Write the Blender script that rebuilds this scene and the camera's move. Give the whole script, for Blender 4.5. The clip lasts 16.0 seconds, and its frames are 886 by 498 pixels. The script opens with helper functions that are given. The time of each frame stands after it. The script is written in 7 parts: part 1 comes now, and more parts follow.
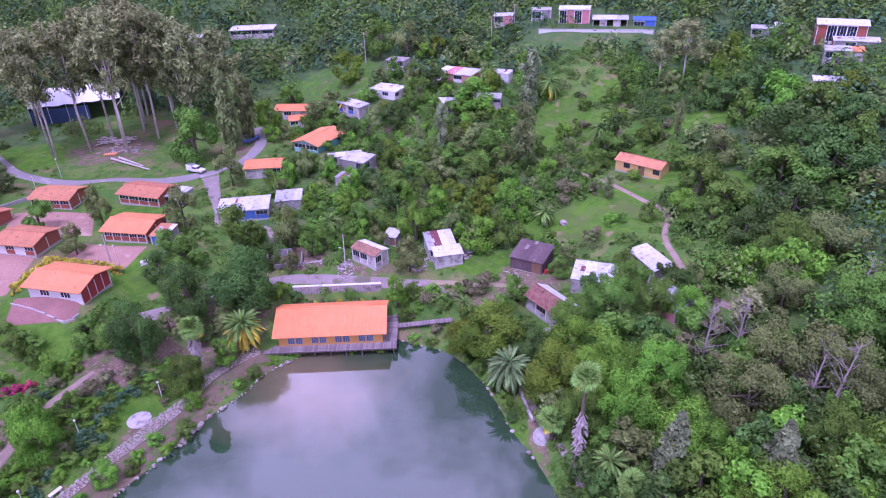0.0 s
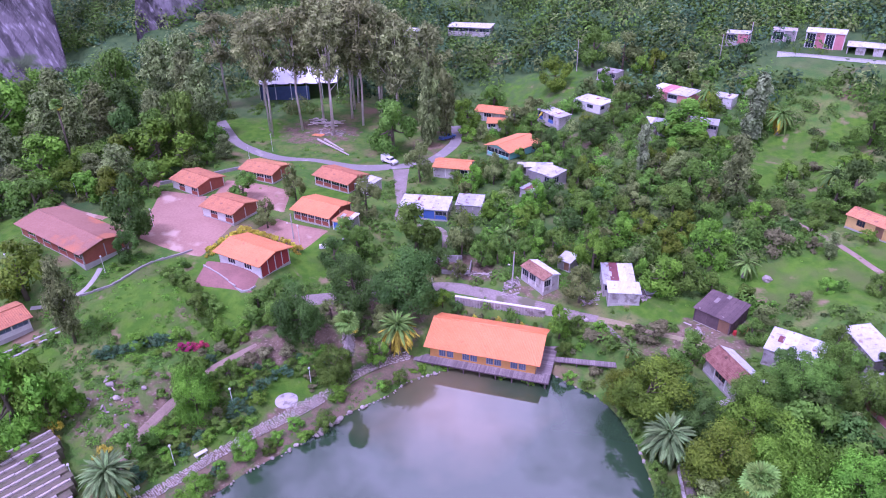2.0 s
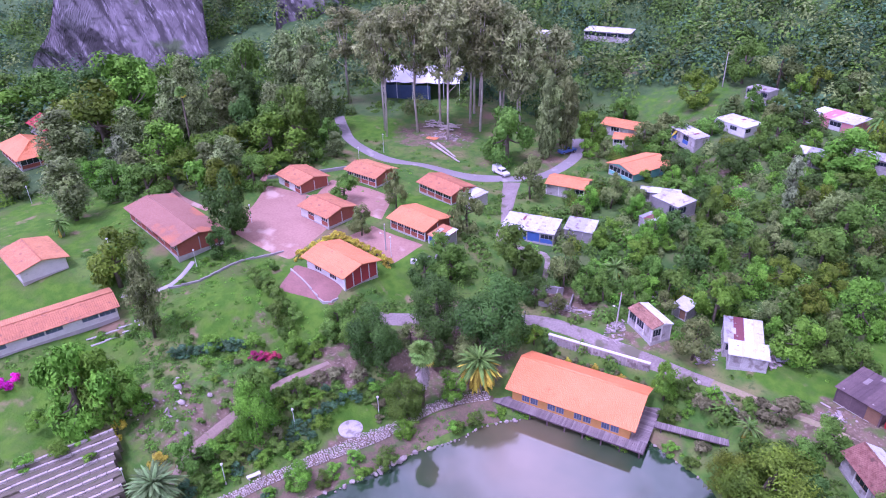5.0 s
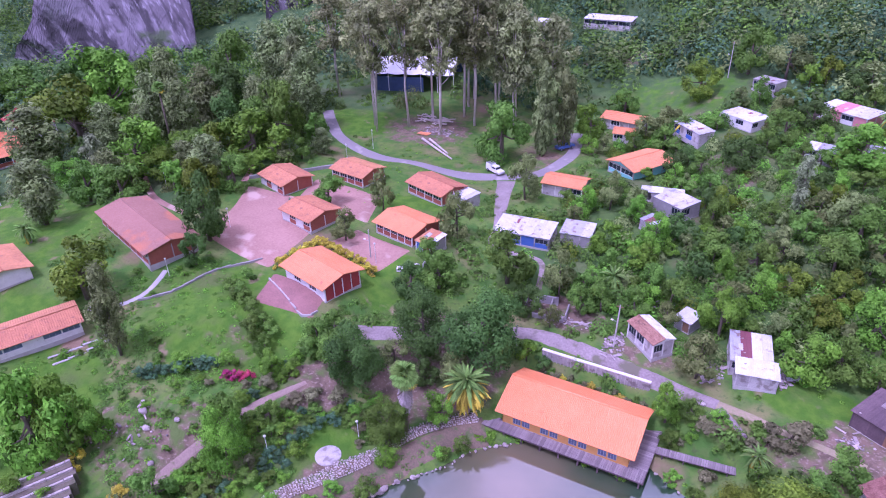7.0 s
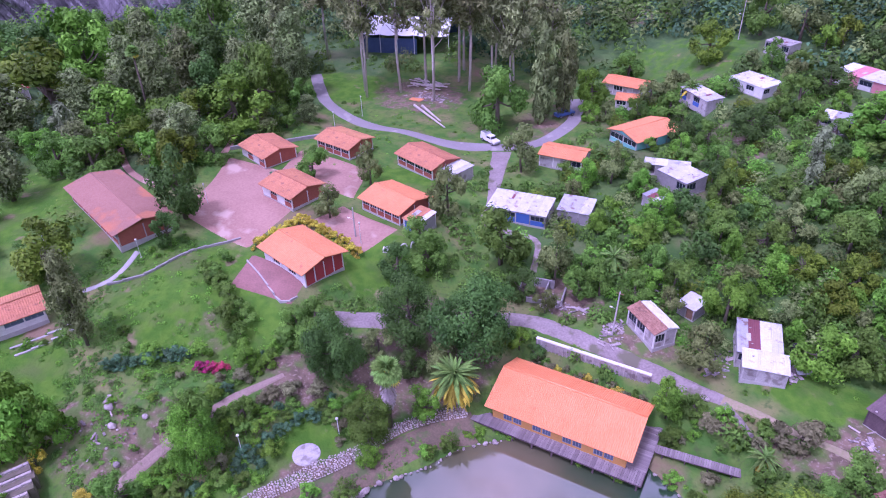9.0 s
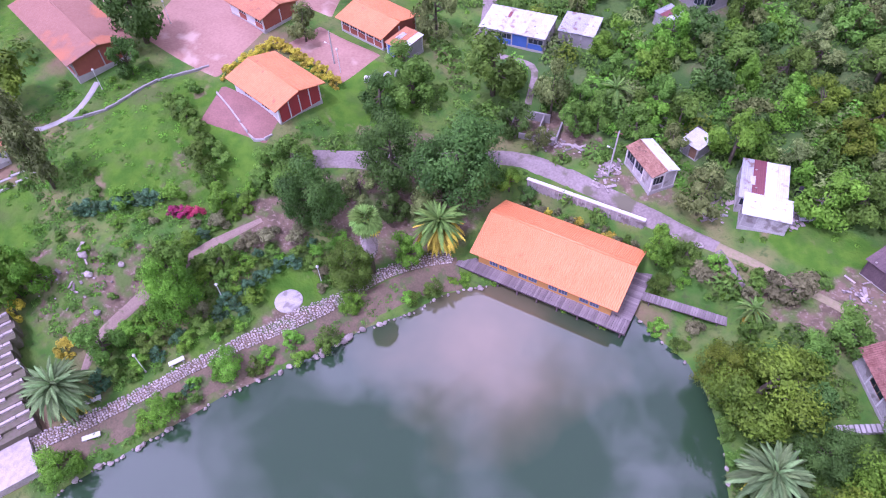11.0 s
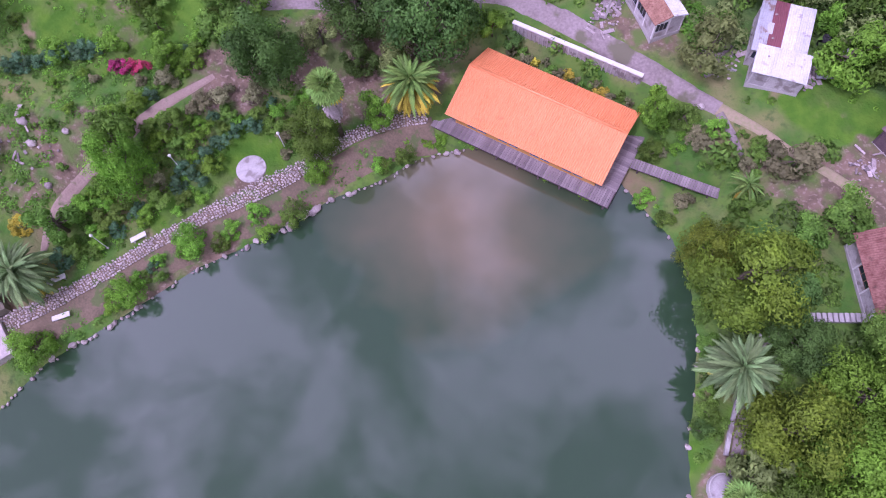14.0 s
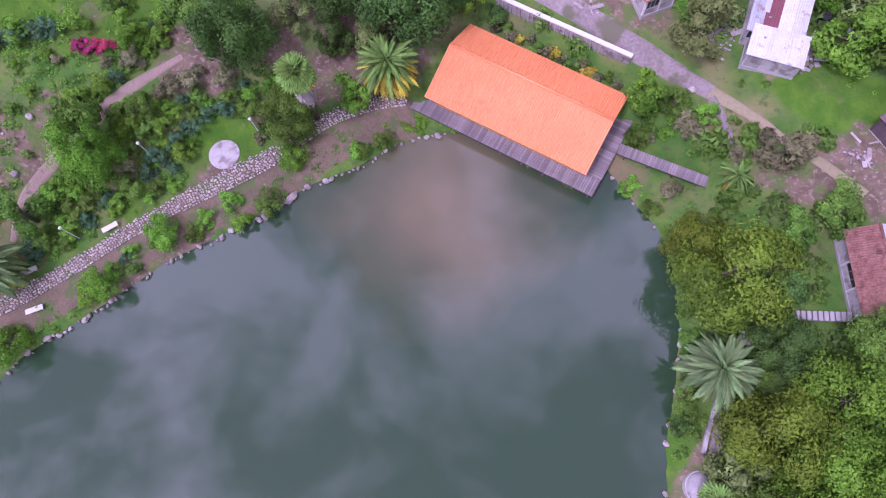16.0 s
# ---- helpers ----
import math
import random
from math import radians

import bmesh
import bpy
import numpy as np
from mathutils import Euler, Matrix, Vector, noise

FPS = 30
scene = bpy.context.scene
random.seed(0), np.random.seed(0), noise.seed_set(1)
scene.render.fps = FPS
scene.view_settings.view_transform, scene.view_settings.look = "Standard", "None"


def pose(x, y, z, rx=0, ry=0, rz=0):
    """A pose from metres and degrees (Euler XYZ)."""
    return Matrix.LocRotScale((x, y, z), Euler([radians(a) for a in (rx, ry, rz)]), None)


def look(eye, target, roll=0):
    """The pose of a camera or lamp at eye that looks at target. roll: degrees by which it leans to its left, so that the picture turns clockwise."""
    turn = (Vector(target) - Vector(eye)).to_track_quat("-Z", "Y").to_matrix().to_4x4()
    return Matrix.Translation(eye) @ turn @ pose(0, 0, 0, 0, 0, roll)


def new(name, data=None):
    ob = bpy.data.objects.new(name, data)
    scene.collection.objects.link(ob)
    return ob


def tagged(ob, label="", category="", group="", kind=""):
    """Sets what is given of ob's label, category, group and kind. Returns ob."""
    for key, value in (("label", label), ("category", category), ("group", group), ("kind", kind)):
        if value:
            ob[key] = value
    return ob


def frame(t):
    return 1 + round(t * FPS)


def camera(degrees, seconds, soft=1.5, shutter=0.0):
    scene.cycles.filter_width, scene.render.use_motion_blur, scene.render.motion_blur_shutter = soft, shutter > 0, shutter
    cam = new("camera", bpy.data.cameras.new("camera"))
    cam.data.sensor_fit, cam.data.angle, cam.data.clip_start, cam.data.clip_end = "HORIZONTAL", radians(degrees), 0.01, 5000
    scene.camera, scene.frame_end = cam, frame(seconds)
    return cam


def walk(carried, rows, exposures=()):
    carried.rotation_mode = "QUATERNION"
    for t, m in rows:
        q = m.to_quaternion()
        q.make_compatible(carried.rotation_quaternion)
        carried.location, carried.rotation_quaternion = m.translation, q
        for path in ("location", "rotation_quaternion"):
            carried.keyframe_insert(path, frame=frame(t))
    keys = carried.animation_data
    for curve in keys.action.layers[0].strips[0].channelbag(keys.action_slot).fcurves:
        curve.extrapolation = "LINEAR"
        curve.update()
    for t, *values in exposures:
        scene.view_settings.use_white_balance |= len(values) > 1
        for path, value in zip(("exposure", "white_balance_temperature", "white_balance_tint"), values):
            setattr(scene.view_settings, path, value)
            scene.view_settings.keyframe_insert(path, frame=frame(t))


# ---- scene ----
cam = camera(67.0, 16.0, soft=1.1)
PATH = [
    (0, (3.416, -2.875, 74.881), (3.357, -1.131, 73.904), -2.3),
    (0.5, (3.824, -0.476, 74.852), (3.734, 1.267, 73.876), -2.3),
    (1, (4.212, 1.54, 74.851), (3.981, 3.274, 73.881), -2.0),
    (1.5, (4.684, 3.586, 74.919), (4.262, 5.286, 73.953), -1.7),
    (2, (4.984, 5.531, 74.763), (4.382, 7.178, 73.802), -1.4),
    (2.5, (5.325, 7.721, 74.585), (4.55, 9.297, 73.627), -1.2),
    (3, (5.635, 9.916, 74.4), (4.751, 11.434, 73.444), -1.0),
    (3.5, (5.593, 12.159, 74.23), (4.673, 13.655, 73.273), -1.1),
    (4, (5.232, 14.36, 74.037), (4.306, 15.852, 73.079), -1.1),
    (4.5, (4.75, 16.487, 73.798), (3.823, 17.978, 72.839), -1.2),
    (5, (4.345, 18.611, 73.589), (3.416, 20.1, 72.63), -1.3),
    (7.5, (1.521, 29.329, 72.804), (0.595, 30.794, 71.806), -1.7),
    (8, (0.886, 31.388, 72.568), (-0.041, 32.851, 71.568), -1.7),
    (8.5, (0.297, 33.416, 72.391), (-0.626, 34.869, 71.374), -1.8),
    (9, (-0.26, 35.302, 72.113), (-1.16, 36.714, 71.018), -1.9),
    (9.5, (-0.746, 37.366, 72.022), (-1.602, 38.691, 70.791), -2.2),
    (10, (-1.308, 39.298, 71.859), (-2.117, 40.54, 70.517), -2.3),
    (12.5, (-2.962, 50.133, 72.298), (-3.562, 50.945, 70.571), -5.3),
    (13, (-3.661, 52.068, 72.456), (-4.215, 52.805, 70.681), -5.7),
    (13.5, (-4.318, 54.16, 72.59), (-4.825, 54.816, 70.77), -6.3),
    (14, (-4.664, 56.037, 72.572), (-5.13, 56.619, 70.716), -7.4),
    (14.5, (-5.011, 57.852, 72.575), (-5.438, 58.364, 70.689), -8.5),
    (15, (-5.378, 59.773, 72.635), (-5.769, 60.216, 70.725), -10.0),
    (15.5, (-5.656, 61.533, 72.547), (-6.041, 61.964, 70.632), -10.5),
    (16, (-5.785, 62.702, 72.55), (-6.167, 63.132, 70.635), -10.3),
]
walk(cam, [(t, look(eye, target, roll)) for t, eye, target, roll in PATH], [(0.0, 0.11, 5080, 75), (2.0, 0.22, 5060, 74), (3.5, 0.38, 5020, 72), (9.0, 0.17, 5020, 73), (10.0, 0.47, 5060, 69), (13.0, 0.14, 5360, 64), (16.0, 0.06, 5380, 64)])

# ---- world, sun and white balance ----
world = bpy.data.worlds.new("overcast_sky")
scene.world = world
world.use_nodes = True
wn, wl = world.node_tree.nodes, world.node_tree.links
wn.clear()
w_out = wn.new("ShaderNodeOutputWorld")
w_bg = wn.new("ShaderNodeBackground")
w_sky = wn.new("ShaderNodeTexSky")
w_sky.sky_type, w_sky.sun_disc = "NISHITA", False
w_sky.sun_elevation, w_sky.sun_rotation = radians(67), radians(197)
w_coord = wn.new("ShaderNodeTexCoord")
w_noise = wn.new("ShaderNodeTexNoise")
w_noise.inputs["Scale"].default_value, w_noise.inputs["Detail"].default_value = 4.2, 9.0
w_noise.inputs["Roughness"].default_value, w_noise.inputs["Distortion"].default_value = 0.56, 0.2
w_ramp = wn.new("ShaderNodeValToRGB")
w_ramp.color_ramp.elements[0].position, w_ramp.color_ramp.elements[0].color = 0.43, (3.4, 3.35, 3.35, 1)
w_ramp.color_ramp.elements[1].position, w_ramp.color_ramp.elements[1].color = 0.60, (13.9, 13.5, 13.4, 1)
w_mix = wn.new("ShaderNodeMix")
w_mix.data_type = "RGBA"
w_mix.inputs["Factor"].default_value = 0.92
w_bg.inputs["Strength"].default_value = 0.165
w_place = wn.new("ShaderNodeMapping")
w_place.inputs["Location"].default_value = (1.3, 4.4, 2.2)
wl.new(w_coord.outputs["Generated"], w_place.inputs["Vector"])
wl.new(w_place.outputs["Vector"], w_noise.inputs["Vector"])
wl.new(w_noise.outputs["Fac"], w_ramp.inputs["Fac"])
wl.new(w_sky.outputs["Color"], w_mix.inputs["A"])
w_sep, w_rise, w_scale = wn.new("ShaderNodeSeparateXYZ"), wn.new("ShaderNodeMapRange"), wn.new("ShaderNodeVectorMath")
w_rise.inputs["From Min"].default_value, w_rise.inputs["From Max"].default_value = 0.55, 1.0
w_rise.inputs["To Min"].default_value, w_rise.inputs["To Max"].default_value = 1.35, 0.45  # hazy cloud, brighter towards the horizon
w_scale.operation = "SCALE"
wl.new(w_coord.outputs["Generated"], w_sep.inputs["Vector"])
wl.new(w_sep.outputs["Z"], w_rise.inputs["Value"])
wl.new(w_ramp.outputs["Color"], w_scale.inputs["Vector"])
wl.new(w_rise.outputs["Result"], w_scale.inputs["Scale"])
wl.new(w_scale.outputs["Vector"], w_mix.inputs["B"])
wl.new(w_mix.outputs["Result"], w_bg.inputs["Color"])
wl.new(w_bg.outputs["Background"], w_out.inputs["Surface"])

sun_data = bpy.data.lights.new("sun", "SUN")
sun_data.energy, sun_data.angle, sun_data.color = 2.1, radians(11), (1.0, 0.96, 0.92)
sun = new("sun", sun_data)
sun.matrix_world = look((-50, -60, 150), (-30, 0, 0))


# ---- materials ----
def mat(name, a, b, scale=1.5, rough=0.85, fine=9.0, bump=0.25, vary=0.0, island=0.0, metal=0.0, leaf=0.0, dist=0.03, spots=None, tone=0.0):
    """A two-scale noisy surface between the colours a and b. vary: change from object to object; island: from piece to piece."""
    m = bpy.data.materials.new(name)
    m.use_nodes = True
    n, l = m.node_tree.nodes, m.node_tree.links
    bsdf, out = n["Principled BSDF"], n["Material Output"]
    tc = n.new("ShaderNodeTexCoord")
    big, small = n.new("ShaderNodeTexNoise"), n.new("ShaderNodeTexNoise")
    big.inputs["Scale"].default_value, big.inputs["Detail"].default_value = scale, 4
    small.inputs["Scale"].default_value, small.inputs["Detail"].default_value = fine, 6
    l.new(tc.outputs["Object"], big.inputs["Vector"])
    l.new(tc.outputs["Object"], small.inputs["Vector"])
    add = n.new("ShaderNodeMath")
    add.operation = "MULTIPLY_ADD"
    add.inputs[1].default_value = 0.5
    l.new(small.outputs["Fac"], add.inputs[0])
    half = n.new("ShaderNodeMath")
    half.operation = "MULTIPLY"
    half.inputs[1].default_value = 0.5
    l.new(big.outputs["Fac"], half.inputs[0])
    l.new(half.outputs[0], add.inputs[2])
    ramp = n.new("ShaderNodeMapRange")
    ramp.inputs["From Min"].default_value, ramp.inputs["From Max"].default_value = 0.36, 0.64
    l.new(add.outputs[0], ramp.inputs["Value"])
    mix = n.new("ShaderNodeMix")
    mix.data_type = "RGBA"
    mix.inputs["A"].default_value, mix.inputs["B"].default_value = (*a, 1), (*b, 1)
    l.new(ramp.outputs["Result"], mix.inputs["Factor"])
    colour = mix.outputs["Result"]
    if spots:
        third = n.new("ShaderNodeTexNoise")
        third.inputs["Scale"].default_value, third.inputs["Detail"].default_value = spots[0], 5
        l.new(tc.outputs["Object"], third.inputs["Vector"])
        r3 = n.new("ShaderNodeMapRange")
        r3.inputs["From Min"].default_value, r3.inputs["From Max"].default_value = spots[1], spots[1] + 0.08
        l.new(third.outputs["Fac"], r3.inputs["Value"])
        m3 = n.new("ShaderNodeMix")
        m3.data_type = "RGBA"
        m3.inputs["B"].default_value = (*spots[2], 1)
        l.new(r3.outputs["Result"], m3.inputs["Factor"])
        l.new(colour, m3.inputs["A"])
        colour = m3.outputs["Result"]
    if vary or island:
        hsv = n.new("ShaderNodeHueSaturation")
        value = None
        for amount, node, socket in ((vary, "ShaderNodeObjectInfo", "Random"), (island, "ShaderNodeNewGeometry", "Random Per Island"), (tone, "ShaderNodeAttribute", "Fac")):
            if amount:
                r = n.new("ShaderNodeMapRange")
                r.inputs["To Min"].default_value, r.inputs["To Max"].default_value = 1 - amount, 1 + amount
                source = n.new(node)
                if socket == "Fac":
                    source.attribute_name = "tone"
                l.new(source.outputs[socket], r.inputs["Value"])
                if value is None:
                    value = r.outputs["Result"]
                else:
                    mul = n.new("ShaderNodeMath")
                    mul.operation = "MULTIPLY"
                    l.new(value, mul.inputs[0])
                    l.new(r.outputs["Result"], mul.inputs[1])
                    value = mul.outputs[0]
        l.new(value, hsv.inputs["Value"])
        if vary:
            hue = n.new("ShaderNodeMapRange")
            hue.inputs["To Min"].default_value, hue.inputs["To Max"].default_value = 0.5 - vary * 0.06, 0.5 + vary * 0.06
            info = n.new("ShaderNodeObjectInfo")
            l.new(info.outputs["Random"], hue.inputs["Value"])
            l.new(hue.outputs["Result"], hsv.inputs["Hue"])
        l.new(colour, hsv.inputs["Color"])
        colour = hsv.outputs["Color"]
    l.new(colour, bsdf.inputs["Base Color"])
    bsdf.inputs["Roughness"].default_value = rough
    bsdf.inputs["Metallic"].default_value = metal
    if bump:
        b_node = n.new("ShaderNodeBump")
        b_node.inputs["Strength"].default_value, b_node.inputs["Distance"].default_value = bump, dist
        l.new(small.outputs["Fac"], b_node.inputs["Height"])
        l.new(b_node.outputs["Normal"], bsdf.inputs["Normal"])
    if leaf:
        tr = n.new("ShaderNodeBsdfTranslucent")
        l.new(colour, tr.inputs["Color"])
        ms = n.new("ShaderNodeMixShader")
        ms.inputs["Fac"].default_value = leaf
        l.new(bsdf.outputs["BSDF"], ms.inputs[1])
        l.new(tr.outputs["BSDF"], ms.inputs[2])
        l.new(ms.outputs["Shader"], out.inputs["Surface"])
        bsdf.inputs["Specular IOR Level"].default_value = 0.16
    return m


M = {}
M["roof_new"] = mat("orange_roof_tile", (0.86, 0.315, 0.125), (0.80, 0.265, 0.095), 0.25, 0.55, 2.5, 0.1, spots=(0.5, 0.66, (0.66, 0.19, 0.075)))
M["roof_tile"] = mat("weathered_red_tile", (0.57, 0.245, 0.118), (0.42, 0.172, 0.086), 0.35, 0.8, 2.2, 0.2, vary=0.12, spots=(0.7, 0.60, (0.33, 0.145, 0.095)))
M["roof_bright"] = mat("clean_orange_tile", (0.72, 0.285, 0.112), (0.62, 0.225, 0.085), 0.3, 0.7, 2.4, 0.15, spots=(0.8, 0.64, (0.48, 0.17, 0.085)))
M["roof_dull"] = mat("dusty_brown_red_tile", (0.37, 0.195, 0.14), (0.30, 0.15, 0.108), 0.2, 0.85, 2.0, 0.2, spots=(0.16, 0.58, (0.46, 0.185, 0.095)))
M["roof_old"] = mat("mossy_old_clay_tile", (0.19, 0.082, 0.054), (0.37, 0.205, 0.145), 1.6, 0.9, 5.0, 0.4, vary=0.2, spots=(0.9, 0.6, (0.13, 0.068, 0.046)))
M["white"] = mat("white_limewash", (0.72, 0.71, 0.69), (0.60, 0.59, 0.57), 1.2, 0.85, 8.0, 0.1, spots=(1.8, 0.64, (0.45, 0.43, 0.40)))
M["red_wall"] = mat("dark_red_paint", (0.40, 0.05, 0.045), (0.33, 0.045, 0.045), 0.8, 0.8, 6.0, 0.1)
M["brick"] = mat("brick_red_wall", (0.36, 0.11, 0.065), (0.29, 0.085, 0.055), 1.5, 0.9, 14.0, 0.3)
M["ochre"] = mat("ochre_painted_wall", (0.62, 0.33, 0.09), (0.54, 0.27, 0.07), 1.0, 0.85, 8.0, 0.1)
M["yellow"] = mat("faded_yellow_wall", (0.66, 0.45, 0.17), (0.56, 0.36, 0.13), 1.0, 0.85, 8.0, 0.1)
M["teal"] = mat("turquoise_paint", (0.20, 0.55, 0.52), (0.16, 0.47, 0.45), 1.0, 0.85, 8.0, 0.1)
M["pink"] = mat("pink_paint", (0.60, 0.25, 0.27), (0.52, 0.19, 0.21), 1.0, 0.85, 8.0, 0.1)
M["blue"] = mat("blue_paint", (0.07, 0.16, 0.48), (0.06, 0.13, 0.40), 1.0, 0.8, 8.0, 0.1)
M["navy"] = mat("dark_blue_tarpaulin", (0.045, 0.085, 0.18), (0.03, 0.06, 0.13), 0.7, 0.7, 5.0, 0.2)
M["grey_wall"] = mat("bare_cement_block", (0.36, 0.345, 0.34), (0.27, 0.255, 0.25), 1.4, 0.95, 10.0, 0.3)
M["pale_wall"] = mat("pale_cement_render", (0.50, 0.475, 0.46), (0.34, 0.315, 0.305), 0.9, 0.9, 6.0, 0.2, vary=0.2, spots=(0.8, 0.54, (0.25, 0.222, 0.205)))
M["concrete"] = mat("worn_concrete", (0.47, 0.45, 0.43), (0.37, 0.35, 0.335), 0.9, 0.9, 10.0, 0.25)
M["zinc"] = mat("weathered_zinc_sheet", (0.55, 0.56, 0.60), (0.40, 0.40, 0.43), 0.8, 0.5, 5.0, 0.1, vary=0.25, metal=0.2, spots=(0.8, 0.57, (0.30, 0.215, 0.17)))
M["zinc_white"] = mat("white_roof_sheet", (0.66, 0.67, 0.70), (0.48, 0.485, 0.51), 0.7, 0.55, 5.0, 0.1, vary=0.15, spots=(1.0, 0.60, (0.40, 0.35, 0.31)))
M["rust"] = mat("rusty_maroon_sheet", (0.25, 0.075, 0.08), (0.19, 0.06, 0.065), 0.9, 0.6, 6.0, 0.15, vary=0.15)
M["membrane"] = mat("white_tent_membrane", (0.82, 0.83, 0.86), (0.74, 0.75, 0.79), 0.4, 0.5, 3.0, 0.05)
M["deck"] = mat("grey_weathered_plank", (0.30, 0.255, 0.25), (0.21, 0.175, 0.175), 0.6, 0.85, 7.0, 0.3, vary=0.25)
M["dark_wood"] = mat("dark_aged_board", (0.145, 0.10, 0.105), (0.095, 0.065, 0.07), 1.0, 0.9, 8.0, 0.4, vary=0.25)
M["wood"] = mat("brown_timber", (0.26, 0.15, 0.085), (0.19, 0.105, 0.06), 1.5, 0.8, 9.0, 0.3)
M["frame"] = mat("grey_blue_metal_frame", (0.30, 0.34, 0.42), (0.24, 0.28, 0.35), 2.0, 0.5, 9.0, 0.05)
M["white_metal"] = mat("white_painted_metal", (0.76, 0.77, 0.78), (0.66, 0.67, 0.68), 2.0, 0.45, 9.0, 0.05)
M["grey_metal"] = mat("galvanised_steel", (0.45, 0.46, 0.48), (0.37, 0.38, 0.40), 2.0, 0.45, 9.0, 0.05, metal=0.6)
M["terrace_brick"] = mat("dark_red_brick_paving", (0.33, 0.165, 0.14), (0.23, 0.12, 0.1), 0.5, 0.9, 4.0, 0.3)
M["plaza"] = mat("pink_brick_paving", (0.43, 0.255, 0.195), (0.32, 0.178, 0.135), 0.16, 0.9, 2.4, 0.2, spots=(0.16, 0.57, (0.50, 0.355, 0.285)))
M["asphalt"] = mat("pale_worn_road", (0.31, 0.285, 0.285), (0.24, 0.215, 0.215), 0.15, 0.95, 4.0, 0.2, spots=(0.3, 0.60, (0.36, 0.33, 0.31)))
M["dirt_road"] = mat("stony_dirt_road", (0.34, 0.285, 0.27), (0.20, 0.165, 0.15), 0.3, 0.95, 3.0, 0.5, spots=(0.28, 0.55, (0.15, 0.145, 0.09)), dist=0.06)
M["track"] = mat("tan_worn_earth", (0.36, 0.28, 0.19), (0.24, 0.24, 0.11), 0.35, 0.95, 3.0, 0.4)
M["dirt"] = mat("trodden_earth", (0.37, 0.28, 0.225), (0.26, 0.19, 0.145), 0.3, 0.95, 5.0, 0.4, spots=(0.5, 0.6, (0.13, 0.15, 0.06)))
M["tread"] = mat("weedy_dirt_tread", (0.185, 0.15, 0.12), (0.11, 0.12, 0.06), 0.4, 0.95, 2.5, 0.5, dist=0.1)
M["hall_pane"] = mat("sky_blue_window_glass", (0.15, 0.19, 0.28), (0.09, 0.12, 0.19), 0.5, 0.12, 2.0, 0.0)
M["cobble"] = mat("pale_cobble", (0.52, 0.465, 0.435), (0.34, 0.295, 0.275), 1.5, 0.9, 8.0, 0.3, island=0.35)
M["rock"] = mat("grey_lilac_boulder", (0.44, 0.385, 0.36), (0.27, 0.225, 0.205), 1.2, 0.9, 6.0, 0.5, vary=0.25)
M["bank_earth"] = mat("reddish_bank_earth", (0.215, 0.155, 0.102), (0.125, 0.102, 0.062), 0.5, 0.95, 4.0, 0.5, dist=0.08, spots=(0.6, 0.53, (0.10, 0.135, 0.045)))
M["rubble"] = mat("mixed_rubble", (0.42, 0.37, 0.36), (0.24, 0.19, 0.17), 0.8, 0.9, 6.0, 0.4, island=0.5)
M["terrace"] = mat("pale_stone_seat", (0.54, 0.485, 0.46), (0.37, 0.32, 0.30), 0.7, 0.9, 4.0, 0.4)
M["bark"] = mat("grey_brown_bark", (0.155, 0.128, 0.09), (0.092, 0.075, 0.052), 1.5, 0.95, 8.0, 0.5)
M["gum_bark"] = mat("pale_gum_bark", (0.62, 0.56, 0.52), (0.44, 0.38, 0.34), 0.7, 0.85, 5.0, 0.3)
M["dead_wood"] = mat("bleached_dead_wood", (0.33, 0.285, 0.265), (0.215, 0.18, 0.165), 1.0, 0.9, 7.0, 0.3)
M["palm_skirt"] = mat("dry_palm_thatch", (0.42, 0.37, 0.35), (0.26, 0.215, 0.20), 1.5, 0.95, 12.0, 0.8, dist=0.1)
M["pane"] = mat("dark_window_glass", (0.035, 0.045, 0.06), (0.02, 0.028, 0.04), 0.5, 0.08, 2.0, 0.0)
M["rubber"] = mat("black_rubber", (0.02, 0.02, 0.022), (0.03, 0.03, 0.03), 2.0, 0.8, 8.0, 0.1)
M["car_white"] = mat("white_car_paint", (0.78, 0.78, 0.79), (0.74, 0.74, 0.75), 1.0, 0.25, 5.0, 0.0)
M["car_blue"] = mat("blue_car_paint", (0.07, 0.14, 0.38), (0.06, 0.12, 0.33), 1.0, 0.3, 5.0, 0.0)
M["red_plastic"] = mat("red_plastic", (0.55, 0.05, 0.05), (0.48, 0.04, 0.04), 2.0, 0.5, 8.0, 0.0)
LEAF = dict(scale=0.5, rough=0.6, fine=3.0, bump=0.0, vary=0.22, island=0.18, leaf=0.16, tone=0.46)
M["leaf_mid"] = mat("mid_green_leaf", (0.128, 0.25, 0.031), (0.066, 0.15, 0.019), **LEAF)
M["leaf_dark"] = mat("deep_green_leaf", (0.084, 0.17, 0.031), (0.042, 0.096, 0.018), **LEAF)
M["leaf_bright"] = mat("fresh_green_leaf", (0.155, 0.345, 0.026), (0.08, 0.205, 0.016), **LEAF)
M["leaf_yellow"] = mat("yellow_green_leaf", (0.155, 0.235, 0.017), (0.070, 0.128, 0.011), **LEAF)
M["leaf_olive"] = mat("grey_olive_leaf", (0.185, 0.245, 0.068), (0.105, 0.15, 0.04), **LEAF)
M["leaf_brown"] = mat("brownish_eucalyptus_leaf", (0.285, 0.325, 0.125), (0.178, 0.212, 0.080), **LEAF)
M["leaf_casu"] = mat("dark_casuarina_needle", (0.235, 0.310, 0.102), (0.140, 0.196, 0.062), **LEAF)
M["leaf_dry"] = mat("dry_twiggy_leaf", (0.205, 0.212, 0.098), (0.128, 0.136, 0.060), **LEAF)
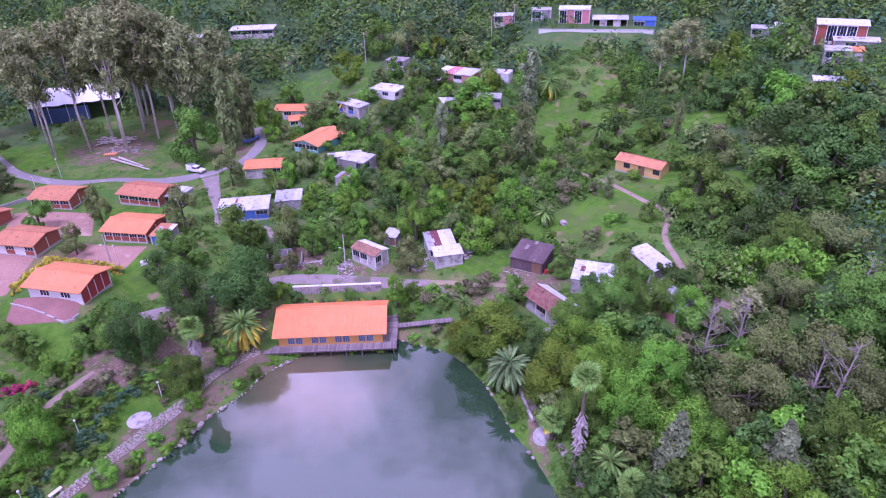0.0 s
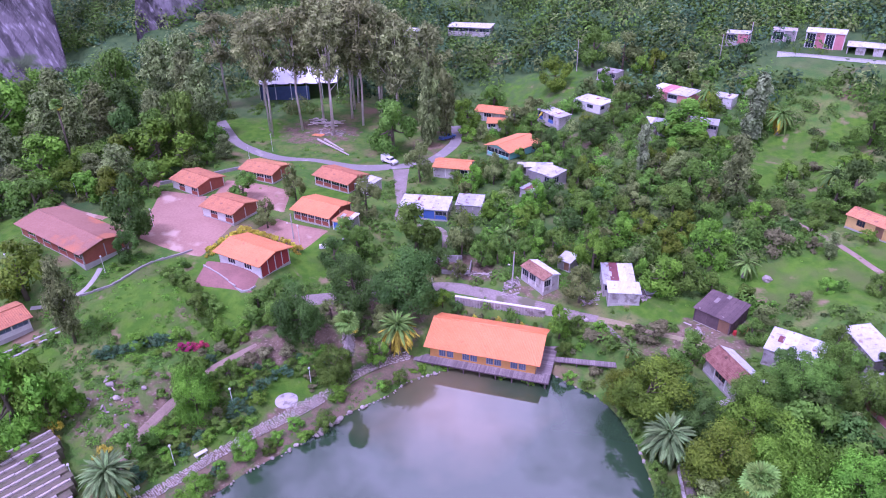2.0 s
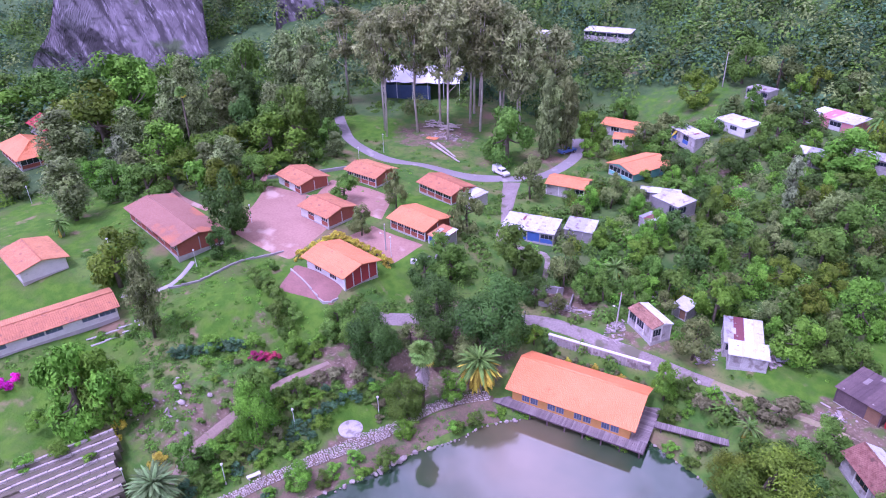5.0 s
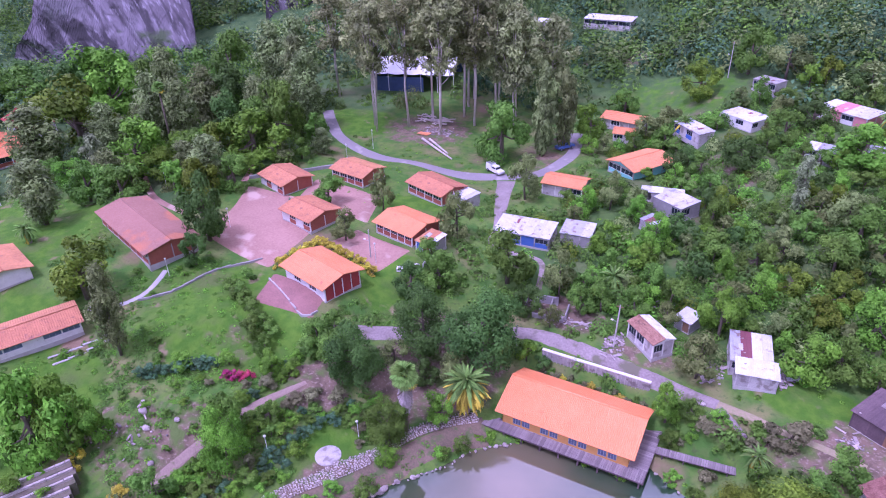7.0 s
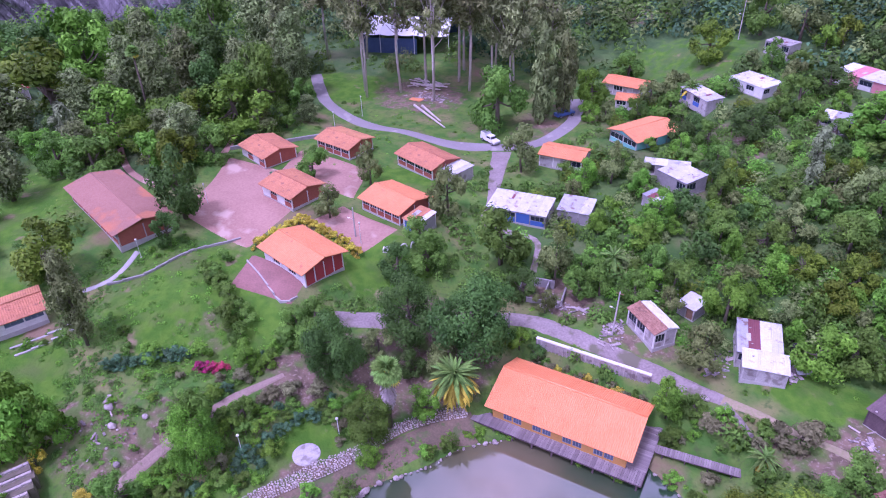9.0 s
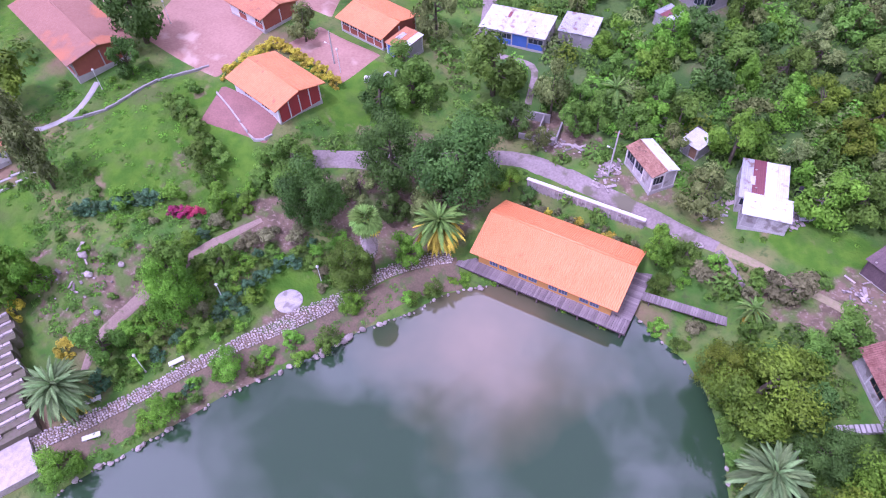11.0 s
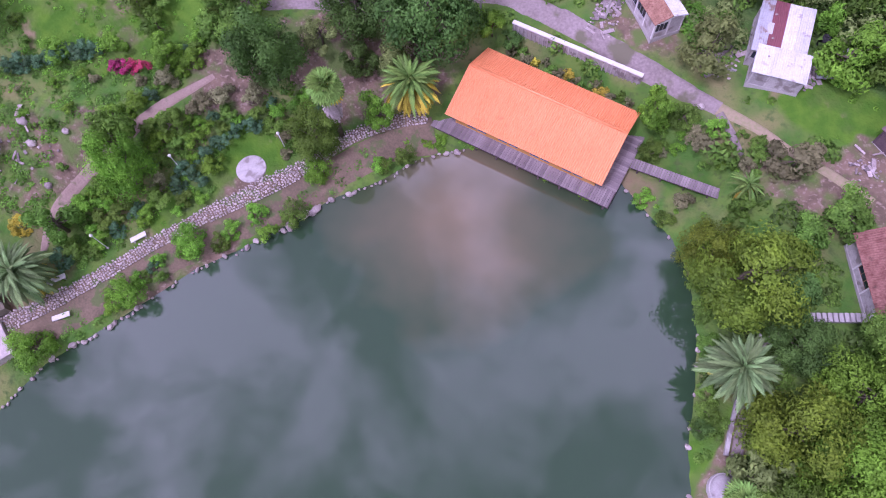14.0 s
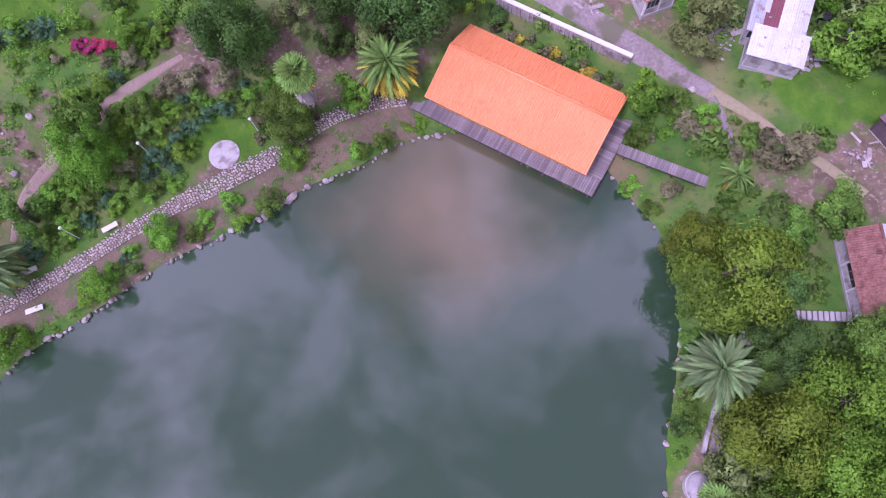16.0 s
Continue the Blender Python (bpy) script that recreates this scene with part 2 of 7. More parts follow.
# Real colour on the shrubs; in the far woods it imitates distance haze.
M["leaf_blue"] = mat("blue_green_leaf_and_haze", (0.082, 0.188, 0.082), (0.05, 0.122, 0.052), **LEAF)
M["leaf_silver"] = mat("silvery_grey_leaf", (0.225, 0.282, 0.135), (0.14, 0.185, 0.084), **LEAF)
M["leaf_hedge"] = mat("golden_hedge_leaf", (0.60, 0.50, 0.04), (0.36, 0.36, 0.04), **LEAF)
M["flower_pink"] = mat("magenta_bougainvillea", (0.775, 0.046, 0.549), (0.527, 0.031, 0.316), **LEAF)
M["flower_rose"] = mat("rose_bougainvillea", (0.50, 0.055, 0.15), (0.27, 0.05, 0.085), **LEAF)
M["frond"] = mat("green_palm_frond", (0.185, 0.33, 0.065), (0.115, 0.225, 0.045), **LEAF)
M["frond_yellow"] = mat("yellowing_palm_frond", (0.62, 0.50, 0.045), (0.40, 0.36, 0.045), **LEAF)
M["frond_grey"] = mat("grey_green_palm_frond", (0.20, 0.32, 0.115), (0.12, 0.205, 0.07), **LEAF)


# ---- mesh building ----
class MB:
    """Collects vertices and faces of one mesh."""

    def __init__(self):
        self.v, self.f, self.tone = [], [], []

    def quad(self, *pts):
        k = len(self.v)
        self.v += [tuple(p) for p in pts]
        self.f.append(tuple(range(k, k + len(pts))))
        return self

    def box(self, c, s, rz=0.0, taper=0.0, bevel=0.0):
        k, (cx, cy, cz), (sx, sy, sz) = len(self.v), c, s
        ca, sa = math.cos(rz), math.sin(rz)
        ring = [(-0.5, -0.5), (0.5, -0.5), (0.5, 0.5), (-0.5, 0.5)]
        for z, t in ((-0.5, 1.0), (0.5, 1.0 - taper)):
            for px, py in ring:
                x, y = px * sx * t, py * sy * t
                self.v.append((cx + x * ca - y * sa, cy + x * sa + y * ca, cz + z * sz))
        self.f += [(k + 3, k + 2, k + 1, k), (k + 4, k + 5, k + 6, k + 7)]
        self.f += [(k + i, k + (i + 1) % 4, k + 4 + (i + 1) % 4, k + 4 + i) for i in range(4)]
        return self

    def tube(self, pts, radii, n=7, cap=True):
        """A tapered tube along a line of points."""
        base = len(self.v)
        for i, (p, r) in enumerate(zip(pts, radii)):
            p = Vector(p)
            d = (Vector(pts[min(i + 1, len(pts) - 1)]) - Vector(pts[max(i - 1, 0)])).normalized()
            u = d.cross((0.31, 0.95, 0.0)) if abs(d.z) > 0.9 else d.cross((0, 0, 1))
            u.normalize()
            w = d.cross(u)
            for j in range(n):
                a = 2 * math.pi * j / n
                self.v.append(tuple(p + r * (math.cos(a) * u + math.sin(a) * w)))
        for i in range(len(pts) - 1):
            for j in range(n):
                a, b = base + i * n + j, base + i * n + (j + 1) % n
                self.f.append((a, b, b + n, a + n))
        if cap:
            self.f.append(tuple(base + (len(pts) - 1) * n + j for j in range(n)))
            self.f.append(tuple(base + n - 1 - j for j in range(n)))
        return self

    def blob(self, c, r, rough=0.25, seed=0.0, n=7, rings=4):
        """A rough boulder-like lump."""
        base = len(self.v)
        for i in range(rings + 1):
            th = math.pi * i / rings
            for j in range(n):
                ph = 2 * math.pi * j / n
                d = Vector((math.sin(th) * math.cos(ph), math.sin(th) * math.sin(ph), math.cos(th)))
                k = 1 + rough * noise.noise(d * 1.7 + Vector((seed, seed * 0.7, -seed)))
                self.v.append((c[0] + d.x * r[0] * k, c[1] + d.y * r[1] * k, c[2] + d.z * r[2] * k))
        for i in range(rings):
            for j in range(n):
                a, b = base + i * n + j, base + i * n + (j + 1) % n
                self.f.append((a, a + n, b + n, b))
        return self

    def mesh(self, name, material=None, smooth=False):
        me = bpy.data.meshes.new(name)
        me.from_pydata(self.v, [], self.f)
        if self.tone:
            values = np.full(len(self.f), 0.5, np.float32)
            values[-len(self.tone):] = self.tone
            me.attributes.new("tone", "FLOAT", "FACE").data.foreach_set("value", values)
        if material:
            me.materials.append(material)
        if smooth:
            me.shade_smooth()
        me.update()
        return me


def part(name, mb, material, parent, label="", smooth=False):
    """One mesh object under a thing or a part."""
    me = mb.mesh(name, material, smooth) if isinstance(mb, MB) else mb
    ob = new(name, me)
    ob.parent = parent
    return tagged(ob, label)


def thing(name, label, category, m, group="", kind=""):
    """An Empty at a thing's base, that carries its parts."""
    ob = new(name)
    ob.empty_display_size = 0.2
    ob.matrix_basis = m
    return tagged(ob, label, category, group, kind)


def single(name, mb, material, label, category, group="", kind="", smooth=False, m=None):
    ob = new(name, mb.mesh(name, material, smooth))
    if m is not None:
        ob.matrix_basis = m
    return tagged(ob, label, category, group, kind)


# ---- the lie of the land ----
SHORE = [(-54.6, 36.6), (-53.7, 44.1), (-50.5, 51.2), (-48.2, 56.8), (-46.3, 61.6), (-43.2, 66.4), (-40.0, 72.3), (-37.6, 77.4),
         (-34.0, 82.2), (-31.4, 87.4), (-27.5, 91.2), (-20.0, 97.0), (-11.5, 98.0), (-8.3, 96.2), (-4.7, 94.6), (-1.4, 93.3), (0.7, 91.8),
         (3.0, 89.2), (6.0, 84.3), (8.4, 78.2), (10.0, 73.0), (12.8, 67.6), (15.6, 60.0), (20, 46), (22, 20), (14, -22), (-18, -42),
         (-48, -24), (-57, 8), (-56.5, 25)]
GROUND_SCHOOL = [(-69, 100, 10.7), (-86, 116, 10.7), (-103, 127, 10.7), (-66, 122, 10.4), (-71, 141, 9.8), (-90, 138, 10.4), (-108, 95, 11.9),
                 (-120, 72, 11.3), (-103, 56, 8.6), (-85, 84, 10.2), (-65, 79, 6.0), (-72, 70, 6.6), (-81, 46, 5.4), (-72, 44, 2.2), (-77, 36, 3.2), (-64, 42, 1.6), (-88, 40, 6.2),
                 (-62, 64, 3.4), (-100, 160, 8.0), (-67, 160, 7.8), (-53, 136, 8.4), (-180, 105, 10.5), (-190, 60, 10.0), (-150, 130, 10.0)]
GROUND_VILLAGE = [(-52, 99, 6.4), (-36, 110, 5.2), (-28, 111, 5.2), (-20, 111, 5.2), (-13, 110.5, 5.2), (-2, 108, 5.2), (0, 116, 6.4), (-15, 114, 6.9), (-38, 128, 7.8),
                  (-38, 182, 8.0), (-23, 158, 9.5), (-19, 200, 15.0), (2, 206, 18.5), (-50, 205, 8.5), (-115, 195, 9.5), (-130, 175, 9.0),
                  (18, 112, 6.0), (19, 97, 4.6), (28, 103, 6.2), (-27, 105.6, 2.3), (-16, 106.0, 2.3), (-5, 102, 2.6)]
GROUND_HILL = [(38, 95, 8.0), (45, 145, 11.4), (44, 115, 10.0), (30, 150, 10.6), (17, 75, 2.4), (20, 60, 3.0), (45, 60, 8.0), (70, 90, 15.0),
               (90, 140, 20.0), (115, 195, 29.5), (45, 225, 27.5), (-78, 272, 20.0), (-20, 222, 19.0), (-260, 170, 6.0), (100, 40, 20.0),
               (-10, 275, 33.0), (15, 170, 13.0), (70, 175, 19.0), (-200, 260, 18.0), (60, 0, 15.0), (-80, 10, 6.0)]
SPOTS = np.array(GROUND_SCHOOL + GROUND_VILLAGE + GROUND_HILL, float)


def trend(x, y):
    """The valley's broad slope: rising away from the lake, steeply on the far hillside."""
    far = np.maximum(0, y - 215)
    right = np.maximum(0, x - 45)
    left = np.maximum(0, -x - 210)
    return 7 + 0.22 * far + 0.13 * right + 0.10 * left + 0.00025 * far ** 2 + 0.0004 * right ** 2


SPOT_REST = SPOTS[:, 2] - trend(SPOTS[:, 0], SPOTS[:, 1])


SHORE_A = np.array(SHORE, float)
SHORE_B = np.roll(SHORE_A, -1, axis=0)
SHORE_E = SHORE_B - SHORE_A
SHORE_Q = (SHORE_E ** 2).sum(1)


def lake_distance(x, y):
    """Metres to the lake's shore, negative in the water."""
    x, y = np.atleast_1d(x).astype(float).ravel()[:, None], np.atleast_1d(y).astype(float).ravel()[:, None]
    ax, ay, by, ex, ey = SHORE_A[:, 0], SHORE_A[:, 1], SHORE_B[:, 1], SHORE_E[:, 0], SHORE_E[:, 1]
    k = np.minimum(1, np.maximum(0, ((x - ax) * ex + (y - ay) * ey) / SHORE_Q))
    best = np.sqrt(((x - ax - k * ex) ** 2 + (y - ay - k * ey) ** 2).min(1))
    cross = ((ay > y) != (by > y)) & (x < ex * (y - ay) / (by - ay + 1e-12) + ax)
    return np.where(cross.sum(1) % 2 == 1, -best, best)


def ground(x, y):
    """The ground's height."""
    x, y = np.atleast_1d(x).astype(float).ravel(), np.atleast_1d(y).astype(float).ravel()
    w = (((x[:, None] - SPOTS[:, 0]) ** 2 + (y[:, None] - SPOTS[:, 1]) ** 2) + 30.0) ** -1.9
    h = trend(x, y) + (w @ SPOT_REST) / (w.sum(1) + 1e-7)
    h += 0.35 * np.sin(x * 0.21 + 1.3 * np.sin(y * 0.13)) * np.sin(y * 0.17 + 0.7) + np.clip((y - 200) / 100, 0, 4) * 1.4 * np.sin(x * 0.045 + y * 0.02) * np.cos(y * 0.04)
    d = lake_distance(x, y)
    east = np.clip((x + 42) / 10, 0, 1)
    k = np.clip((d - 7.0 + 6.2 * east) / (14.0 - 2.0 * east), 0, 1)
    k = k * k * (3 - 2 * k)
    rim = 0.35 + np.clip(d, 0, 10) * 0.11
    pad = np.clip(1.9 - np.hypot(x + 48.0, y - 75.8) / 2.2, 0, 1)
    h = rim + (h - rim) * k
    h = h + (1.45 - h) * pad
    behind_hall = (x > -31.5) & (x < -10.5) & (y > 96) & (y < 107.0)
    h = np.where(behind_hall, np.minimum(h, 2.2), h)
    dip = np.clip(1 - np.maximum(np.abs(x + 4.2) - 4.2, np.abs(y - 100.2) - 1.6) / 2.2, 0, 1)
    h = h + (np.minimum(h, 0.9) - h) * dip
    return np.where(d < 0, np.maximum(-2.0, -0.25 + d * 0.35), np.where(d < 1.0, -0.2 + 0.6 * np.clip(d, 0, 1), h))


def gz(x, y):
    return float(ground(x, y)[0])


def graded(lo, hi, step, far_lo, far_hi):
    """Even steps from lo to hi, widening ones out to the far ends."""
    mid = np.arange(lo, hi + step * 0.5, step)
    up, dn, s = [mid[-1]], [mid[0]], step
    while up[-1] < far_hi:
        s *= 1.12
        up.append(up[-1] + s)
    s = step
    while dn[-1] > far_lo:
        s *= 1.12
        dn.append(dn[-1] - s)
    return np.concatenate([dn[:0:-1], mid, up[1:]])


LAWNS = [(-48.5, 75.5, 3.2, 5.5, 0.9), (-53.5, 63.5, 1.3, 5, 0.7), (-60, 108, 9, 7, 0.9), (-78, 86, 15, 12, 0.8), (-88, 55, 9, 12, 0.95), (-112, 65, 16, 8, 0.8), (-135, 85, 20, 14, 0.7),
         (-120, 174, 13, 9, 0.9), (35, 126, 11, 8, 0.8), (9, 114, 9, 4, 0.75), (46, 160, 13, 10, 0.7), (52, 138, 10, 7, 0.6), (-40, 220, 20, 14, 0.5),
         (-72, 133, 9, 5, 0.8), (12.5, 70, 3, 9, 0.6), (-90, 175, 14, 8, 0.35), (36, 178, 14, 8, 0.6),
         (34, 186, 7, 7, 0.95), (24, 167, 6, 6, 0.95), (65, 163, 8, 6, 0.95), (30, 126, 9, 6, 0.95), (40, 134, 7, 5, 0.95), (62, 133, 5, 6, 0.95), (21, 127, 6, 4, 0.95), (48, 193, 6, 5, 0.95)]
BARE = [(-47, 62, 3.2, 12, 0.9), (-70, 62, 5, 8, 0.5), (-97, 178, 12, 10, 0.7), (16, 106, 8, 4, 0.55), (-60, 180, 7, 16, 0.5), (-18, 178, 9, 9, 0.5),
        (-46, 92, 8, 6, 0.75), (-56, 83, 5, 5, 0.7), (-45, 103, 6, 5, 0.8), (-38, 98, 5, 6, 0.7), (-66, 66, 3, 6, 0.6), (-30, 118, 6, 4, 0.8), (8, 103.5, 6, 2.6, 0.55), (15, 108, 5, 5, 0.8), (-72, 82, 7, 3, 0.4), (-76, 61, 4, 3, 0.55), (-17, 114, 7, 2.5, 0.6), (-63, 250, 18, 10, 0.5), (-20, 160, 9, 6, 0.5), (14, 72, 1.6, 10, 0.6)]


def zone(x, y, spots):
    out = np.zeros(np.shape(x))
    for cx, cy, rx, ry, s in spots:
        q = ((x - cx) / rx) ** 2 + ((y - cy) / ry) ** 2
        out = np.maximum(out, s * np.clip(1.6 - q * 0.9, 0, 1))
    return out


def ground_material():
    m = bpy.data.materials.new("grass_and_earth")
    m.use_nodes = True
    n, l = m.node_tree.nodes, m.node_tree.links
    bsdf = n["Principled BSDF"]
    tc = n.new("ShaderNodeTexCoord")

    def noise_node(scale, detail=5.0):
        k = n.new("ShaderNodeTexNoise")
        k.inputs["Scale"].default_value, k.inputs["Detail"].default_value = scale, detail
        l.new(tc.outputs["Object"], k.inputs["Vector"])
        return k.outputs["Fac"]

    def remap(socket, lo, hi):
        r = n.new("ShaderNodeMapRange")
        r.inputs["From Min"].default_value, r.inputs["From Max"].default_value = lo, hi
        l.new(socket, r.inputs["Value"])
        return r.outputs["Result"]

    def mixed(fac, a, b):
        k = n.new("ShaderNodeMix")
        k.data_type = "RGBA"
        l.new(fac, k.inputs["Factor"])
        for s, v in (("A", a), ("B", b)):
            if isinstance(v, tuple):
                k.inputs[s].default_value = (*v, 1)
            else:
                l.new(v, k.inputs[s])
        return k.outputs["Result"]

    def attr(name):
        a = n.new("ShaderNodeAttribute")
        a.attribute_name = name
        return a.outputs["Fac"]

    wild = mixed(remap(noise_node(0.35), 0.4, 0.6), (0.062, 0.165, 0.024), (0.115, 0.205, 0.036))
    wild = mixed(remap(noise_node(0.11), 0.52, 0.68), wild, (0.20, 0.20, 0.08))
    wild = mixed(remap(noise_node(1.3), 0.55, 0.72), wild, (0.075, 0.125, 0.035))
    wild = mixed(remap(noise_node(0.07, 7), 0.60, 0.70), wild, (0.25, 0.175, 0.11))
    lawn = mixed(remap(noise_node(0.5), 0.4, 0.62), (0.058, 0.162, 0.013), (0.094, 0.212, 0.018))
    lawn = mixed(remap(noise_node(0.16, 6), 0.5, 0.7), lawn, (0.105, 0.155, 0.04))
    lawn = mixed(remap(noise_node(0.23, 7), 0.62, 0.72), lawn, (0.26, 0.205, 0.12))
    earth = mixed(remap(noise_node(0.6), 0.4, 0.6), (0.215, 0.155, 0.108), (0.14, 0.108, 0.072))
    earth = mixed(remap(noise_node(2.2), 0.55, 0.65), earth, (0.29, 0.225, 0.175))
    earth = mixed(remap(noise_node(0.33, 6), 0.5, 0.62), earth, (0.11, 0.17, 0.045))
    ragged = noise_node(0.45, 7)

    def edge(name):
        s = n.new("ShaderNodeMath")
        s.operation = "ADD"
        l.new(attr(name), s.inputs[0])
        l.new(ragged, s.inputs[1])
        return remap(s.outputs[0], 0.85, 1.1)

    # Forest-floor green, darkened to put tree shade into the ground colour.
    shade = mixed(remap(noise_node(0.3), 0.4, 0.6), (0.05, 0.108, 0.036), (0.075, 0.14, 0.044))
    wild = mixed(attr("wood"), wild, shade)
    colour = mixed(edge("lawn"), wild, lawn)
    colour = mixed(edge("bare"), colour, earth)
    l.new(colour, bsdf.inputs["Base Color"])
    bsdf.inputs["Roughness"].default_value = 0.95
    bsdf.inputs["Specular IOR Level"].default_value = 0.2
    b = n.new("ShaderNodeBump")
    b.inputs["Strength"].default_value, b.inputs["Distance"].default_value = 0.7, 0.25
    l.new(noise_node(1.9, 8), b.inputs["Height"])
    l.new(b.outputs["Normal"], bsdf.inputs["Normal"])
    return m


def build_ground():
    xs, ys = graded(-135, 55, 1.0, -1600, 1600), graded(30, 165, 1.0, -1200, 1800)
    gx, gy = np.meshgrid(xs, ys)
    h = ground(gx.ravel(), gy.ravel())
    verts = np.column_stack([gx.ravel(), gy.ravel(), h])
    nx, ny = len(xs), len(ys)
    i = (np.arange(ny - 1)[:, None] * nx + np.arange(nx - 1)[None, :]).ravel()
    faces = np.column_stack([i, i + 1, i + nx + 1, i + nx])
    me = bpy.data.meshes.new("ground")
    me.from_pydata(verts.tolist(), [], faces.tolist())
    for name, spots in (("lawn", LAWNS), ("bare", BARE)):
        a = me.attributes.new(name, "FLOAT", "POINT")
        a.data.foreach_set("value", zone(gx.ravel(), gy.ravel(), spots).astype(np.float32))
    # Wooded stretches, where the ground colour is darkened for tree shade.
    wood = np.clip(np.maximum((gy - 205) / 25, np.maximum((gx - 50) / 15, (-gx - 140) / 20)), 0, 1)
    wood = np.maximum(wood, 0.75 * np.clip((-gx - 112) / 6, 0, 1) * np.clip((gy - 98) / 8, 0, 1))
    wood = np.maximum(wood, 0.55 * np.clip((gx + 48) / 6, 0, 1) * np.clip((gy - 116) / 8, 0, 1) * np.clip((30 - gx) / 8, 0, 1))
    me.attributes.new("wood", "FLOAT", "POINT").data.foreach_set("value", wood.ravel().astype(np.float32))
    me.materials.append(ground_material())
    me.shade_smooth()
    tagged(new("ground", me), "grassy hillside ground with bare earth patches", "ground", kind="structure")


build_ground()


def build_water():
    m = bpy.data.materials.new("murky_lake_water")
    m.use_nodes = True
    n, l = m.node_tree.nodes, m.node_tree.links
    bsdf = n["Principled BSDF"]
    bsdf.inputs["Roughness"].default_value, bsdf.inputs["IOR"].default_value = 0.01, 1.9
    tc, nz, silt = n.new("ShaderNodeTexCoord"), n.new("ShaderNodeTexNoise"), n.new("ShaderNodeVectorMath")
    silt.operation = "DISTANCE"
    silt.inputs[1].default_value = (-24, 84, 0)
    nz.inputs["Scale"].default_value, nz.inputs["Detail"].default_value = 0.09, 3
    l.new(tc.outputs["Object"], silt.inputs[0])
    l.new(tc.outputs["Object"], nz.inputs["Vector"])
    add = n.new("ShaderNodeMath")
    add.operation = "MULTIPLY_ADD"
    add.inputs[1].default_value = 16
    l.new(nz.outputs["Fac"], add.inputs[0])
    l.new(silt.outputs["Value"], add.inputs[2])
    r = n.new("ShaderNodeMapRange")
    r.inputs["From Min"].default_value, r.inputs["From Max"].default_value = 9, 25
    l.new(add.outputs[0], r.inputs["Value"])
    mix = n.new("ShaderNodeMix")
    mix.data_type = "RGBA"
    mix.inputs["A"].default_value, mix.inputs["B"].default_value = (0.170, 0.142, 0.080, 1), (0.028, 0.066, 0.030, 1)
    l.new(r.outputs["Result"], mix.inputs["Factor"])
    l.new(mix.outputs["Result"], bsdf.inputs["Base Color"])
    rip, bump = n.new("ShaderNodeTexNoise"), n.new("ShaderNodeBump")
    rip.inputs["Scale"].default_value, rip.inputs["Detail"].default_value = 1.6, 3
    bump.inputs["Strength"].default_value, bump.inputs["Distance"].default_value = 0.02, 0.01
    l.new(tc.outputs["Object"], rip.inputs["Vector"])
    l.new(rip.outputs["Fac"], bump.inputs["Height"])
    l.new(bump.outputs["Normal"], bsdf.inputs["Normal"])
    cx, cy = -18.0, 30.0
    mb = MB()
    mb.quad(*[(cx + (x - cx) * 1.05, cy + (y - cy) * 1.04, 0.0) for x, y in SHORE])
    single("lake_water", mb, m, "still murky green-grey lake water reflecting clouds", "water", kind="structure")


build_water()


# ---- roads, paths and paved places ----
def smooth_line(pts, step=1.5):
    """A rounded line through points on the plan."""
    out, n = [], len(pts)
    for i in range(n - 1):
        p0, p1, p2, p3 = (Vector(pts[max(0, min(n - 1, i + k))]) for k in (-1, 0, 1, 2))
        count = max(2, int((p2 - p1).length / step))
        for j in range(count):
            t = j / count
            out.append(0.5 * (2 * p1 + (p2 - p0) * t + (2 * p0 - 5 * p1 + 4 * p2 - p3) * t * t + (3 * p1 - p0 - 3 * p2 + p3) * t ** 3))
    out.append(Vector(pts[-1]))
    return out


def strip(name, pts, width, material, label, category, lift=0.09, rag=0.25, kind="structure"):
    """A road or path laid on the ground, with a thickness and uneven edges."""
    line = smooth_line([Vector((p[0], p[1])) for p in pts])
    wide = [p[2] if len(p) > 2 else width for p in pts]
    mb, cross = MB(), 6
    for i, p in enumerate(line):
        d = (line[min(i + 1, len(line) - 1)] - line[max(i - 1, 0)]).normalized()
        side = Vector((-d.y, d.x))
        k = i / max(1, len(line) - 1) * (len(wide) - 1)
        w = wide[int(k)] + (wide[min(int(k) + 1, len(wide) - 1)] - wide[int(k)]) * (k - int(k))
        for j in range(cross + 1):
            u = (j / cross - 0.5) * w
            if j in (0, cross):
                u += rag * noise.noise(Vector((p.x * 0.35, p.y * 0.35, j)))
            q = p + side * u
            drop = -0.3 if j in (0, cross) else lift
            mb.v.append((q.x, q.y, gz(q.x, q.y) + drop))
    for i in range(len(line) - 1):
        for j in range(cross):
            a = i * (cross + 1) + j
            mb.f.append((a, a + 1, a + cross + 2, a + cross + 1))
    return single(name, mb, material, label, category, kind=kind, smooth=True)


def slab(name, pts, material, label, category, lift=0.12, n=14, kind="structure"):
    """A paved place between four corners, laid on the ground."""
    a, b, c, d = (Vector(p) for p in pts)
    mb = MB()
    for i in range(n + 1):
        for j in range(n + 1):
            u, v = i / n, j / n
            q = (a * (1 - u) + b * u) * (1 - v) + (d * (1 - u) + c * u) * v
            edge = i in (0, n) or j in (0, n)
            mb.v.append((q.x, q.y, gz(q.x, q.y) + (-0.3 if edge else lift)))
    for i in range(n):
        for j in range(n):
            k = i * (n + 1) + j
            mb.f.append((k, k + n + 1, k + n + 2, k + 1))
    return single(name, mb, material, label, category, kind=kind, smooth=True)


